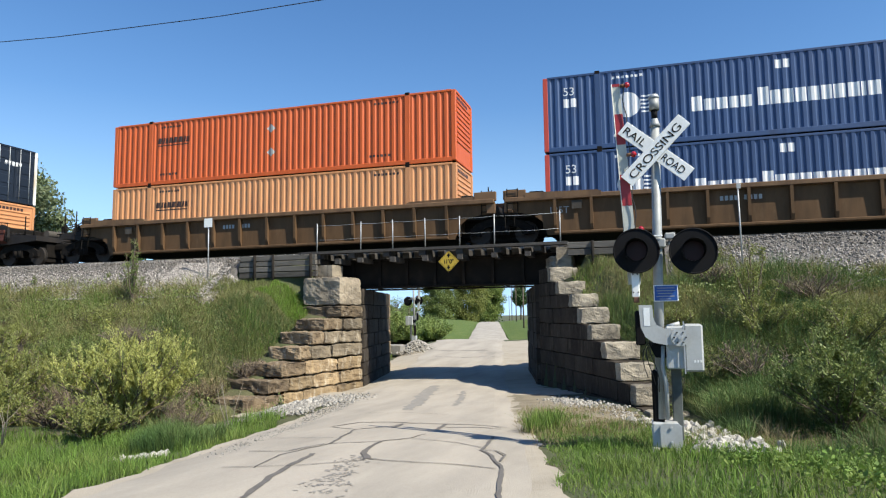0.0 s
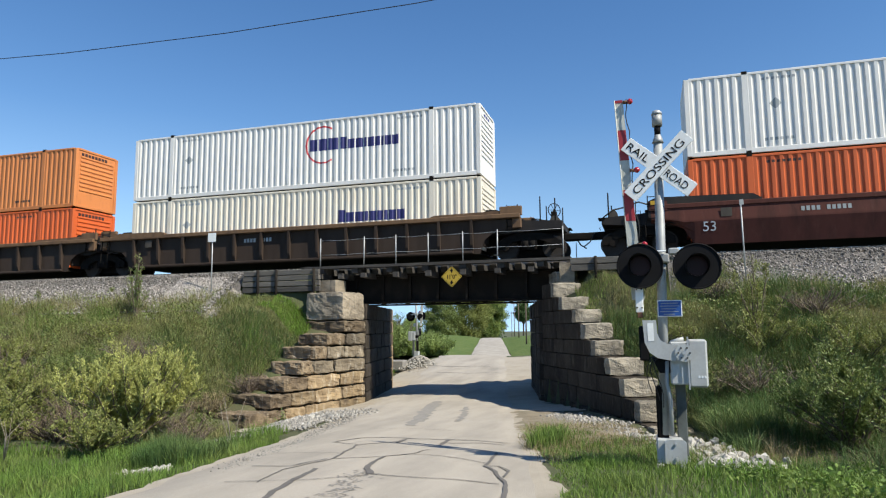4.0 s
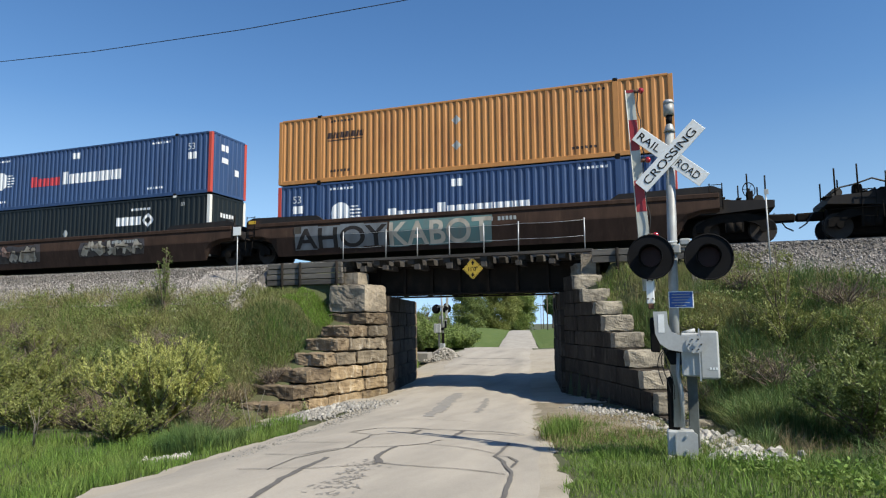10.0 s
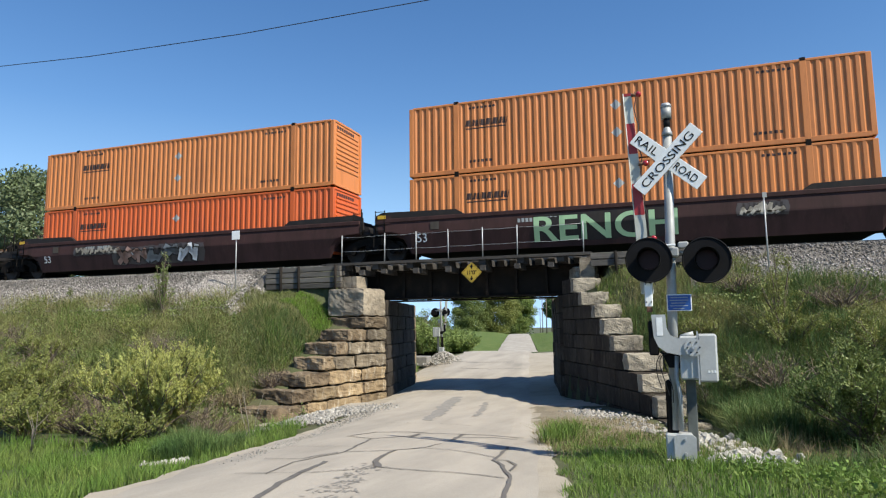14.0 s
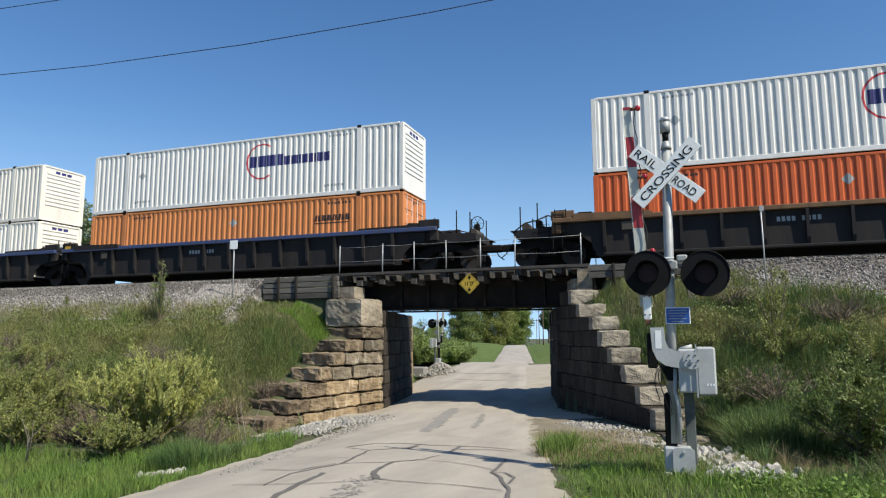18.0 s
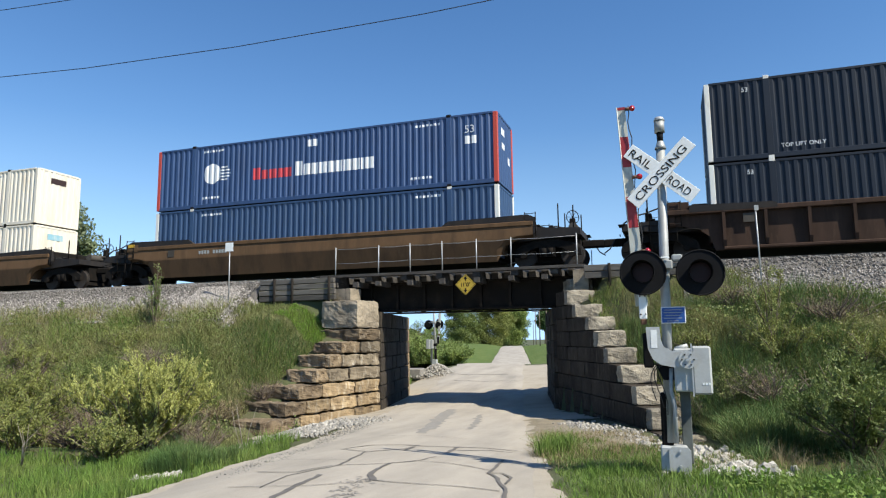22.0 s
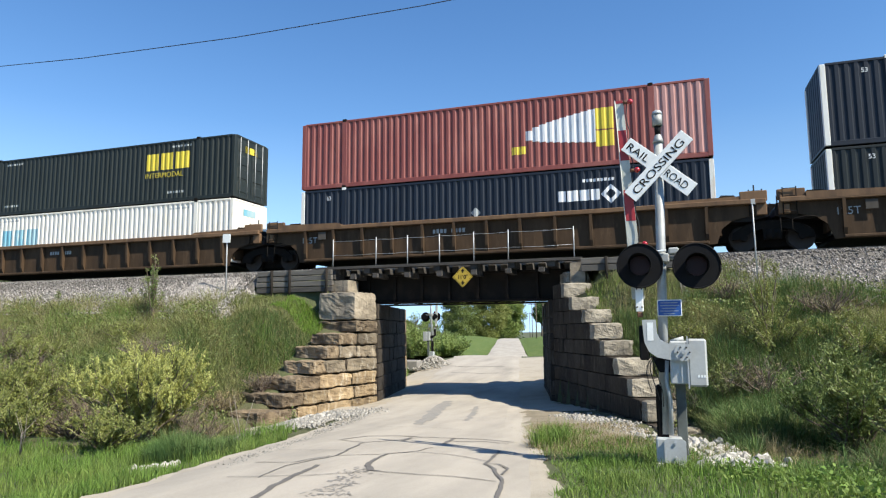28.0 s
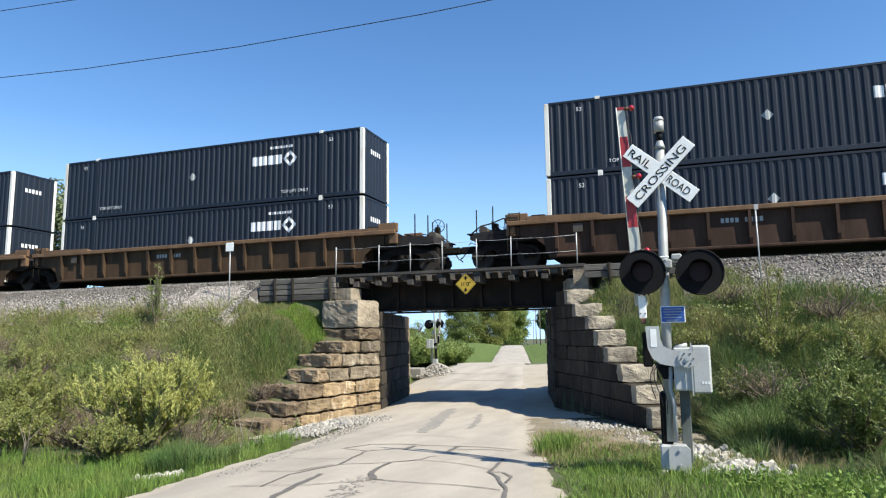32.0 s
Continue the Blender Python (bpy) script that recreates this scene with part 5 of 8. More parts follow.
def c_white(body="whitepaint", x=8.83, to=12.8, z=1.55, h=0.5, end="louver", word=True, ring=True):
    c = container("container", "white corrugated 53-foot container with navy lettering", body, end=end)
    logo_white(c, x, to, z, h, word, ring)
    small_marks(c, "inkgrey")
    plate(c, 2.9, 1.7, "inkgrey", 0.2)
    if word:
        bm = bmesh.new()
        for i in range(3):
            box(bm, LEN - 0.033, LEN - 0.029, -0.5 + 0.34 * i, -0.24 + 0.34 * i, 2.44, 2.68)
        part("end_lettering", bm, M["inknavy"], c)
    return c


def c_arrow():
    c = container("container", "yellowed white 53-foot container with red and black lettering", "cream")
    part("logo", word_bars(8.92, 10.3, 1.55, 0.48, (0.8, 0.75, 0.85)), M["inkred"], c, "red brand lettering shown as bars")
    part("logo_word", word_bars(10.36, 12.85, 1.55, 0.48, NINE, (0,)), M["inkblack"], c)
    small_marks(c, "inkgrey")
    return c


def c_diamond(body="navy", x=10.76, end="flat"):
    words = {"navy": "dark navy", "nearblack": "near-black"}[body]
    c = container("container", f"{words} 53-foot container with white corner posts", body, "postwhite", end)
    logo_dark(c, x)
    plate(c, 7.6, 1.5)
    stencil(c, "TOP LIFT ONLY", 2.3, 0.36, 0.14, "inkwhite")
    stencil(c, "TOP LIFT ONLY", LEN - 3.9, 0.36, 0.14, "inkwhite")
    for fx in (1.2, LEN - 1.6):
        stencil(c, "53", fx, 2.42, 0.16, "inkwhite")
    bm = bmesh.new()
    for i in range(5):
        box(bm, LEN - 0.0115, LEN - 0.008, -0.55 + 0.2 * i, -0.42 + 0.2 * i, 1.9, 2.1)
    part("end_lettering", bm, M["inkwhite"], c)
    return c


def c_blueglobe(first="inkwhite", side53="left"):
    c = container("container", "royal blue 53-foot container with red corner posts", "bluepaint", "postred", "flat")
    logo_blue(c, first, side53)
    small_marks(c, "inkwhite")
    for y, z, w, h in ((-0.6, 2.1, 0.25, 0.3), (-0.3, 2.1, 0.2, 0.3), (-0.55, 1.55, 0.45, 0.25), (0.4, 1.1, 0.3, 0.3)):
        part("end_patch", boxed(LEN - 0.0115, LEN - 0.008, y, y + w, z, z + h), M["inkwhite"], c)
    return c


def c_plainblue():
    c = container("container", "dull dark blue 53-foot container with white corner posts", "dullblue", "postwhite", "flat")
    small_marks(c, "inkwhite")
    return c


def c_green_single():
    c = container("container", "dark green container with yellow lettering, riding low in the well", "green", end="flat")
    part("logo", word_bars(9.09, 11.63, 1.4, 0.78, (0.85, 0.85, 0.95)), M["inkyellow"], c, "yellow brand lettering shown as bars")
    for x, s2 in ((8.38, 1), (12.06, -1)):
        bm = bmesh.new()
        on_sheet(bm, x, x + 0.14, 1.15, 2.35)
        a, b = sorted((x + (0 if s2 > 0 else 0.14), x + 0.38 * s2 + (0 if s2 > 0 else 0.14)))
        on_sheet(bm, a, b, 2.25, 2.37)
        on_sheet(bm, a, b, 1.13, 1.25)
        part("logo_bracket", bm, M["inkyellow"], c)
    part("slogan", word_bars(4.42, 8.0, 1.42, 0.26, (0.6, 0.5, 0.7, 0.4, 0.5, 0.7, 0.5, 0.4, 0.4, 0.5, 0.7, 0.7, 0.5, 0.5, 0.5, 0.4), (0,)), M["inkwhite"], c, "pale slogan shown as blocks")
    bm = boxed(LEN - 0.0115, LEN - 0.008, -0.75, 0.75, 1.5, 2.3)
    part("end_panel", bm, M["inkyellow"], c)
    small_marks(c, "inkgrey")
    return c


def c_rail(body, ink, x, z=1.55):
    words = {"cream": "yellowed white", "darkgreen": "green-black", "warmwhite": "warm white"}[body]
    c = container("container", f"{words} 53-foot container with heavy lettering", body, end="door" if body == "darkgreen" else "flat")
    logo_rail(c, x, ink, True, z)
    small_marks(c, "inkgrey")
    bm = boxed(LEN - 0.0115, LEN - 0.008, -0.5, 0.4, 2.2, 2.5)
    part("end_patch", bm, M[ink], c)
    return c


def c_dirty():
    c = container("container", "rust-stained white 53-foot container, faded and unlettered", "dirtywhite", end="flat")
    small_marks(c, "inkgrey")
    bm = bmesh.new()
    for i in range(5):
        on_sheet(bm, 2.5 + 0.05 * i, 2.8 + 0.03 * i, 1.3 + 0.2 * i, 1.5 + 0.2 * i)
    part("blue_smear", bm, M["inkcyan"], c)
    bm = bmesh.new()
    on_sheet(bm, LEN - 1.0, LEN - 0.55, 1.6, 2.5)
    part("rust_patch", bm, M["rust"], c)
    return c


def c_maroon():
    c = container("container", "faded maroon container with a bleached end panel and white-yellow emblem", "maroon", end="flat")
    bm = bmesh.new()
    n = 10
    for i in range(n):
        x = 9.6 + 0.26 * i
        h = 0.25 + 0.62 * (i / n) ** 0.7
        on_sheet(bm, x, x + 0.261, 1.35 - h * 0.5, 1.35 + h)
    part("emblem_white", bm, M["inkwhite"], c, "white part of the painted emblem")
    bm = bmesh.new()
    on_sheet(bm, 12.2, 12.85, 0.75, 1.35)
    on_sheet(bm, 12.2, 12.85, 1.4, 2.2)
    part("emblem_yellow", bm, M["inkyellow"], c)
    part("small_logo", word_bars(9.05, 9.6, 0.72, 0.3, (0.8, 0.8, 0.8)), M["inkyellow"], c)
    bm = bmesh.new()
    on_sheet(bm, LEN - 1.86, LEN - 0.17, 0.22, 2.77)
    part("bleached_panel", bm, M["fadedpink"], c, "bleached pink panel")
    bm = boxed(LEN - 0.0115, LEN - 0.008, -0.6, 0.7, 1.4, 2.1)
    part("end_emblem", bm, M["inkwhite"], c)
    return c


# ---------------------------------------------------------------- well cars
def truck_parts(parent, x):
    """A two-axle truck under the car, its centre at x."""
    t = put("truck", shared("bolster", lambda: boxed(-0.2, 0.2, -1.05, 1.05, 0.45, 0.78, 0.04), "truck"), None, parent, "greasy two-axle truck", pose(x, 0, 0))

    def frame_bm():
        return prismed([(-1.25, 0.36), (-0.95, 0.36), (-0.62, 0.62), (-0.3, 0.70), (-0.28, 0.34), (0.28, 0.34), (0.3, 0.70), (0.62, 0.62), (0.95, 0.36), (1.25, 0.36), (1.22, 0.6), (0.8, 0.86),
                        (0.35, 0.98), (-0.35, 0.98), (-0.8, 0.86), (-1.22, 0.6)], -1.12, -0.98)

    put("side_frame", shared("side_frame", frame_bm, "truck"), None, t)
    put("side_frame", shared("side_frame", frame_bm, "truck"), None, t, "", pose(0, 0, 0, 0, 0, 180))
    for k in range(2):
        put("spring_nest", shared("spring_nest", lambda: tubed([(0, -1.05, 0.36), (0, -1.05, 0.66)], 0.12, 10), "truck"), None, t, "", pose(-0.13 + 0.26 * k, 0, 0))

    def wheel_bm():
        bm = bmesh.new()
        for y0, y1, r in ((-0.80, -0.67, 0.42), (-0.69, -0.66, 0.455), (0.67, 0.80, 0.42), (0.66, 0.69, 0.455), (-1.0, 1.0, 0.075)):
            bmesh.ops.create_cone(bm, cap_ends=True, segments=24, radius1=r, radius2=r, depth=y1 - y0, matrix=pose(0, (y0 + y1) / 2, 0.42, 90))
        return bm

    put("brake_rigging", shared("brake_rigging", lambda: rocky(boxed(-1.1, 1.1, -0.55, 0.55, 0.1, 0.42, 0.06), 0.04), "truck"), None, t)
    for a in (-0.89, 0.89):
        put("wheelset", shared("wheelset", wheel_bm, "wheel"), None, t, "", pose(a, 0, 0))
        put("bearing", shared("bearing", lambda: tubed([(0, -1.16, 0.42), (0, -0.97, 0.42)], 0.12, 12), "truck"), None, t, "", pose(a, 0, 0))
    return t


def side_outline(end_l, end_r, style):
    """Side plate with arches over the trucks, as (x, z)."""
    low = 0.22
    half = [(-1.5, 1.5), (-1.5, 1.12), (-0.95, 1.10), (-0.45, 0.98), (-0.12, 0.72), (0.05, low)]
    return half + [(LEN - x, z) for x, z in reversed(half)]


def end_ladder(y):
    bm = bmesh.new()
    for x in (-1.40, -1.0):
        tube(bm, [(x, y, 1.1), (x, y, 2.0)], 0.02, 5)
    for k in range(4):
        tube(bm, [(-1.40, y, 1.2 + 0.25 * k), (-1.0, y, 1.2 + 0.25 * k)], 0.014, 5)
    return bm


def rib_bm():
    """A tapering stiffener, deeper under the chord."""
    outline = [(-1.391, 0.34), (-1.45, 0.36), (-1.53, 0.56), (-1.562, 1.50), (-1.391, 1.50)]
    bm = bmesh.new()
    sides = [[bm.verts.new((x, y, z)) for y, z in outline] for x in (-0.05, 0.05)]
    bm.faces.new(sides[0])
    bm.faces.new(sides[1][::-1])
    for i in range(5):
        k = (i + 1) % 5
        bm.faces.new((sides[0][i], sides[1][i], sides[1][k], sides[0][k]))
    bmesh.ops.recalc_face_normals(bm, faces=bm.faces)
    return bm


def well_car(style, paint, chord, end_l, end_r):
    """A well car whose well's left end is at the origin, z from the rail top."""
    label = {"brown": "rusty brown", "goldbrown": "dusty yellow-brown", "umber": "sooty umber-brown", "redbrown": "oxide-red", "darkbrown": "grimy dark brown", "maroonbrown": "maroon-brown", "carblack": "sooty black"}[paint]
    label += " container well car with ribbed sides" if style == "rib" else " container well car with smooth sides"
    car = thing("well_car", label, "railway car", "cars of the train")
    tag = style + end_l + end_r
    if style == "rib":
        side = shared("side_plate" + tag, lambda: prismed(side_outline(end_l, end_r, style), -1.39, -1.36), paint)
    else:
        def smooth_side():
            bm = bmesh.new()
            prof = [(-1.31, 0.22), (-1.33, 0.3), (-1.415, 0.65), (-1.50, 1.0), (-1.50, 1.06), (-1.46, 1.5)]
            ends = [(-1.3, 1.02), (-0.7, 0.99), (-0.25, 0.8), (0.1, 0.22), (LEN - 0.1, 0.22), (LEN + 0.25, 0.8), (LEN + 0.7, 0.99), (LEN + 1.3, 1.02)]
            cols = []
            for x, k in ends:
                cols.append([bm.verts.new((x, y, max(z, k + 0.04 * j))) for j, (y, z) in enumerate(prof)])
            for a, b in zip(cols, cols[1:]):
                for j in range(len(prof) - 1):
                    bm.faces.new((a[j], b[j], b[j + 1], a[j + 1]))
            return bm
        side = shared("side_plate" + tag, smooth_side, paint)
    for turn in (0, 180):
        s = put("side_plate", side, None, car, "", pose(LEN if turn else 0, 0, 0, 0, 0, turn))
        if style == "rib":
            rib = shared("rib", lambda: rib_bm(), paint if paint != "carblack" else "carblack")
            for i in range(13):
                put("rib", rib, None, s, "", pose(0.35 + i * (LEN - 0.7) / 12, 0, 0))
            put("bottom_chord", shared("bottom_chord", lambda: boxed(0.3, LEN - 0.3, -1.50, -1.35, 0.24, 0.34, 0.02), paint), None, s)
        ch = shared("top_chord" + style, lambda: boxed(-1.5 if style == "rib" else -1.3, LEN + (1.5 if style == "rib" else 1.3), -1.57 if style == "rib" else -1.50, -1.31, 1.495 if style == "rib" else 1.495, 1.66, 0.02), chord)
        put("top_chord", ch, None, s)
    put("well_floor", shared("well_floor", lambda: boxed(0.1, LEN - 0.1, -1.3, 1.3, 0.24, 0.335), "truck"), None, car)
    for which, kind in (("l", end_l), ("r", end_r)):
        reach = 3.0 if kind == "C" else 1.62
        at = pose(0, 0, 0) if which == "l" else pose(LEN, 0, 0, 0, 0, 180)
        e = put("end_platform", shared("end_platform" + kind, lambda: prismed([(0.3, 0.98), (0.3, 1.60), (-0.9, 1.60), (-1.6, 1.42), (-reach, 1.34), (-reach, 1.1), (-1.0, 0.95)], -1.25, 1.25), "carblack"), None, car, "", at)
        for y in (-1.43, 1.33):
            if style == "rib":
                put("end_cap_box", shared("end_cap_box" + str(y), lambda: boxed(-1.56, -0.72, y - 0.02, y + 0.12, 1.6, 1.95, 0.02), chord if chord != "bluerail" else "carblack"), None, e)
                put("guide_plate", shared("guide_plate" + str(y), lambda: prismed([(2.0, 1.56), (2.0, 1.70), (1.85, 1.76), (-0.72, 1.80), (-0.72, 1.56)], y - 0.145, y + 0.1), chord if chord == "tanrail" else "carblack"), None, e)
                put("jack_pad", shared("jack_pad" + str(y), lambda: boxed(-1.53, -1.2, y - 0.05, y + 0.15, 1.12, 1.52, 0.02), chord if chord != "bluerail" else "carblack"), None, e)
            else:
                put("guide_hood", shared("guide_hood" + str(y), lambda: prismed([(2.3, 1.5), (2.25, 1.7), (2.0, 1.86), (-1.1, 1.92), (-1.38, 1.8), (-1.42, 1.3), (-1.3, 1.1), (-1.3, 1.5)], y - 0.055, y + 0.1), "carblack"), None, e)
                put("end_ladder_plate", shared("end_ladder_plate" + str(y), lambda: boxed(-1.36, -0.75, y - 0.062, y - 0.056, 1.45, 1.78), paint), None, e)
        put("end_bulkhead", shared("end_bulkhead", lambda: boxed(-0.12, -0.04, -1.28, 1.28, 0.5, 1.75, 0.01), paint), None, e)
        for y, sgn in ((-1.5, 1), (1.42, 1)):
            put("end_ladder", shared("end_ladder%.1f" % y, lambda: end_ladder(y), "truck"), None, e)
        put("brake_cylinder", shared("brake_cylinder", lambda: tubed([(-0.95, -1.28, 1.18), (-0.45, -1.28, 1.2)], 0.11, 10), "truck"), None, e)
        put("air_pipe", shared("air_pipe" + kind, lambda: tubed([(-0.2, -1.36, 0.95), (-0.7, -1.42, 1.02), (-1.2, -1.40, 0.92), (-reach + 0.1, -1.0, 0.95)], 0.022, 6), "truck"), None, e)
        put("step", shared("step", lambda: tubed([(-1.5, -1.42, 1.1), (-1.5, -1.45, 0.55), (-1.15, -1.45, 0.55), (-1.15, -1.42, 1.1)], 0.018, 5), "truck"), None, e)
        put("consolidated_plate", shared("consolidated_plate", lambda: boxed(0.95, 1.3, -1.512, -1.506, 1.12, 1.42), "cardust"), None, e)
        put("relief_lump", shared("relief_lump", lambda: rocky(boxed(-0.66, -0.1, -1.2, 1.2, 1.58, 1.92, 0.06), 0.07), "truck"), None, e)
        n_slats = 7
        for i in range(n_slats):
            if kind == "C" and i % 2 == 0:
                put("deck_grating", shared("deck_grating%d" % i, lambda: boxed(-2.0 + 0.25 * i, -1.85 + 0.25 * i, -1.25, 1.25, 1.62 - 0.03 * (6 - i), 1.66 - 0.03 * (6 - i)), "carblack"), None, e)
        for x, y, z0, z1 in (((-2.75, -1.2, 1.2, 2.25), (-2.1, -1.2, 1.4, 2.35), (-2.75, 1.15, 1.2, 2.2), (-2.2, 1.15, 1.4, 2.3)) if kind == "C" else ((-1.2, 1.1, 1.5, 2.2),)):
            put("stanchion", shared("stanchion%.2f%.2f" % (x, y), lambda: tubed([(x, y, z0), (x, y, z1)], 0.026, 6), "truck"), None, e)
        if kind == "C":
            put("grab_iron", shared("grab_iron", lambda: tubed([(-2.05, -1.3, 0.55), (-2.05, -1.34, 0.95), (-2.05, -1.34, 1.5), (-1.65, -1.34, 1.5), (-1.65, -1.34, 0.95), (-1.65, -1.3, 0.55)], 0.014, 5), "truck"), None, e)
            for k in range(3):
                put("ladder_rung", shared("rung%d" % k, lambda: tubed([(-2.05, -1.34, 0.62 + 0.3 * k), (-1.65, -1.34, 0.62 + 0.3 * k)], 0.012, 5), "truck"), None, e)
            put("coupler", shared("coupler", lambda: rocky(boxed(-3.76, -2.9, -0.13, 0.13, 0.72, 1.02, 0.05), 0.03), "truck"), None, e)
            hose = [(-3.3, -0.4, 0.95), (-3.5, -0.4, 0.6), (-3.72, -0.3, 0.45)]
            put("brake_hose", shared("brake_hose", lambda: tubed(hose, 0.025, 6), "rubber"), None, e)
            put("reservoir", shared("reservoir", lambda: tubed([(-2.62, -0.75, 1.52), (-2.62, 0.35, 1.52)], 0.17, 12), "cardust"), None, e)
            put("control_valve", shared("control_valve", lambda: rocky(boxed(-2.2, -1.95, -1.1, -0.75, 1.4, 1.72, 0.04), 0.03, 3), "truck"), None, e)
            put("deck_pipe", shared("deck_pipe", lambda: tubed([(-2.95, -1.15, 1.36), (-2.6, -1.15, 1.62), (-2.2, -1.1, 1.7), (-1.7, -1.2, 1.85), (-1.3, -1.2, 1.7)], 0.028, 6), "cardust"), None, e)
            put("crossover_step", shared("crossover_step", lambda: boxed(-3.12, -2.86, -1.3, -0.7, 1.30, 1.34, 0.01), "truck"), None, e)
            if which == "r":
                def wheel_stand():
                    bm = bmesh.new()
                    turn = Matrix.Translation((-2.45, -0.95, 2.12)) @ Euler((0, 0, radians(35))).to_matrix().to_4x4()
                    ring = [turn @ Vector((0.27 * math.cos(a), 0, 0.27 * math.sin(a))) for a in (2 * math.pi * k / 20 for k in range(21))]
                    tube(bm, ring, 0.018, 5)
                    for q in range(3):
                        a = q * math.pi / 3
                        tube(bm, [turn @ Vector((-0.26 * math.cos(a), 0, -0.26 * math.sin(a))), turn @ Vector((0.26 * math.cos(a), 0, 0.26 * math.sin(a)))], 0.012, 4)
                    tube(bm, [(-2.45, -0.9, 1.4), (-2.45, -0.9, 2.15)], 0.04, 6)
                    box(bm, -2.56, -2.34, -0.95, -0.75, 1.7, 2.05, 0.02)
                    return bm
                put("hand_brake", shared("hand_brake", wheel_stand, "truck"), None, e)
            put("uncoupling_lever", shared("uncoupling_lever", lambda: tubed([(-3.05, -1.25, 0.9), (-3.1, -0.8, 1.05), (-3.15, -0.2, 1.1)], 0.014, 5), "truck"), None, e)
            put("centre_sill", shared("centre_sill", lambda: boxed(-2.9, 0.2, -0.55, 0.55, 0.38, 1.02), "truck"), None, e)
            truck_parts(car, -1.75 if which == "l" else LEN + 1.75)
        else:
            if which == "l":
                truck_parts(car, -1.71)
            put("centre_sill", shared("centre_sill_short", lambda: boxed(-1.71, 0.2, -0.6, 0.6, 0.36, 1.02), "truck"), None, e)
            put("joint_casting", shared("joint_casting", lambda: boxed(-1.75, -1.3, -0.4, 0.4, 0.8, 1.2, 0.06), "truck"), None, e)
        if style != "rib" or chord == "bluerail":
            put("yellow_mark", shared("yellow_mark", lambda: boxed(-1.3, -0.95, -1.515, -1.508, 1.66, 1.8), "yellowpaint"), None, e)
    return car


def side_y(z):
    """Where the smooth car side lies at a height."""
    return float(np.interp(z, (0.3, 1.0, 1.06, 1.5), (-1.33, -1.50, -1.50, -1.46)))


def car_bars(car, x, z, n, h, ink="inkwhite", w=0.16, y=-1.4985, name="reporting_mark"):
    bm = bmesh.new()
    for i in range(n):
        if i == 4 and n > 6:
            continue
        box(bm, x + i * w, x + i * w + w * 0.68, y, y + 0.004, z, z + h * (1 if i % 3 else 0.96))
    part(name, bm, M[ink], car, "painted car number shown as bars")["kind"] = "stuff"


def lay_on(bm, z, lift):
    """Bends flat shapes at height z onto the folded side of a car."""
    for fold in (1.0, 1.06):
        bmesh.ops.bisect_plane(bm, geom=bm.verts[:] + bm.edges[:] + bm.faces[:], plane_co=(0, 0, fold - z), plane_no=(0, 0, 1))
    for v in bm.verts:
        v.co.y = side_y(z + v.co.z) - lift


def spray(car, seed, x0, x1, z0, z1, inks):
    """Swelling letter-like sprayed forms side by side: a dark edge, a pale fill, dark inner strokes and thin lights."""
    r = random.Random(seed)
    layers = {}

    def form(ink, depth, pts):
        bm = layers.setdefault((ink, depth), bmesh.new())
        pts = [(px, min(max(pz, 0.36), 1.42)) for px, pz in pts]
        c = bm.verts.new((sum(p[0] for p in pts) / len(pts), 0, sum(p[1] for p in pts) / len(pts)))
        ring = [bm.verts.new((px, 0, pz)) for px, pz in pts]
        for a, b in zip(ring, ring[1:] + ring[:1]):
            bm.faces.new((c, a, b))

    def stroke(ink, depth, a, b, w):
        d = Vector((b[0] - a[0], b[1] - a[1])).normalized() * w * 0.5
        form(ink, depth, [(a[0] - d.y - d.x, a[1] + d.x - d.y), (a[0] + d.y - d.x, a[1] - d.x - d.y), (b[0] + d.y + d.x, b[1] - d.x + d.y), (b[0] - d.y + d.x, b[1] + d.x + d.y)])

    h = z1 - z0
    count = max(2, round((x1 - x0) / (h * 0.8)))
    u = (x1 - x0) / count
    for i in range(count * 2 + 1):
        cx, lo, hi = x0 + u * 0.5 * i, z0 - r.uniform(0, 0.1) * h, z1 + r.uniform(-0.08, 0.06) * h
        form("graffiti_dark", 0, [(cx - u * 0.42, lo), (cx + u * 0.3, lo - 0.03), (cx + u * 0.5, (lo + hi) / 2), (cx + u * 0.36, hi), (cx - u * 0.3, hi + 0.02), (cx - u * 0.5, (lo + hi) / 2)])
    for i in range(count):
        ink = inks[(i * len(inks)) // count]
        left, lean, w = x0 + u * i + r.uniform(-0.05, 0.05), r.uniform(-0.12, 0.3), h * r.uniform(0.24, 0.33)
        knots = [(r.uniform(0.0, 0.25), r.choice((0.05, 0.95))), (r.uniform(0.1, 0.5), r.uniform(0.4, 1.0)), (r.uniform(0.5, 1.0), r.uniform(0.0, 0.6)), (r.uniform(0.7, 1.05), r.uniform(0.2, 1.0)), (r.uniform(0.2, 0.7), r.choice((0.05, 0.5)))]
        pts = [(left + (p + lean * (q - 0.5)) * u, z0 + (0.1 + 0.8 * q) * h) for p, q in knots]
        for a, b in zip(pts, pts[1:]):
            stroke("carblack", 1, a, b, w * 1.28)
        for a, b in zip(pts, pts[1:]):
            stroke(ink, 2, a, b, w)
        a, b = pts[1], pts[2]
        stroke(r.choice(inks), 3, (a[0] * 0.8 + b[0] * 0.2, a[1] * 0.8 + b[1] * 0.2), (a[0] * 0.4 + b[0] * 0.6, a[1] * 0.4 + b[1] * 0.6), 0.03)
    for (ink, depth), bm in layers.items():
        lay_on(bm, 0, 0.006 + 0.0025 * depth)
        part("graffiti", bm, M[ink], car, "sprayed graffiti shapes")["kind"] = "stuff"


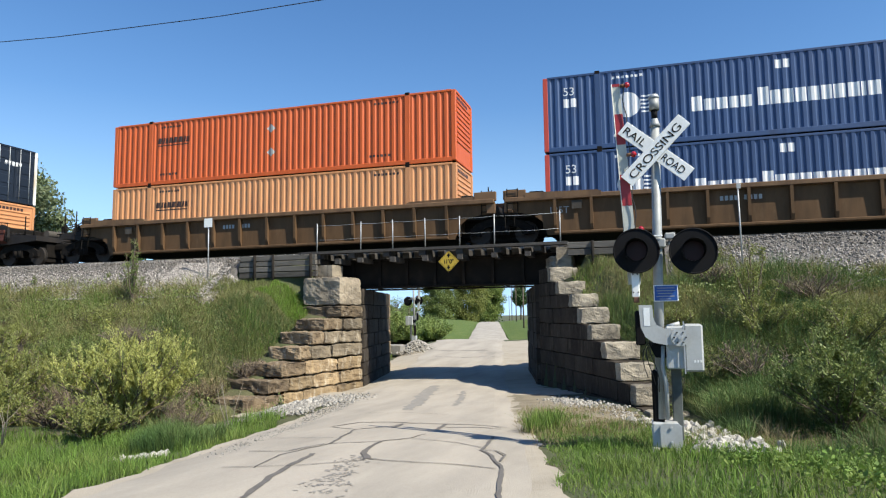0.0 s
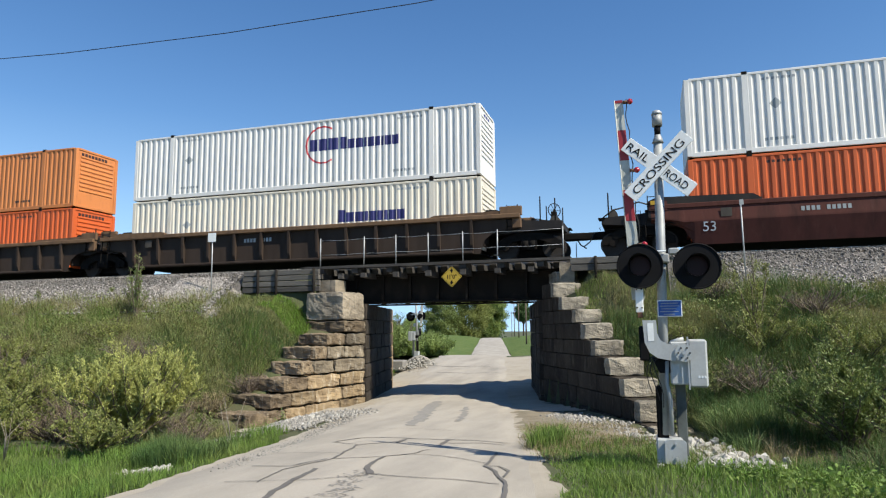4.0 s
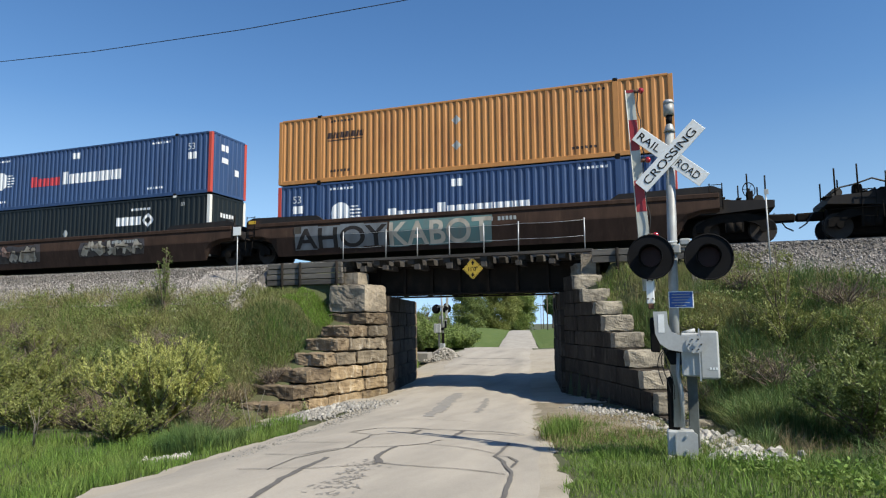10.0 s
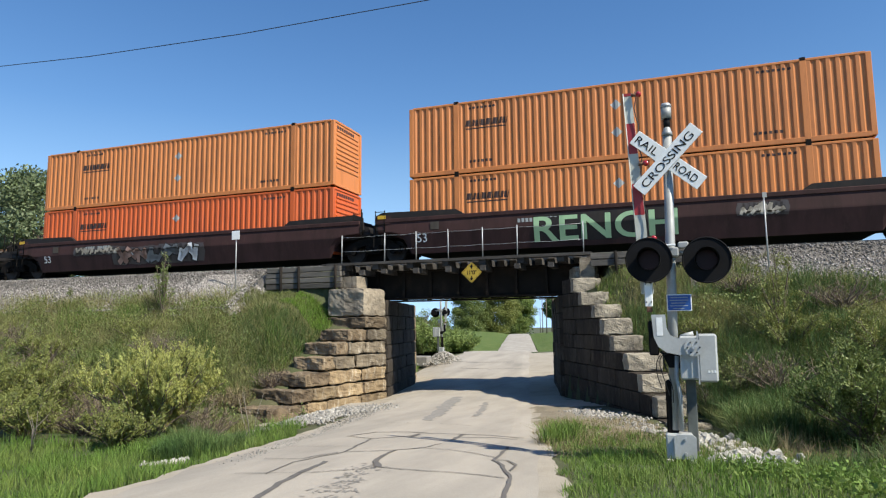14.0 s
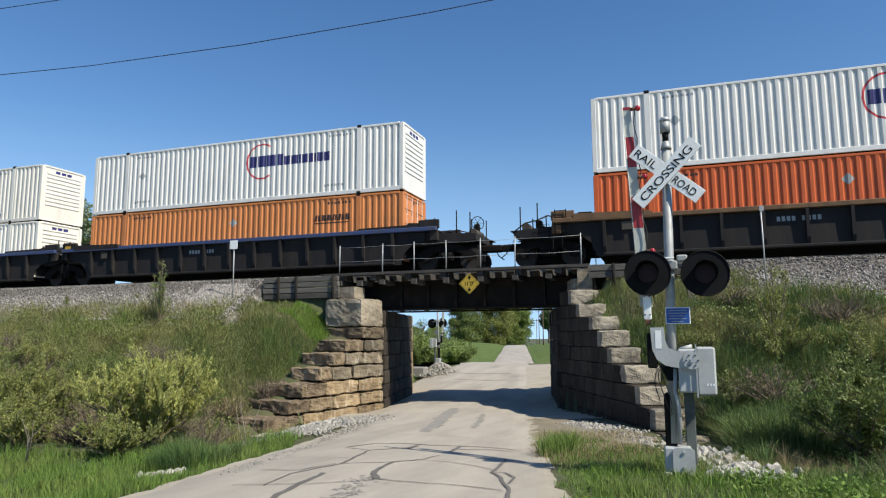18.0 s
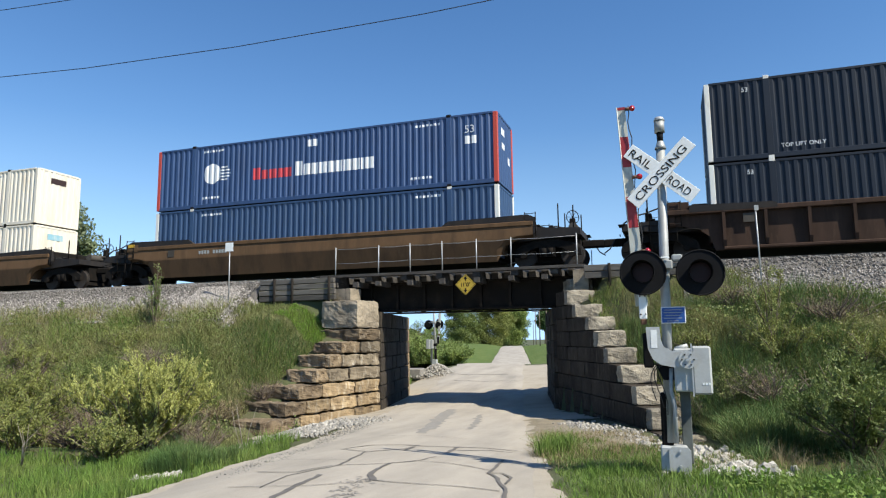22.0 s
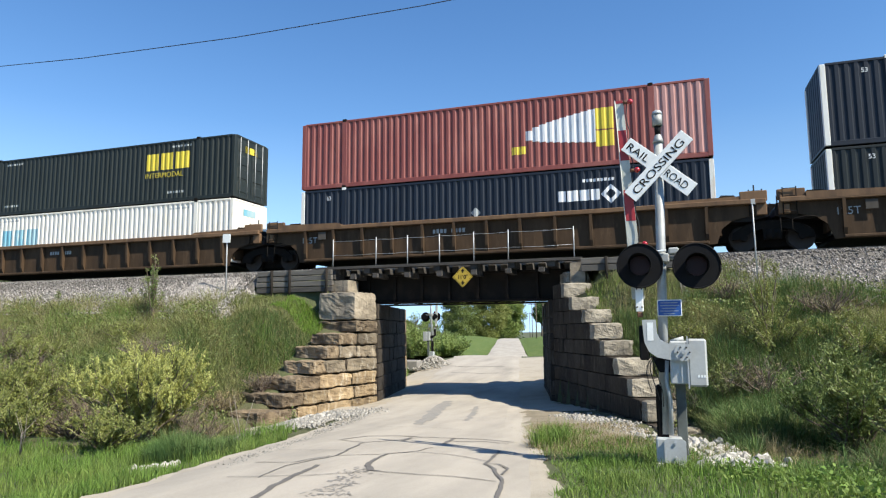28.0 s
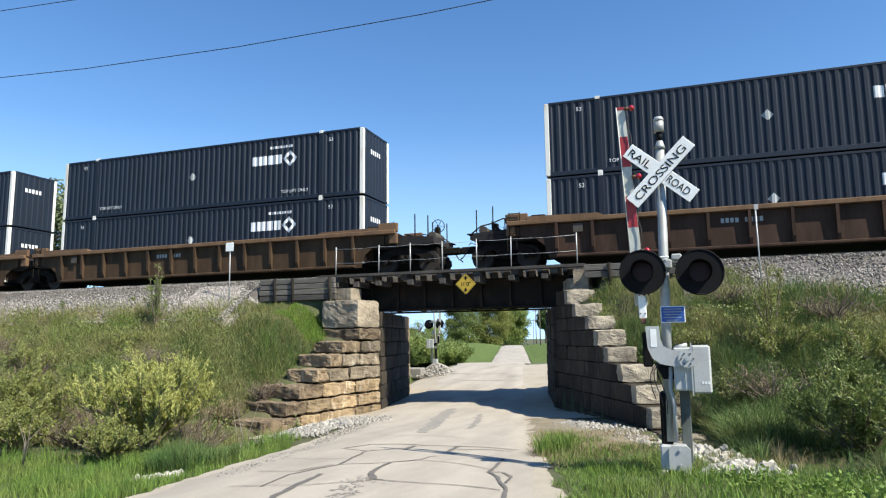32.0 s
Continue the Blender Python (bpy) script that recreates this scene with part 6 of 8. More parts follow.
def spray_word(car, text, x, z, h, ink, width, y=-1.486, back=""):
    me = lettering(text, h, bold=0.02)
    a, b = span(me)
    me.transform(Matrix.Translation((-a, 0, 0)))
    me.transform(Matrix.Diagonal((width / (b - a), 1, 1, 1)))
    if back:
        bm = bmesh.new()
        n = len(text)
        for i in range(n):
            u = width / n
            za, zb = z - 0.06 + 0.05 * (i % 2), min(1.42, z + h + 0.03 + 0.05 * ((i + 1) % 2))
            bm.faces.new([bm.verts.new((px, 0, pz)) for px, pz in ((x + u * i - 0.03, za), (x + u * (i + 1) - 0.02, za), (x + u * (i + 1) + 0.02, zb), (x + u * i + 0.02, zb))])
        lay_on(bm, 0, 0.016)
        part("graffiti_fill", bm, M[back], car)
    bm = bmesh.new()
    bm.from_mesh(me)
    for f in [f for f in bm.faces if f.normal.y > -0.5]:
        bm.faces.remove(f)
    lay_on(bm, z, 0.02)
    bm.to_mesh(me)
    bm.free()
    put("graffiti_word", me, M[ink], car, "sprayed graffiti word", pose(x, 0, z))


# ---------------------------------------------------------------- the train, from its front on
STARTS = (-3.59, -23.13, -46.67, -66.13, -85.58, -109.14, -128.69, -148.25, -171.87, -191.42, -211.0, -234.68, -254.36, -274.07, -297.78, -317.38, -336.95, -360.6, -380.18,
          -399.76, -423.4, -442.97, -462.53, -486.13, -509.74, -533.37, -552.92, -572.46, -596.04, -619.64, -639.2, -658.74, -682.3, -701.83, -721.39, -745.05, -764.72)
COUPLED = {1, 4, 7, 10, 13, 16, 19, 22, 23, 24, 27, 28, 31, 34, 36}
KINDS = {}
for ks, v in (((0, 1), ("rib", "goldbrown", "tanrail")), ((2, 3, 4), ("smooth", "redbrown", "redbrown")), ((5, 6, 7), ("rib", "darkbrown", "tanrail")), ((8, 9, 10), ("smooth", "goldbrown", "goldbrown")),
              ((11, 12, 13), ("smooth", "brown", "brown")), ((14, 15, 16), ("smooth", "maroonbrown", "maroonbrown")), ((17, 18, 19), ("rib", "carblack", "tanrail")),
              ((20, 21, 22), ("rib", "carblack", "bluerail")), ((23,), ("rib", "brown", "brown")), ((24, 25, 26, 27, 28), ("smooth", "goldbrown", "goldbrown")), ((32, 33, 34), ("rib", "brown", "tanrail")), ((29, 30, 31, 35, 36), ("rib", "umber", "tanrail"))):
    for k in ks:
        KINDS[k] = v

LOADS = {
    0: ("blueglobe", "blueglobe"), 1: ("redorange2", "tan"), 2: ("diamond_dark_left", "tan1"), 3: (None, "green"), 4: ("ring", "redorange_r"), 5: ("ring", "logistics"), 6: ("orange", "redorange"),
    7: ("orange2", "tan"), 8: ("ring_wide", "ring_left"), 9: ("red", "ring_cream"), 10: ("arrow", "ring_left"), 11: ("gold2", "blueglobe"), 12: ("blueglobe_red", "black"), 13: ("orange_r", "ring"),
    14: ("orange2", "orange1"), 15: ("orange2", "orange1"), 16: ("orange2", "redorange"), 17: ("redorange_door", "tan"), 18: ("redorange2", "tan1"), 19: ("ring", "redorange_r"),
    20: ("ring", "orange_door"), 21: ("ring_warm", "ring_warm"), 22: ("ring_warm", "ring_warm"), 23: ("diamond_dark", "diamond_dark"), 24: ("blueglobe_red", "plainblue"), 25: ("rail_cream", "rail_faded"), 26: ("blueglobe53", "blueglobe53"),
    27: ("dirty", "black"), 28: ("black", "black"), 29: ("diamond_dark", "black"), 30: ("maroon", "diamond_dark"), 31: ("rail_green", "rail_white"), 32: ("black", "diamond_dark_left"), 33: ("black", "diamond_dark"),
    34: ("diamond_dark", "diamond_dark"), 35: ("diamond_dark", "diamond_dark"), 36: ("diamond_dark", "diamond_dark")}
MAKERS = dict(
    blueglobe=lambda: c_blueglobe("inkwhite", "left"), blueglobe53=lambda: c_blueglobe("inkwhite", "right"), blueglobe_red=lambda: c_blueglobe("inkred", "right"),
    redorange=lambda: c_orange("redorange"), redorange2=lambda: c_orange("redorange", 2.36, "louver", 2), redorange_r=lambda: c_orange("redorange", 12.08, "door"), redorange_door=lambda: c_orange("redorange", 12.08, "door"),
    gold2=lambda: c_orange("goldpaint", 2.36, "louver", 2), tan=lambda: c_orange("tan", 2.36, "louver", 0), tan1=lambda: c_orange("tan"), orange=lambda: c_orange("orange", 2.36, "louver", 0), orange1=lambda: c_orange("orange"),
    orange2=lambda: c_orange("orange", 2.36, "louver", 2), orange_r=lambda: c_orange("orange", 12.08, "door", 2), orange_door=lambda: c_orange("orange", 12.08, "door"), red=lambda: c_orange("redpaint", 2.36, "louver", 2),
    ring=lambda: c_white(), ring_warm=lambda: c_white("warmwhite"), ring_wide=lambda: c_white("whitepaint", 8.88, 13.24, 1.5, 0.55), ring_left=lambda: c_white("whitepaint", 3.0, 7.2, 1.45, 0.5), ring_cream=lambda: c_white("warmwhite", 8.83, 12.9, 1.45, 0.5),
    logistics=lambda: c_white("cream", 10.17, 13.05, 1.4, 0.5, "louver", False, False), arrow=c_arrow, diamond_dark=lambda: c_diamond("navy"), diamond_dark_left=lambda: c_diamond("navy", 3.15, "door"), black=lambda: c_diamond("nearblack"),
    green=c_green_single, plainblue=c_plainblue, rail_cream=lambda: c_rail("cream", "inkblack", 2.5), rail_faded=lambda: c_rail("cream", "inkcyan", 2.5, 1.35), rail_green=lambda: c_rail("darkgreen", "inkyellow", 11.3),
    rail_white=lambda: c_rail("warmwhite", "inkcyan", 2.5, 1.35), dirty=c_dirty, maroon=c_maroon)

FLOOR = 0.36
TRAIN = []
made_cars, made_loads = {}, {}
for k, x in enumerate(STARTS):
    end_l = "C" if k in COUPLED else "A"
    end_r = "C" if k == 0 or k - 1 in COUPLED else "A"
    key = (*KINDS[k], end_l, end_r)
    at = pose(x, 0, RAIL)
    if key in made_cars:
        car = copy_thing(made_cars[key], at)
    else:
        car = made_cars[key] = well_car(*key)
        car.matrix_basis = at
    TRAIN.append((car, x, RAIL))
    upper, lower = LOADS[k]
    for load, z in ((lower, RAIL + FLOOR), (upper, RAIL + FLOOR + HIGH)):
        if not load:
            continue
        at = pose(x, 0, z)
        if load in made_loads:
            c = copy_thing(made_loads[load], at)
        else:
            c = made_loads[load] = MAKERS[load]()
            c.matrix_basis = at
        TRAIN.append((c, x, z))
CARS = [c for c, _, _ in TRAIN if c.name.startswith("well_car")]


# marks and graffiti on single cars
for k, x in ((2, 8.6), (3, 2.3), (4, 3.4), (8, 8.2), (9, 7.2), (10, 3.0), (11, 9.0), (12, 10.8), (13, 3.2), (14, 3.2), (15, 4.4), (16, 3.0), (24, 2.6), (25, 7.6), (27, 3.4), (28, 2.0)):
    car_bars(CARS[k], x, 1.18, 10, 0.15, "inkgrey", 0.15, -1.494)
for k in (2, 3, 4, 14, 15, 16):
    me = lettering("53", 0.34)
    me.transform(Matrix.Translation((0, 0, 0.66)))
    for v in me.vertices:
        v.co.y += side_y(v.co.z) - 0.006
    put("stencil", me, M["inkwhite"], CARS[k], "", pose(0.35 if k != 3 else 0.5, 0, 0))
for k in (0, 29, 30, 33):
    me = lettering("125T", 0.26)
    put("stencil", me, M["inkgrey"], CARS[k], "", pose(0.1, -1.396, 1.0))
for k in range(37):
    if KINDS[k][0] == "rib":
        car_bars(CARS[k], 5.9, 1.12, 9, 0.16, "inkgrey", 0.15, -1.3955)
spray_word(CARS[2], "MEMES", 2.3, 0.55, 0.8, "spray_beige", 5.6, -1.49, "carblack")
spray(CARS[2], 3, 1.4, 8.2, 0.45, 1.0, ("spray_grey", "spray_pale"))
spray_word(CARS[4], "GRAVE148", 8.0, 0.62, 0.72, "carblack", 4.4, -1.49, "inkgrey")
spray(CARS[4], 4, 7.0, 13.6, 0.5, 0.9, ("spray_grey",))
spray_word(CARS[11], "AHOY", 1.0, 0.5, 0.85, "carblack", 4.2, -1.49, "spray_grey")
spray_word(CARS[11], "KABOT", 5.3, 0.45, 0.95, "spray_pale", 4.2, -1.49, "spray_teal")
spray(CARS[12], 6, 0.6, 6.0, 0.6, 1.35, ("spray_grey", "spray_pink", "spray_pale"))
spray(CARS[12], 7, 9.0, 12.5, 0.7, 1.35, ("spray_pale",))
spray(CARS[13], 8, 0.6, 2.9, 0.6, 1.2, ("spray_teal", "spray_grey"))
spray(CARS[13], 9, 10.6, 14.0, 0.5, 1.35, ("spray_grey", "spray_teal"))
spray_word(CARS[15], "RENCH", 5.0, 0.46, 0.92, "spray_green", 5.0, -1.49, "carblack")
spray(CARS[15], 11, 12.0, 13.3, 0.95, 1.35, ("spray_pale",))
spray(CARS[16], 12, 2.4, 5.0, 0.95, 1.3, ("spray_pale",))
spray(CARS[16], 13, 4.9, 9.6, 0.45, 1.2, ("spray_pink", "spray_grey", "inkwhite"))
spray(CARS[25], 14, 0.4, 9.4, 0.45, 1.3, ("spray_pale", "spray_pink", "spray_pale", "spray_grey"))
spray(CARS[26], 15, 0.6, 12.5, 0.45, 1.3, ("spray_pale", "spray_teal", "spray_pink", "spray_pale", "spray_pink"))
spray(CARS[27], 16, 2.4, 8.0, 0.55, 1.3, ("spray_grey", "spray_pale"))
spray(CARS[27], 17, 9.0, 12.6, 0.6, 1.3, ("spray_grey",))
for k in (8, 9, 10):
    for x in (1.6, 4.9, 8.0, 11.2, 14.4):
        part("reflector", boxed(x, x + 0.4, -1.4925, -1.4905, 1.545, 1.62), M["yellowpaint"], CARS[k])
for k in (20, 21, 22):
    for x in (0.9, 4.2, 8.0, 12.4):
        part("reflector", boxed(x, x + 0.4, -1.4925, -1.4905, 1.545, 1.62), M["yellowpaint" if x > 4 else "spray_grey"], CARS[k])


def forward(t):
    """Metres that the train has run at t seconds."""
    return 345.855 * (t / 16) + 6.384 * (t / 16) ** 2


def motions():
    times = [0, 1, 2, 4, 6, 8, 10, 12, 14, 16, 18, 20, 22, 24, 26, 28, 30, 31, 32]
    for ob, x, z in TRAIN:
        walk(ob, [(t, pose(x + forward(t), 0, z)) for t in times])

# ---------------------------------------------------------------- plants
nrng = np.random.default_rng(11)
GX, GY = np.array(steps(-38, 14, 0.4)), np.array(steps(-31, 13, 0.4))
GZ = np.array([[ground_z(x, y) for x in GX] for y in GY])


def turf(x, y):
    """Height of the turf for arrays of places."""
    fx, fy = np.clip((x - GX[0]) / 0.4, 0, len(GX) - 1.001), np.clip((y - GY[0]) / 0.4, 0, len(GY) - 1.001)
    i, j = fx.astype(int), fy.astype(int)
    a, b = fx - i, fy - j
    return (GZ[j, i] * (1 - a) + GZ[j, i + 1] * a) * (1 - b) + (GZ[j + 1, i] * (1 - a) + GZ[j + 1, i + 1] * a) * b


def fast_mesh(name, verts, sizes, loops):
    me = bpy.data.meshes.new(name)
    me.vertices.add(len(verts))
    me.vertices.foreach_set("co", verts.astype(np.float32).ravel())
    me.loops.add(len(loops))
    me.loops.foreach_set("vertex_index", loops.astype(np.int32))
    starts = np.concatenate([[0], np.cumsum(sizes)[:-1]])
    me.polygons.add(len(sizes))
    me.polygons.foreach_set("loop_start", starts.astype(np.int32))
    me.polygons.foreach_set("loop_total", sizes.astype(np.int32))
    me.update(calc_edges=True)
    return me


def waves(x, y, s, k=0.0):
    """Smooth patchy values about 0 to 1."""
    v = np.sin(x * s + 1.3 * np.sin(y * s * 0.7 + k)) + np.sin(y * s * 1.3 + 1.7 * np.sin(x * s * 0.6 + 2 + k)) + 0.6 * np.sin((x + y) * s * 2.1 + k)
    return 0.5 + v / 5.2


def blade_mesh(name, x, y, z, h, w, lean, curl=0.5):
    """Bent tapering blades of grass, two faces each."""
    n = len(x)
    ang = nrng.uniform(0, 2 * np.pi, n)
    tilt = np.abs(nrng.normal(0, lean, n))
    dx, dy = np.cos(ang), np.sin(ang)
    fa = nrng.uniform(0, np.pi, n)
    px, py = np.cos(fa) * w / 2, np.sin(fa) * w / 2
    base = np.stack([x, y, z - 0.03], 1)
    side = np.stack([px, py, 0 * px], 1)
    up = lambda f, b: base + np.stack([dx * h * tilt * b, dy * h * tilt * b, h * f], 1)
    mid, tip = up(0.55, 0.35), up(0.97 - curl * 0.3 * tilt, 1.0)
    v = np.stack([base - side, base + side, mid + side * 0.8, mid - side * 0.8, tip], 1).reshape(-1, 3)
    o = np.arange(n)[:, None] * 5
    loops = (o + np.array([0, 1, 2, 3, 3, 2, 4])).ravel()
    return fast_mesh(name, v, np.tile([4, 3], n), loops)


def off_road(x, y, gap):
    u = x - (-7.74 - 0.219 * y)
    return np.abs(u) - (2.45 + gap)


def clear_of_walls(x, y, d=0.1):
    yl = np.interp(y, (-12, -8.6, -2.3, 4, 10), (-12.0, -11.6, -10.4, -11.8, -14.5)) - 1.45
    yr = np.interp(y, (-12, -9, -2.6, 4, 10), (0.6, -0.4, -3.9, -5.25, -4.2)) + 0.95
    foot = (y > -11.9) & (y <= -9.3) & (x > -2.0 - 0.587 * (y + 7.3)) & (x < 0.9)
    hollow = ((x + 8.15) / 0.75) ** 2 + ((y + 16.25) / 0.45) ** 2 < 1
    return ~((y > -9.3) & (y < 8.3) & (x > yl - d) & (x < yr + d)) & ~foot & ~hollow


def lawn(name, label, mat, n, x0, x1, y0, y1, h0, h1, w, lean, keep):
    x, y = nrng.uniform(x0, x1, n), nrng.uniform(y0, y1, n)
    ok = keep(x, y) & clear_of_walls(x, y)
    x, y = x[ok], y[ok]
    h = nrng.uniform(h0, h1, len(x)) * (0.4 + 1.1 * waves(x, y, 1.9, 2.0))
    ob = put(name, blade_mesh(name, x, y, turf(x, y), h, w * nrng.uniform(0.6, 1.4, len(x)), lean), M[mat])
    return tagged(ob, label, "grass", kind="stuff")


chance = lambda x, p: nrng.random(len(x)) < p
# near verges
lawn("verge_grass", "lush green grass beside the road", "grass", 120000, -24, -4.5, -24.5, -10.8, 0.16, 0.34, 0.011, 0.5,
     lambda x, y: (x < -7.74 - 0.219 * y - 2.55 - 0.5 * waves(x, y, 2.2)) & ((y < -11.7) | (x < -10.4)) & (x > 1.05 * (y + 3)) & chance(x, 0.5 + 0.5 * np.clip((y + 25) / 8, 0, 1)))
lawn("verge_grass", "lush green grass round the crossing mast", "grass", 110000, -3.6, 12, -23.5, -10.2, 0.10, 0.28, 0.010, 0.55,
     lambda x, y: (off_road(x, y, 0.15 + 0.5 * 0.5) > 0.35 * waves(x, y, 2.5)) & (x > -7.74 - 0.219 * y) & ~((np.abs(x - np.interp(y, (-15.6, -12.4, -11), (1.05, 0.3, -0.2))) < 0.42) & (y > -15.6)) & ((y < np.where(x > 1.0, -15.9, -12.9 + 0.35 * x) + 1.4 * (waves(x, y, 1.8, 5) - 0.5)) | ((waves(x, y, 2.1, 1) > 0.75) & (y < -11) & (x < 1.0))) & (x < 0.62 * (y + 29)))
lawn("dry_verge_grass", "thin straw-coloured grass beside the road", "straw", 14000, -5.5, 3, -13.5, -4, 0.04, 0.2, 0.007, 0.8,
     lambda x, y: (off_road(x, y, 0.25) > 0.3 * waves(x, y, 3)) & (x > -7.74 - 0.219 * y) & (waves(x, y, 1.7, 4) > 0.38) & (x < -1.9 - 0.587 * (y + 7.3)))
lawn("bank_foot_grass", "tall dark grass at the embankment's foot", "lushgrass", 42000, 0.9, 9, -16.3, -11.6, 0.2, 0.55, 0.011, 0.8, lambda x, y: (x < 0.62 * (y + 29)) & (x > np.interp(y, (-15.6, -12.4, -11), (1.05, 0.3, -0.2)) + 0.6) & (y > -15.9 + 1.2 * (waves(x, y, 1.8, 5) - 0.5)) & (waves(x, y, 1.6, 3) > 0.32) & (((x - 2.1) / 0.9) ** 2 + ((y + 14.1) / 1.0) ** 2 > 1))
lawn("bank_foot_grass", "dry stalks among the grass at the embankment's foot", "straw", 9000, 1.4, 8, -15.6, -11.6, 0.2, 0.6, 0.006, 0.8, lambda x, y: waves(x, y, 2.3, 1) > 0.5)
lawn("grass_tuft", "tall tuft of grass at the road's edge", "grass", 2400, -2.9, -1.6, -13.4, -11.2, 0.22, 0.45, 0.010, 0.6, lambda x, y: ((x + 2.2) / 0.42) ** 2 + ((y + 12.4) / 0.9) ** 2 < 1 - 0.5 * waves(x, y, 5))
lawn("short_grass", "short yellow-green grass on thin soil", "freshgrass", 14000, -2.3, 0.2, -14.4, -11.2, 0.03, 0.09, 0.008, 0.8, lambda x, y: waves(x, y, 2.2, 7) > 0.35)
lawn("culvert_grass", "dark grass over the culvert mouth", "lushgrass", 5000, -9.2, -7.4, -15.9, -14.5, 0.3, 0.6, 0.010, 0.5, lambda x, y: ((x + 8.3) / 0.9) ** 2 + ((y + 15.2) / 0.65) ** 2 < 1)
# embankment
lawn("slope_grass", "tall mixed grass on the embankment", "tallgrass", 170000, -38, -11.2, -12.4, -4.0, 0.18, 0.62, 0.013, 0.85,
     lambda x, y: chance(x, 0.35 + 0.65 * np.clip((x + 38) / 18, 0, 1)) & chance(x, np.clip(1.1 - (y + 7.5) / 3.2, 0.25, 1)))
lawn("slope_grass", "tall mixed grass on the embankment", "tallgrass", 150000, -3.0, 13, -12.4, -4.75, 0.18, 0.6, 0.013, 0.8, lambda x, y: (x < 0.62 * (y + 29)) & (x > -1.9 - 0.587 * (y + 7.3)) & chance(x, np.clip(1.1 - (y + 8.0) / 3.0, 0.2, 1)))
lawn("slope_grass_fresh", "mixed tall grass by the bridge end", "tallgrass", 16000, -17.5, -11.4, -6.6, -3.9, 0.18, 0.45, 0.013, 0.7, lambda x, y: waves(x, y, 1.2, 0.4) + (x + 17.5) / 12 > 0.75)
lawn("slope_grass_fresh", "fresh bright grass on the embankment", "grass", 30000, -30, -11.6, -10.5, -4.9, 0.3, 0.6, 0.013, 0.45, lambda x, y: waves(x, y, 0.9, 5) > 0.62)
lawn("slope_grass_fresh", "lush dark grass on the embankment", "lushgrass", 80000, -1.5, 9, -12.4, -4.8, 0.35, 0.85, 0.012, 0.6, lambda x, y: (waves(x, y, 0.8, 1) > 0.45) & (x > -1.9 - 0.587 * (y + 7.3)))
lawn("dry_stalks", "dry stalks among the grass", "straw", 60000, -38, 12, -12.2, -4.3, 0.25, 0.7, 0.007, 0.9, lambda x, y: ((x < -11) | (x > -1.9 - 0.587 * (y + 7.3))) & (waves(x, y, 0.8, 3) + np.clip((y + 8) / 8, 0, 0.4) + 0.25 * nrng.random(len(x)) > 0.66))
lawn("slope_grass_fresh", "bright young grass under the timber crib", "freshgrass", 12000, -14.4, -11.6, -4.3, -3.05, 0.12, 0.34, 0.013, 0.6, lambda x, y: (y > -3.5 - 0.5 * waves(x, y, 2.0, 1)) & (x + 14.4 > 1.2 * waves(x, y, 2.3, 3)))
lawn("slope_grass", "mixed grass under the timber crib", "tallgrass", 12000, -16.0, -11.7, -4.6, -3.05, 0.12, 0.32, 0.012, 0.7, lambda x, y: y < -3.05 + 0.8 * np.minimum(0, x + 15.2))
lawn("slope_grass", "tall lush grass beside the wing wall", "lushgrass", 26000, -16.4, -11.4, -8.6, -3.9, 0.2, 0.5, 0.011, 0.75, lambda x, y: (waves(x, y, 1.1, 2.5) + (x + 17) / 9 > 0.75) & (y < -4.0 + 0.55 * np.minimum(0, x + 13.6)))
lawn("slope_grass_fresh", "bright young grass behind the wing wall", "freshgrass", 9000, -3.2, 2.0, -6.2, -3.05, 0.12, 0.28, 0.012, 0.5, lambda x, y: (waves(x, y, 1.6, 2) > 0.45) & (x > -1.9 - 0.587 * (y + 7.3)))
lawn("slope_grass", "mixed grass behind the wing wall", "tallgrass", 20000, -3.2, 3.0, -5.4, -3.05, 0.15, 0.36, 0.012, 0.5, lambda x, y: x > -2.1 - 0.587 * (y + 7.3))
lawn("dry_stalks", "thin dry stalks behind the wing wall", "straw", 3500, -3.0, 2.0, -6.4, -3.1, 0.2, 0.45, 0.007, 0.6, lambda x, y: x > -2.1 - 0.587 * (y + 7.3))
lawn("dry_verge_grass", "thin straw-coloured grass on the dirt", "straw", 42000, -5.0, 2.5, -14.8, -6.0, 0.05, 0.22, 0.007, 0.9, lambda x, y: (off_road(x, y, 0.0) > 0.5 * waves(x, y, 3) - 0.25) & (x > -7.74 - 0.219 * y) & (x < -2.0 - 0.587 * (y + 7.3)))
lawn("verge_grass", "tufts of green grass on the dirt", "grass", 26000, -4.6, 2.5, -15.5, -8.5, 0.06, 0.22, 0.009, 0.6, lambda x, y: (off_road(x, y, 0.25) > 0.3 * waves(x, y, 3)) & (x > -7.74 - 0.219 * y) & (waves(x, y, 2.6, 3) > 0.62 - 0.2 * np.clip(-10.5 - y, 0, 3)))
lawn("verge_grass", "low grass along the road's edge", "grass", 46000, -5, 0, -22, -13.5, 0.04, 0.16, 0.009, 0.7, lambda x, y: (off_road(x, y, 0.0) > 0.4 * waves(x, y, 3.1, 2)) & (off_road(x, y, 0.0) < 1.1) & (x > -7.74 - 0.219 * y))
lawn("dry_slope_grass", "pale dry grass at the top of the embankment", "drygrass", 70000, -38, -14.6, -9.4, -4.4, 0.15, 0.5, 0.010, 0.7, lambda x, y: waves(x, y, 1.4, 9) > 0.3 + 0.06 * np.clip(-6 - y, 0, 4))
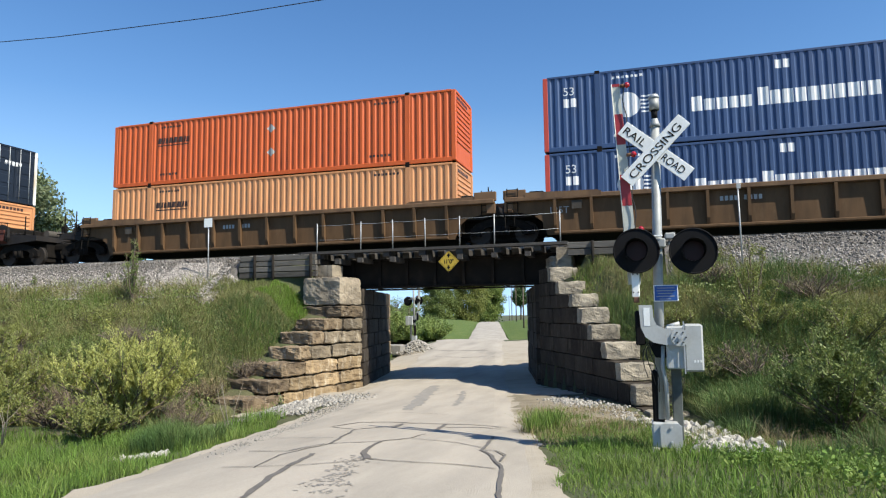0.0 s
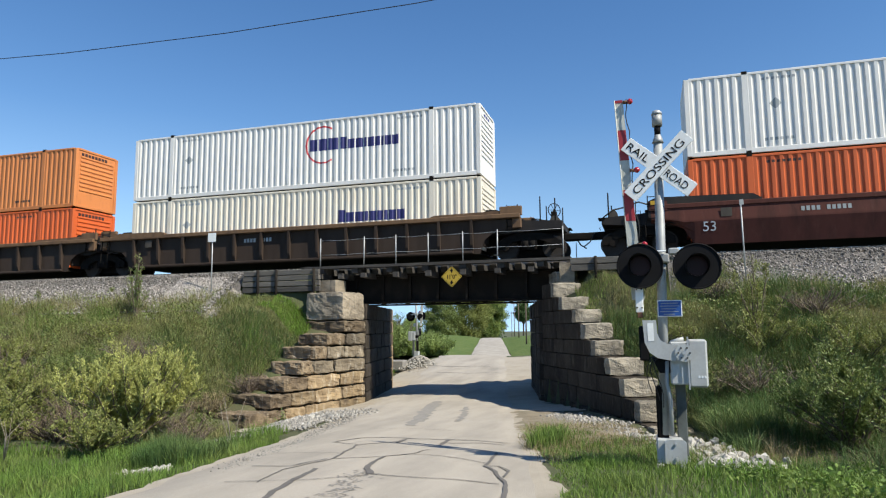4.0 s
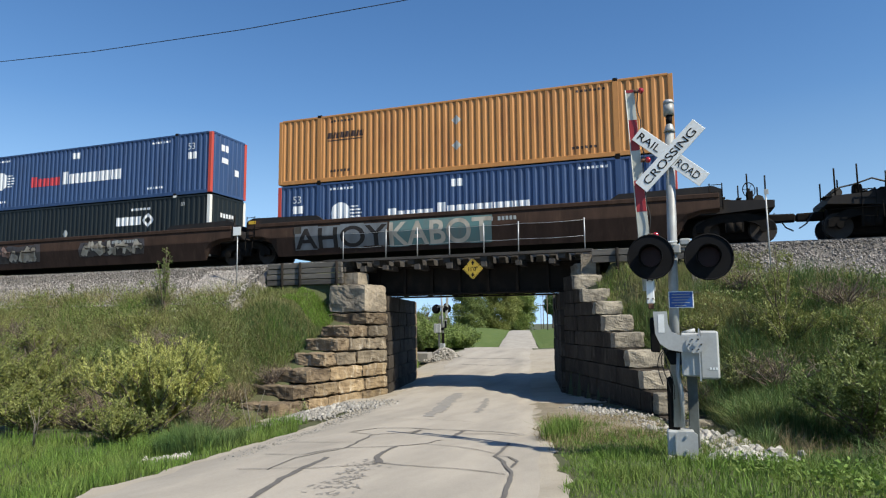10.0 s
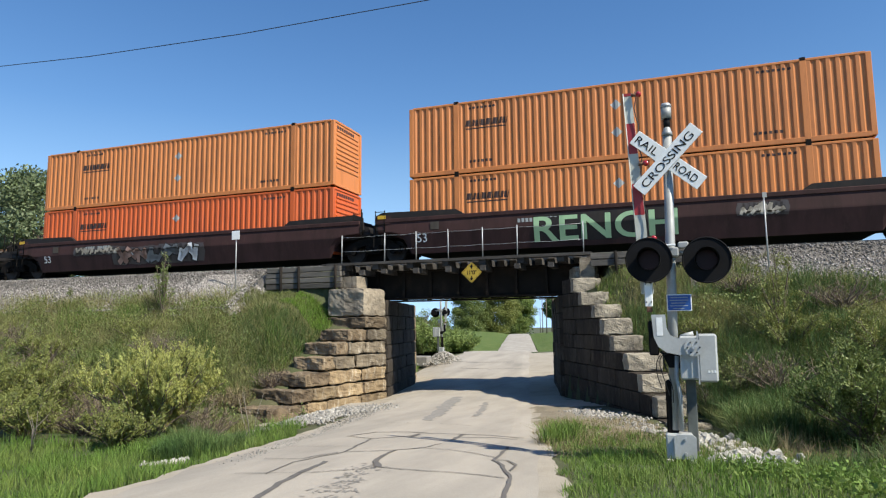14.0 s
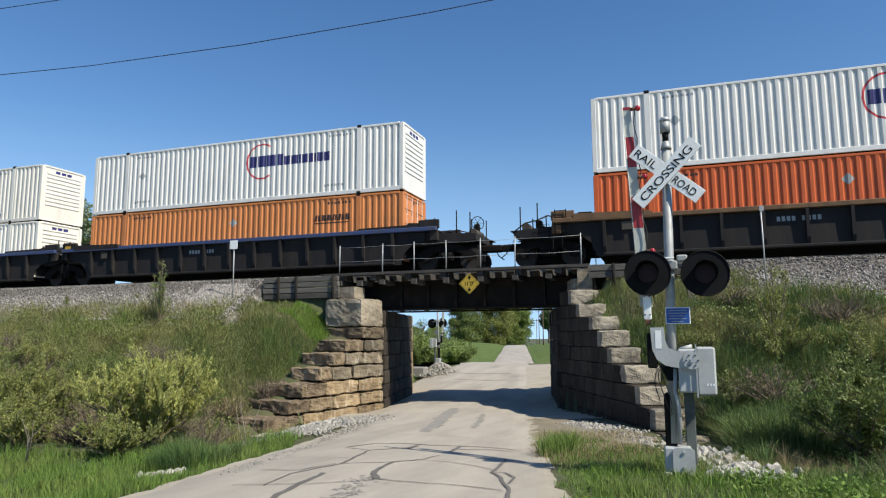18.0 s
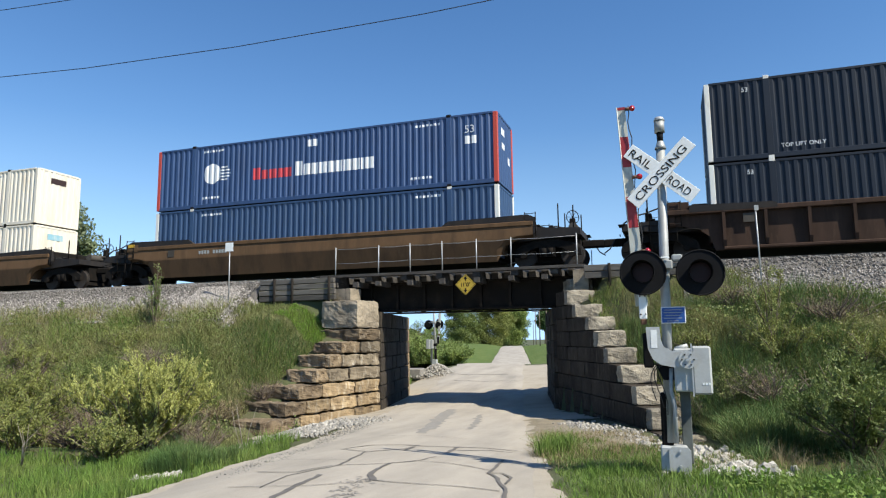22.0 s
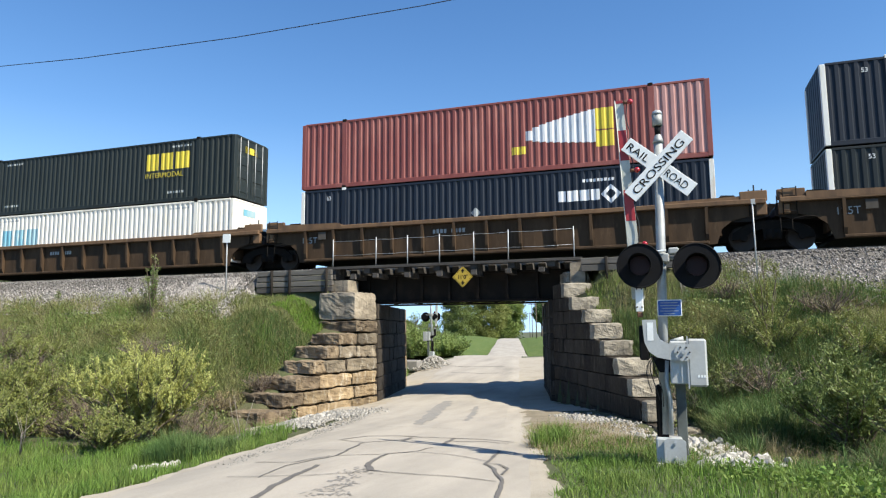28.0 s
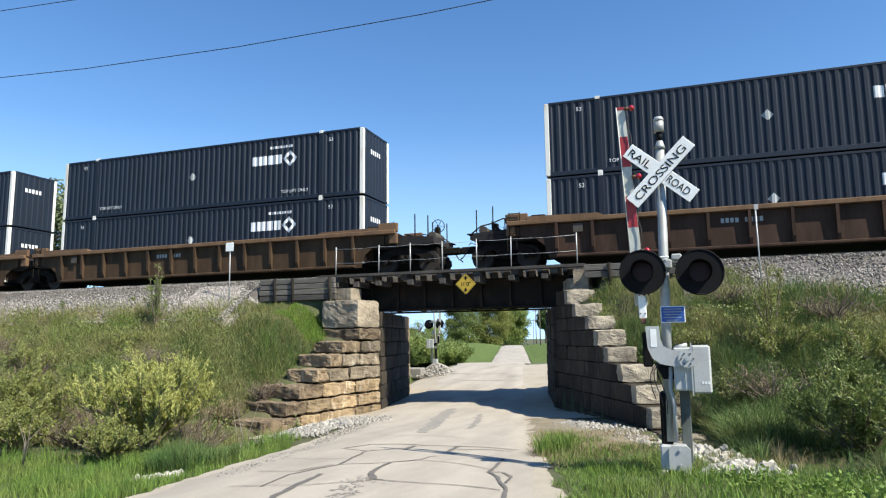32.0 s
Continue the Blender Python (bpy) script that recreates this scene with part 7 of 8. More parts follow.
lawn("dry_slope_grass", "pale dry grass at the top of the embankment", "drygrass", 60000, 0.2, 11, -9.4, -4.4, 0.18, 0.55, 0.010, 0.7, lambda x, y: waves(x, y, 1.4, 9) > 0.25 + 0.07 * np.clip(-6 - y, 0, 4))
lawn("slope_grass", "mixed grass at the foot of the wing wall", "tallgrass", 14000, -14.5, -11.2, -10.0, -5.6, 0.15, 0.42, 0.012, 0.8, lambda x, y: x < -11.4 + 0.19 * (y + 2.3))
lawn("verge_grass", "mown grass beside the road", "grass", 36000, -1.5, 13.5, -30.5, -22.8, 0.06, 0.18, 0.011, 0.6, lambda x, y: (off_road(x, y, 0.1) > 0.3 * waves(x, y, 2.5)) & (x > -7.74 - 0.219 * y))
lawn("verge_grass", "mown grass beside the road", "grass", 40000, -24, -3, -30.5, -23.5, 0.06, 0.2, 0.011, 0.6, lambda x, y: (off_road(x, y, 0.1) > 0.3 * waves(x, y, 2.5)) & (x < -7.74 - 0.219 * y))
lawn("far_bank_grass", "grass beyond the bridge", "grass", 26000, -38, 10, 5, 13, 0.3, 0.7, 0.03, 0.4, lambda x, y: off_road(x, y, 2.0) > 0)


def leaves_mesh(name, pts, size, along=None, slim=0.28):
    """Small pointed leaves at points, turned at random or set along the shoots that bear them."""
    n = len(pts)
    a = nrng.normal(size=(n, 3))
    if along is not None:
        a = along + 0.42 * a
    a /= np.linalg.norm(a, axis=1)[:, None]
    b = np.cross(a, nrng.normal(size=(n, 3)))
    b /= np.linalg.norm(b, axis=1)[:, None] + 1e-9
    s = size * nrng.uniform(0.6, 1.35, n)[:, None]
    v = np.stack([pts - a * s * 0.5, pts + b * s * slim - a * s * 0.05, pts + a * s * 0.5, pts - b * s * slim - a * s * 0.05], 1).reshape(-1, 3)
    loops = np.arange(4 * n)
    return fast_mesh(name, v, np.full(n, 4), loops)


def shrub(name, label, x, y, h, w, leaf, n, size, stems=14, seed=1, spread=1.0, bark="twig", bare=0.15, loose=0.95, rise=0.1, twigs=6, reach_out=(0.18, 0.42), slim=0.28):
    """Many thin arching stems from one root, with leaves along their outer halves."""
    r = random.Random(seed)
    z = float(turf(np.array([x]), np.array([y]))[0])
    t = thing(name, label, "shrub", at=pose(x, y, z - 0.05))
    bm = bmesh.new()
    spots, ways = [], []
    for i in range(stems):
        a, reach = r.uniform(0, 6.283), w * 0.5 * math.sqrt(r.random()) * spread
        top = h * r.uniform(0.62, 1.02) * (1 - 0.35 * (reach / (w * 0.5)) ** 2)
        pts = []
        for k in range(7):
            f = k / 6
            pts.append(Vector((math.cos(a) * reach * f ** 1.2 + 0.06 * noise.noise((i, f * 3, 0)) * w, math.sin(a) * reach * f ** 1.2 + 0.06 * noise.noise((i, f * 3, 5)) * w, top * f)))
        tube(bm, pts, 0.016 + 0.006 * h, 5, 0.25, caps=False)
        for j in range(twigs):
            f0 = r.uniform(0.3, 0.97)
            k = min(5, int(f0 * 6))
            p = pts[k].lerp(pts[k + 1], f0 * 6 - k)
            d = Vector((r.uniform(-1, 1), r.uniform(-1, 1), r.uniform(rise, rise + 1.0))).normalized() * r.uniform(*reach_out) * min(w, 2.4) * 0.5
            tube(bm, [p, p + d * 0.5 + Vector((0, 0, 0.03)), p + d], 0.007, 4, 0.4, caps=False)
            for q in range(10):
                spots.append(p + d * (0.15 + 0.95 * q / 9))
                ways.append(d.normalized())
        for q in range(12):
            f = bare + (1.02 - bare) * q / 11
            k = min(5, int(f * 6))
            spots.append(pts[k].lerp(pts[k + 1], min(1, f * 6 - k)))
            ways.append((pts[k + 1] - pts[k]).normalized())
    part("branchwork", bm, M[bark], t)
    sp = np.array([tuple(p) for p in spots])
    idx = nrng.integers(0, len(sp), n)
    pts = sp[idx] + nrng.normal(0, size * loose, (n, 3))
    pts[:, 2] = np.maximum(pts[:, 2], 0.05)
    if n:
        put("foliage", leaves_mesh("foliage", pts, size, np.array([tuple(d) for d in ways])[idx], slim), M[leaf], t)
    return t


shrub("yellow_bush", "yellow-green leafy bush at the embankment's foot", -11.75, -12.6, 2.3, 3.3, "yellowleaf", 96000, 0.062, 70, 3, loose=0.38, rise=0.8, twigs=11, reach_out=(0.2, 0.5), slim=0.15)
shrub("olive_bush", "olive-green bush at the embankment's foot", -15.2, -13.4, 2.15, 3.6, "oliveleaf", 56000, 0.062, 60, 4, loose=0.42, rise=0.7, twigs=10, reach_out=(0.2, 0.48), slim=0.17)
shrub("low_bush", "low yellow-green bush in front of others", -10.9, -14.6, 0.95, 1.9, "oliveleaf", 9000, 0.06, 20, 5, loose=0.5, rise=0.5, slim=0.2)
shrub("low_bush", "low olive bush among tall grass", -13.3, -14.6, 1.25, 2.2, "oliveleaf", 12000, 0.06, 22, 6, loose=0.5, rise=0.5, slim=0.2)
for i, (x, y, h, w, lf, n) in enumerate(((-18.6, -11.5, 2.0, 3.4, "leaf", 7000), (-22.0, -10.2, 2.2, 4.0, "leaf", 8000), (-16.9, -9.0, 1.1, 2.6, "leaf", 4200), (-20.5, -8.2, 1.1, 3.2, "oliveleaf", 5000), (-26.0, -9.0, 1.8, 4.4, "leaf", 6500),
                                         (-14.2, -9.4, 0.9, 2.0, "tallgrass", 2600), (-24.5, -7.2, 0.9, 3.4, "oliveleaf", 4200), (-30.0, -8.0, 1.6, 4.5, "leaf", 5500), (-18.2, -6.8, 0.8, 2.2, "oliveleaf", 2600), (-13.2, -7.9, 0.8, 1.6, "straw", 1000))):
    shrub("bank_shrub", "tangled olive shrub on the grassy embankment", x, y, h, w, lf, int(n * 2.4), 0.06, 24, 20 + i, loose=0.7, rise=0.5, slim=0.2)
for i, (x, y, h, w, lf, n) in enumerate(((2.85, -12.8, 1.9, 2.4, "leaf", 9000), (3.5, -13.9, 1.15, 1.7, "leaf", 4500), (4.6, -12.4, 2.1, 2.8, "leaf", 11000), (5.6, -10.4, 1.7, 3.0, "oliveleaf", 8000), (2.4, -7.4, 1.3, 2.0, "oliveleaf", 3600), (4.4, -7.8, 1.3, 2.6, "oliveleaf", 4500), (1.3, -8.6, 0.8, 1.8, "tallgrass", 2400),
                                         (6.4, -8.6, 1.5, 3.0, "oliveleaf", 5000), (0.6, -6.8, 0.6, 1.4, "oliveleaf", 1700))):
    shrub("bank_shrub", "dense green shrub on the embankment", x, y, h, w, lf, int(n * 2.0), 0.058, 22, 40 + i, loose=0.7, rise=0.5, slim=0.2)
for i, (x, y, h, w) in enumerate(((-13.6, -12.9, 0.9, 2.2), (-14.6, -11.3, 1.5, 2.6), (-17.3, -11.0, 1.6, 3.2), (-10.9, -11.6, 0.8, 1.8), (-12.6, -10.4, 1.0, 1.9), (-19.8, -9.2, 1.5, 3.4), (-15.6, -8.0, 1.0, 2.4), (-23.0, -7.6, 1.2, 3.0),
                                  (-12.6, -6.6, 0.8, 1.6), (-27.5, -7.0, 1.2, 3.4), (2.0, -9.0, 1.0, 2.0), (4.0, -5.9, 1.0, 2.4), (0.4, -8.3, 0.7, 1.5), (1.6, -5.0, 0.8, 1.6))):
    shrub("bramble", "tangle of grey-brown bare stems among the weeds", x, y, h, w, "straw", 260, 0.05, 34, 120 + i, bark="bramble")
shrub("sapling", "thin pale sapling at the ballast's edge", 2.4, -7.0, 2.7, 1.5, "oliveleaf", 4200, 0.055, 9, 60, loose=0.7, rise=0.6, slim=0.18)
shrub("sapling", "slender green sapling standing over the ballast", -18.3, -5.3, 2.5, 0.9, "leaf", 3800, 0.055, 14, 61, loose=0.6, rise=0.8, slim=0.18)
for x, y, h in ((-24.5, -3.9, 0.5), (-21.0, -3.6, 0.35), (-9.9, -9.0, 0.45), (0.2, -9.6, 0.5)):
    shrub("weed", "small green weed on the stones", x, y, h, 0.35, "leaf", 160, 0.06, 4, int(70 + h * 10))
# small leafy weeds all over the slopes
for x0, x1, n, keep in ((-38, -11.6, 90000, lambda x, y: x < -11.6), (-2, 10, 20000, lambda x, y: (x > -1.9 - 0.587 * (y + 7.3)) & (x < 0.62 * (y + 29)))):
    x, y = nrng.uniform(x0, x1, n), nrng.uniform(-12.2, -4.6, n)
    ok = keep(x, y) & clear_of_walls(x, y) & (waves(x, y, 1.5, 6) + 0.35 * nrng.random(n) > 0.62)
    x, y = x[ok], y[ok]
    tall = nrng.random(len(x)) ** 0.8 * (0.15 + 0.75 * waves(x, y, 1.1, 8))
    ob = put("slope_weeds", leaves_mesh("slope_weeds", np.stack([x, y, turf(x, y) + tall], 1), 0.07), M["leaf"])
    tagged(ob, "small leafy weeds on the embankment", "weeds", kind="stuff")
# broad-leaved weeds in the near grass
for i in range(46):
    x = 0.6 + 4.4 * ((i * 0.618) % 1)
    y = -18.9 + 2.9 * ((i * 0.755) % 1)
    z = float(turf(np.array([x]), np.array([y]))[0])
    p = nrng.normal(0, 1, (60, 3)) * (0.14, 0.14, 0.06) + (0, 0, 0.15)
    w2 = tagged(put("broadleaf_weed", leaves_mesh("broadleaf_weed", p, 0.06), M["grass"], None, "", pose(x, y, z)), "broad-leaved green weed in the grass", "weed", "weeds", "stuff")


def dead_branch(x, y, h, seed, lean):
    r = random.Random(seed)
    z = float(turf(np.array([x]), np.array([y]))[0])
    t = thing("dead_branch", "bleached dead branch standing in the weeds", "branch", at=pose(x, y, z))
    bm = bmesh.new()
    for i in range(4):
        a = r.uniform(-0.35, 0.35) + lean
        tube(bm, [(0, 0, -0.05), (math.sin(a) * h * 0.4, r.uniform(-0.1, 0.1), h * 0.5), (math.sin(a) * h * 0.8 + r.uniform(-0.1, 0.1), r.uniform(-0.15, 0.15), h * r.uniform(0.8, 1.0))], 0.010, 5, 0.3)
    part("branch", bm, M["deadwood"], t)


dead_branch(-11.6, -15.9, 1.0, 1, 0.1)
dead_branch(-8.75, -13.0, 1.15, 3, -0.1)
dead_branch(3.6, -13.2, 0.9, 5, 0.6)


def tree(label, x, y, z, h, w, n, size, leaf="darkleaf", seed=0, trunk=0.3, low=0.3, clumps=46):
    r = random.Random(seed)
    t = thing("tree", label, "tree", at=pose(x, y, z))
    bm = bmesh.new()
    tube(bm, [(0, 0, -0.3), (0.1, 0, h * 0.25), (0.05, 0.1, h * 0.5), (0.2, 0, h * 0.8)], trunk, 9, 0.35)
    centres = []
    for i in range(clumps):
        a, f = r.uniform(0, 6.283), r.uniform(low, 0.97)
        rad = w * 0.5 * math.sqrt(r.uniform(0.1, 1)) * math.sin(math.pi * min(1, max(0.12, (f - low) / (1 - low) * 0.8 + 0.18))) ** 0.7
        c = Vector((math.cos(a) * rad, math.sin(a) * rad, h * f))
        centres.append(c)
        if i % 2 == 0:
            s = Vector((0.08, 0, h * max(0.15, f - 0.22)))
            tube(bm, [s, s.lerp(c, 0.55) + Vector((0, 0, 0.03 * h)), c], trunk * 0.28, 5, 0.25, caps=False)
    part("trunk", bm, M["twig"], t)
    cs = np.array([tuple(c) for c in centres])
    k = nrng.integers(0, len(cs), n)
    d = nrng.normal(size=(n, 3))
    d /= np.linalg.norm(d, axis=1)[:, None]
    rad = (w * 0.18 * (0.7 + 0.6 * nrng.random(len(cs))))[k][:, None] * nrng.uniform(0.35, 1.05, (n, 1))
    pts = cs[k] + d * rad * (1, 1, 0.8)
    put("crown", leaves_mesh("crown", pts, size), M[leaf], t)
    return t


tree("large leafy tree behind the tracks", -56, 20, -0.3, 16.5, 10.5, 34000, 0.34, "greyleaf", seed=1, trunk=0.45)
tree("large leafy tree behind the tracks", -65, 24, -0.3, 12.5, 9, 16000, 0.34, "greyleaf", seed=2, trunk=0.4)
tree("leafy tree behind the tracks", -73, 34, -0.3, 12, 10, 13000, 0.36, seed=12, trunk=0.4)
tree("small tree far behind the tracks", -62, 44, -0.5, 10, 5, 2600, 0.4, seed=3, trunk=0.25)
# beyond the bridge
for i, (x, y, h, w, n, lf) in enumerate(((-72, 284, 25, 14, 40000, "springleaf"), (-77, 262, 25, 17, 40000, "oliveleaf"), (-86, 252, 22, 15, 26000, "leaf"), (-77, 300, 22, 16, 26000, "leaf"), (-104, 262, 8, 10, 5000, "springleaf"),
                                         (-50.5, 252, 15, 7, 7000, "darkleaf"), (-112, 256, 7.5, 11, 5000, "leaf"))):
    tree("tall leafy tree by the far road", x, y, -1.6, h, w, 2 * n, 0.5, lf, seed=4 + i, trunk=0.4, low=0.5 if w == 7 else 0.03, clumps=90)
woods = []
for i in range(90):
    a = nrng.choice((nrng.uniform(-270, -78), nrng.uniform(-40, 90)))
    woods.append(np.stack([a + nrng.normal(0, 4, 260), 345 + nrng.normal(0, 6, 260) + 0.05 * a, -4 + np.abs(nrng.normal(0, 1, 260)) * nrng.uniform(2.0, 5.5)], 1))
tagged(put("far_woods", leaves_mesh("far_woods", np.concatenate(woods), 1.3), M["darkleaf"]), "distant line of green woods on the horizon", "woods", kind="stuff")
for i, (x, y) in enumerate(((-62, 150), (-52, 118), (-45, 92))):
    tree("half-bare tree by the far road", x, y, -1.2, 5.2 + 0.5 * i, 4.5, 1500, 0.2, "springleaf", seed=27 + i, trunk=0.2, low=0.2)
for i, (x, y, h, w) in enumerate(((-19.5, 24, 2.4, 3.6), (-22.5, 27, 2.8, 4.2), (-26, 30, 3.2, 4.5), (-17.6, 29, 1.8, 3.0), (-21, 36, 2.8, 5), (-30, 42, 3.6, 6), (-24.5, 50, 3.0, 5), (-20.8, 31, 2.1, 4.2), (-28.0, 36, 3.6, 5.5), (-33, 34, 4.2, 6))):
    t2 = shrub("roadside_bush", "fresh green bush beyond the bridge", x, y, h, w, "oliveleaf" if i % 3 == 2 else "springleaf", 9000, 0.15, 26, 80 + i, loose=0.8, rise=0.6)
    t2.location.z = road_z(y) - 0.2

# ---------------------------------------------------------------- stones and small things
def pebble(seed, jag=0.25):
    r = random.Random(seed)
    bm = bmesh.new()
    bmesh.ops.create_icosphere(bm, subdivisions=1, radius=0.5)
    for v in bm.verts:
        v.co *= 1 + r.uniform(-jag, jag)
    me = bpy.data.meshes.new("rock")
    bm.to_mesh(me)
    bm.free()
    me.materials.append(M["riprap"])
    return me


ROCKS = [pebble(i) for i in range(7)]
srng = random.Random(9)


def stone_scatter(name, label, mat, n, place, s0, s1):
    """Many small sharp stones as one mesh."""
    octa = np.array([(1, 0, 0), (-1, 0, 0), (0, 1, 0), (0, -1, 0), (0, 0, 1), (0, 0, -1)], float)
    tri = np.array([(0, 2, 4), (2, 1, 4), (1, 3, 4), (3, 0, 4), (2, 0, 5), (1, 2, 5), (3, 1, 5), (0, 3, 5)])
    p = place(n)
    n = len(p)
    size = nrng.uniform(s0, s1, (n, 1, 1)) * nrng.uniform(0.55, 1.3, (n, 1, 3))
    v = octa[None] * nrng.uniform(0.6, 1.25, (n, 6, 1)) * size
    q = nrng.normal(size=(n, 3, 3))
    q, _ = np.linalg.qr(q)
    v = np.einsum("nij,nkj->nki", q, v) + p[:, None]
    loops = (np.arange(n)[:, None, None] * 6 + tri[None]).ravel()
    ob = put(name, fast_mesh(name, v.reshape(-1, 3), np.full(8 * n, 3), loops), M[mat])
    return tagged(ob, label, "stones", kind="stuff")


def on_ballast(n, stained):
    y = -2.15 - 3.0 * nrng.random(n)
    x = np.where(nrng.random(n) < 0.7, nrng.uniform(-37, -12.6, n), nrng.uniform(-2.6, 10.5, n))
    z = np.interp(np.abs(y), (0, 2.1, 2.7, 4.9), (4.02, 4.02, 3.90, 2.38)) + nrng.uniform(-0.01, 0.05, n)
    keep = nrng.random(n) < np.clip((y + 5.4) * 1.5, 0.15, 1)
    keep &= ~((y < -2.8) & (x > -15.5) & (x < 0.5)) & ~((x > -13.0) & (x < -2.6))
    keep &= (y > -3.25 + 0.5 * (nrng.random(n) - 0.5)) == stained
    return np.stack([x, y, z], 1)[keep]


def spilled(n):
    """Ballast that has run down among the weeds."""
    x = np.where(nrng.random(n) < 0.65, nrng.uniform(-37, -15.5, n), nrng.uniform(0.6, 10.5, n))
    y = -4.6 - 2.6 * nrng.random(n) ** 1.6
    ok = waves(x, y, 1.3, 7) > 0.35
    return np.stack([x, y, turf(x, y) + 0.03], 1)[ok]


def beside_crib(n):
    x, y = nrng.uniform(-18.2, -15.2, n), nrng.uniform(-4.85, -2.9, n)
    ok = x < -15.3
    cap = 3.02 - 0.5 * (-y - 2.9) + np.maximum(0, -15.3 - x) * 0.8
    z = np.minimum(np.interp(-y, (0, 2.1, 2.7, 4.9), (4.02, 4.02, 3.90, 2.38)), cap + 0.06)
    return np.stack([x, y, z + 0.03], 1)[ok]


stone_scatter("crib_ballast", "grey ballast stones run down beside the timber crib", "stone_bit", 7000, beside_crib, 0.025, 0.05)
stone_scatter("spilled_ballast", "grey ballast stones among the weeds of the slope", "stone_bit", 12000, spilled, 0.022, 0.05)
stone_scatter("ballast_stones", "pale grey crushed ballast stones", "stone_bit", 42000, lambda n: on_ballast(n, False), 0.022, 0.05)
stone_scatter("stained_ballast", "grease-stained ballast stones beside the rails", "stone_dark", 42000, lambda n: on_ballast(n, True), 0.022, 0.05)


def along(points, n, width, lift=0.0, of=None):
    pts = np.array(points, float)
    seg = nrng.integers(0, len(pts) - 1, n)
    f = nrng.random(n)
    c = pts[seg] * (1 - f)[:, None] + pts[seg + 1] * f[:, None] + nrng.normal(0, width, (n, 2))
    return np.stack([c[:, 0], c[:, 1], turf(c[:, 0], c[:, 1]) + lift], 1)


stone_scatter("gravel_pile", "pale broken stone beside the left wing wall", "riprap", 3200, lambda n: along([(-8.9, -7.1), (-9.3, -8.6), (-9.7, -9.6), (-9.3, -10.6), (-8.9, -11.3)], n, 0.45, 0.05), 0.03, 0.075)
stone_scatter("gravel_spill", "pale broken stone along the right wing wall", "riprap", 1000, lambda n: along([(-2.8, -6.9), (-1.9, -8.2), (-0.8, -10.0), (0.1, -11.8), (0.8, -14.2)], n, 0.24, 0.03), 0.02, 0.06)
stone_scatter("road_grit", "loose grit along the road's edge", "riprap", 1800, lambda n: along([(-8.6, -6.5), (-7.2, -12), (-6.0, -17)], n, 0.2, 0.05), 0.008, 0.022)


def rocks(name, label, points, n, width, s0, s1):
    t = thing(name, label, "stones", kind="structure")
    for p in along(points, n, width, 0.05):
        s = srng.uniform(s0, s1)
        at = Matrix.LocRotScale(Vector(p), Euler([srng.uniform(0, 6) for _ in range(3)]), (s * srng.uniform(0.8, 1.4), s, s * srng.uniform(0.6, 0.9)))
        put("rock", ROCKS[srng.randrange(7)], None, t, "", at)


rocks("riprap_right", "pale broken riprap beside the mast", [(-0.2, -11.0), (0.3, -12.4), (0.55, -13.6), (0.75, -14.5), (1.05, -15.3)], 300, 0.24, 0.07, 0.20)
rocks("riprap_left", "pale broken riprap at the wing wall's foot", [(-9.1, -7.6), (-9.8, -9.0), (-9.2, -11.2)], 170, 0.42, 0.07, 0.18)
rocks("culvert_stones", "pale stones round a shaded culvert mouth", [(-8.8, -16.5), (-7.85, -16.2)], 44, 0.12, 0.05, 0.13)

# dusty ground between the abutments and along the shoulders
def patch(name, label, mat, x0, x1, y0, y1, inside, lift):
    xs2, ys2 = steps(x0, x1, 0.3), steps(y0, y1, 0.3)
    idx, vs, fs = {}, [], []
    for x in xs2:
        for y in ys2:
            if inside(x, y):
                idx[round(x, 2), round(y, 2)] = len(vs)
                px, py = x + 0.25 * noise.noise((x * 2, y * 2, 1)), y + 0.25 * noise.noise((x * 2, y * 2, 6))
                vs.append((px, py, ground_z(px, py) + lift))
    for (x, y), i in idx.items():
        q = [idx.get((round(x + a, 2), round(y + b, 2))) for a, b in ((0, 0), (0.3, 0), (0.3, 0.3), (0, 0.3))]
        if None not in q:
            fs.append(q)
    return tagged(put(name, mesh_from(name, vs, fs), M[mat]), label, "ground", kind="structure")


patch("dusty_underpass", "dusty pale dirt under the bridge", "dust", -17, -1, -11.7, 19, lambda x, y: wall_left(y) - 0.3 < x < wall_right(y) + 0.3 and (-4.4 - 0.25 * y if y < -9 else -6) < x - road_x(y) < (2.9 if y < -6 else 6), 0.025)
patch("dry_dirt", "dry dirt between the road and the right wing wall", "dirt", -4.5, 1.5, -13.6, -5.5, lambda x, y: x > road_x(y) + 2.2 and x < -2.3 - 0.587 * (y + 7.3) + 0.3 and y > -12.3 + 1.2 * noise.noise((x * 1.3, y * 0.7, 3)), 0.03)
for side in (-1, 1):
    ys2 = steps(-30, -9, 0.25)
    vs = []
    for y in ys2:
        for k, u in enumerate((2.2, 2.45, 2.62 + 0.2 * noise.noise((y * 0.9, side, 2)) + 0.12 * noise.noise((y * 3, side, 4)))):
            x = road_x(y) + side * u
            vs.append((x, y, max(ground_z(x, y), road_z(y) - 0.06) + (0.02 if k < 2 else 0.012)))
    fs = [(3 * j + i, 3 * j + i + 1, 3 * j + i + 4, 3 * j + i + 3) for j in range(len(ys2) - 1) for i in range(2)]
    tagged(put("dusty_shoulder", mesh_from("dusty_shoulder", vs, fs), M["dust"]), "dusty gravel shoulder of the road", "ground", kind="structure")

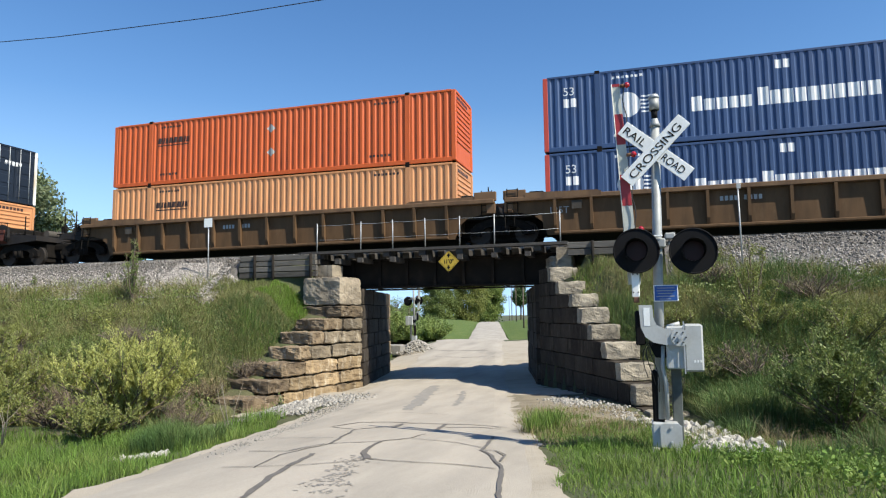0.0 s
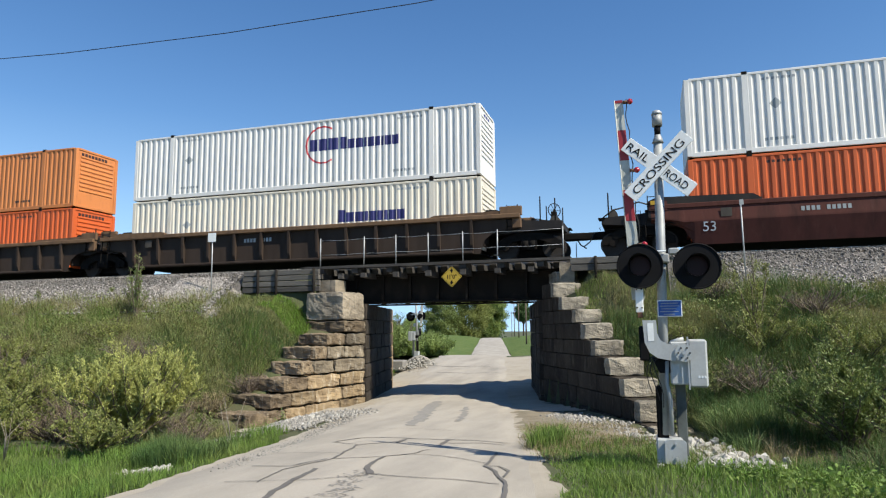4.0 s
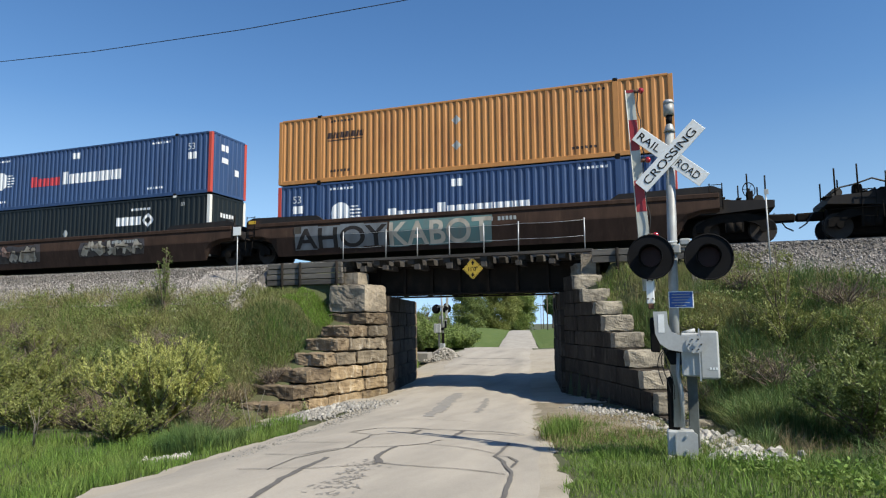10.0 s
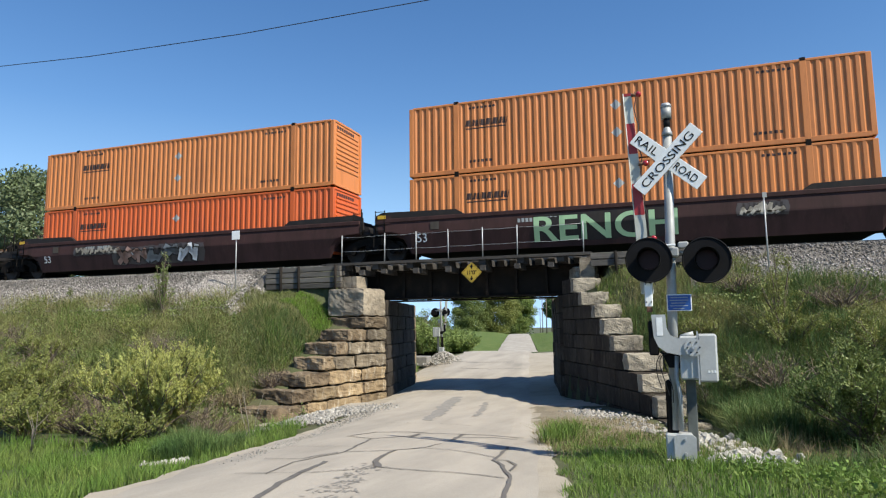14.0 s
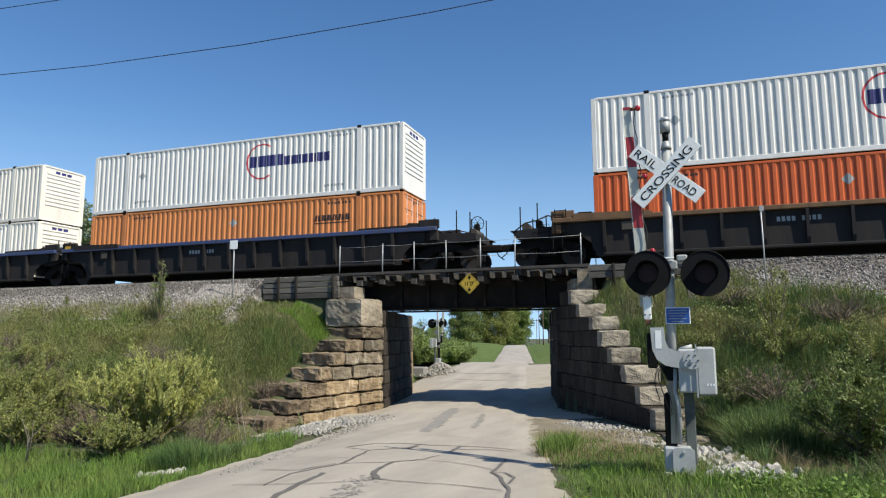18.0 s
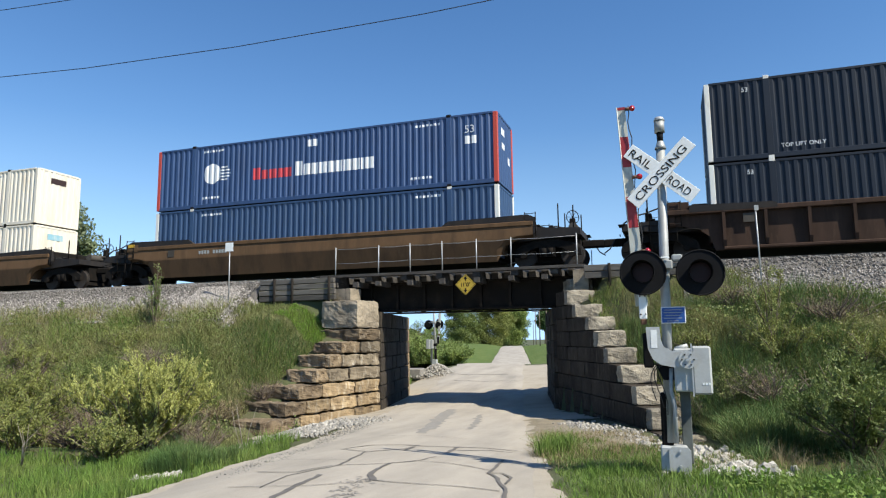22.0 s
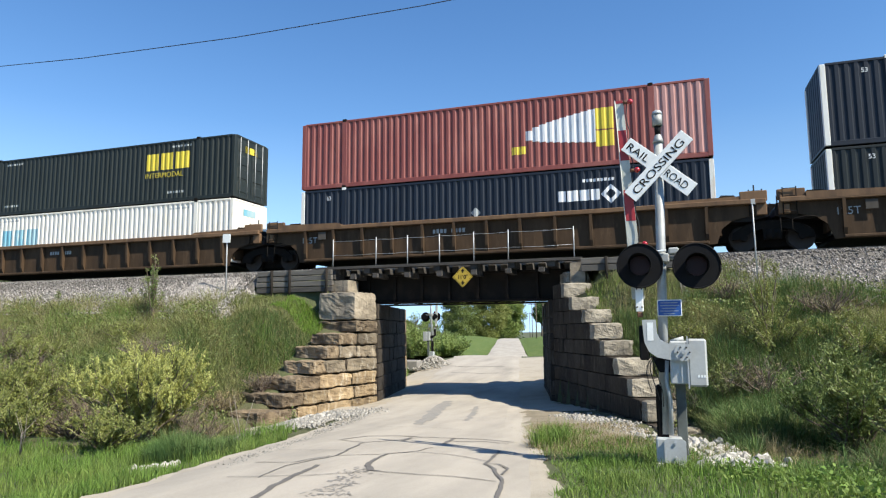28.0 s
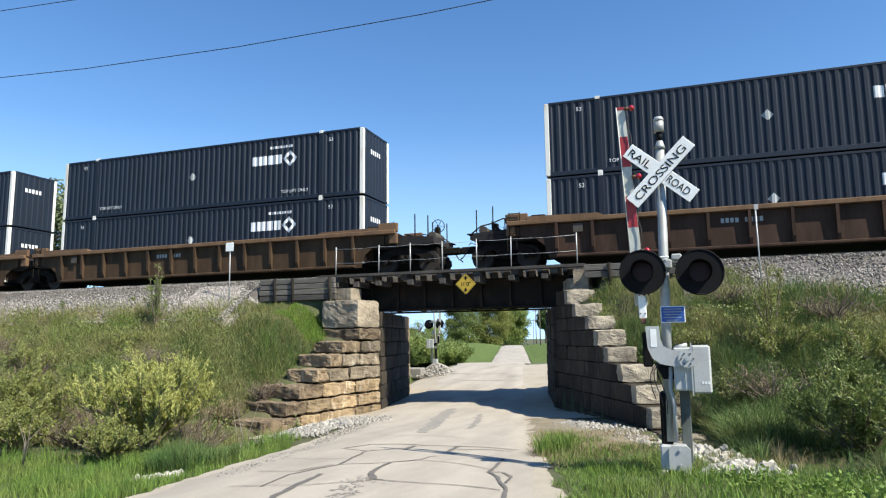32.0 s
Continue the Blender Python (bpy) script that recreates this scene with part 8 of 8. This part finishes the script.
# tar lines on the road
TAR = (
    ([(-4.1, -19.6), (-4.53, -18.1), (-4.74, -16.9)], 0.13), ([(-4.93, -18.1), (-5.14, -17.1), (-5.0, -16.2), (-4.97, -15.95), (-4.33, -15.4), (-4.03, -14.8), (-4.0, -14.2)], 0.045),
    ([(-4.97, -15.96), (-5.17, -15.1), (-5.42, -14.0)], 0.07), ([(-6.1, -13.7), (-5.4, -13.97), (-4.95, -13.2), (-4.97, -12.8)], 0.06), ([(-6.08, -13.6), (-5.87, -12.86), (-5.27, -12.6), (-4.64, -12.68), (-4.11, -12.55), (-3.46, -12.5), (-2.9, -12.6)], 0.07),
    ([(-4.12, -12.6), (-4.0, -13.5)], 0.13), ([(-4.93, -12.8), (-4.86, -13.5)], 0.1), ([(-3.95, -13.1), (-3.42, -12.8), (-2.95, -12.9)], 0.07), ([(-4.33, -15.4), (-4.21, -16.2, 0.09), (-4.08, -16.7, 0.13), (-3.84, -17.1, 0.12)], 0.08),
    ([(-3.84, -17.1), (-3.2, -17.15), (-2.65, -17.1), (-2.08, -17.2)], 0.04), ([(-4.33, -15.4), (-4.05, -14.95), (-3.47, -15.0), (-3.1, -15.2), (-2.65, -15.5)], 0.035),
    ([(-2.8, -14.1), (-2.67, -15.2), (-2.58, -15.85), (-2.36, -16.25), (-2.2, -16.7), (-2.05, -17.0), (-1.9, -17.8), (-1.75, -18.6), (-1.5, -20)], 0.085), ([(-2.58, -15.85), (-2.4, -15.75), (-2.2, -16.1), (-2.16, -16.6)], 0.06),
    ([(-5.3, -18.2), (-4.45, -17.8), (-3.99, -17.4), (-3.84, -17.15)], 0.035), ([(-5.75, -16.95), (-5.2, -16.8), (-5.03, -16.0)], 0.04), ([(-6.2, -15.6), (-5.4, -15.3), (-5.1, -15.3)], 0.03),
    ([(-6.4, -11.2), (-5.4, -10.9), (-4.4, -11.1)], 0.025))
for i, (pts, w) in enumerate(TAR):
    ribbon("tar_line", M["tar"], [q if len(q) < 3 else (q[0], q[1], q[2] * 0.7) for q in pts], w * 0.62, lift=0.006 + 0.0004 * i)
ribbon("worn_strip", M["worn"], [(-5.72, -10.3, 0.25), (-6.2, -8.3, 0.4), (-6.9, -5.0, 0.42), (-7.2, -3.4, 0.3)], 0.3, lift=0.005, wobble=0.08)
ribbon("worn_strip", M["worn"], [(-5.0, -9.0, 0.12), (-5.3, -7.0, 0.2), (-5.8, -5.0, 0.12)], 0.2, lift=0.005, wobble=0.08)
for i in range(120):
    f = srng.random()
    x, y = -3.5 - 0.55 * f + srng.gauss(0, 0.12), -19.2 + 2.4 * f + srng.gauss(0, 0.1)
    a = srng.uniform(0, 6)
    ribbon("worn_fleck", M["worn"], [(x, y), (x + 0.05 * math.cos(a), y + 0.12 * math.sin(a))], srng.uniform(0.012, 0.035), lift=0.005, wobble=0.05)
for y0, y1 in ((22, 30), (40, 60)):
    ribbon("tar_line", M["tar"], [(road_x(y0) - 0.1, y0), (road_x(y1) - 0.05, y1)], 0.12)
ribbon("tar_line", M["tar"], [(-13.2, 13.5), (-11.5, 12.6), (-9.2, 13.0)], 0.1)
ribbon("tar_line", M["tar"], [(-11.4, 9.6), (-9.6, 9.2), (-8.1, 9.8)], 0.1)

# marker posts beside the track
for x, y, tall, low, plate_w in ((-16.15, -3.8, 5.42, 3.0, 0.3), (2.56, -4.0, 5.45, 2.9, 0.1)):
    mk = thing("marker_post", "thin steel marker post with a small plate beside the track", "sign post")
    part("post", tubed([(x, y, low), (x - 0.02, y, tall)], 0.022, 6), M["galv"], mk)
    if plate_w > 0.2:
        part("plate", boxed(x - 0.2, x + 0.16, y - 0.04, y - 0.03, tall - 0.34, tall, 0.004), M["white"], mk, "small white plate")
    else:
        part("plate", boxed(x - 0.06, x + 0.06, y - 0.04, y - 0.03, tall - 0.16, tall, 0.004), M["grey"], mk, "small grey plate")

# overhead wires
for z0, z1, y in ((9.0, 9.02, -12.0), (11.1, 11.3, -12.0)):
    w = thing("overhead_wire", "thin black overhead wire across the sky", "wire")
    pts = [(-75 + 5 * i, y, 8.96 + (z0 - 9.0) + 0.0030 * (-75 + 5 * i + 7) ** 2) for i in range(28)]
    part("strand", tubed(pts, 0.011, 5), M["rubber"], w)
for x in (-75, 60):
    top = 11.1 - 0.14 + 0.003 * (x + 7) ** 2
    pole = thing("utility_pole", "wooden pole that carries the overhead wires", "utility pole", at=pose(x, -12, -0.6))
    part("shaft", tubed([(0, 0.12, -0.5), (0, 0.12, top + 1.2)], 0.15, 8, 0.7), M["twig"], pole)

# far poles along the road and a block beyond the bridge
for i, (x, y, h) in enumerate(((-18.9, 80, 11), (-27.6, 120, 11), (-38.3, 170, 11), (-51, 230, 11))):
    p = thing("utility_pole", "grey wooden utility pole beside the far road", "utility pole", "far utility poles", at=pose(x, y, road_z(y)))
    part("shaft", tubed([(0, 0, -0.5), (0, 0, h)], 0.13, 8, 0.7), M["twig"], p)
    part("crossarm", boxed(-1.0, 1.0, -0.05, 0.05, h - 0.7, h - 0.55), M["twig"], p)
blk = tagged(part("concrete_block", rocky(boxed(-15.6, -14.5, 12.6, 13.4, -0.75, -0.15, 0.05), 0.05), M["worn"]), "rough concrete block beyond the bridge", "block")
stone_scatter("gravel_mound", "mound of grey gravel beyond the bridge", "riprap", 900, lambda n: (lambda a: np.stack([-14.0 + a[:, 0] * 0.9, 14.2 + a[:, 1] * 0.9, -0.6 + 0.65 * np.exp(-(a[:, 0] ** 2 + a[:, 1] ** 2))], 1))(nrng.normal(0, 0.8, (n, 2))), 0.04, 0.1)

motions()
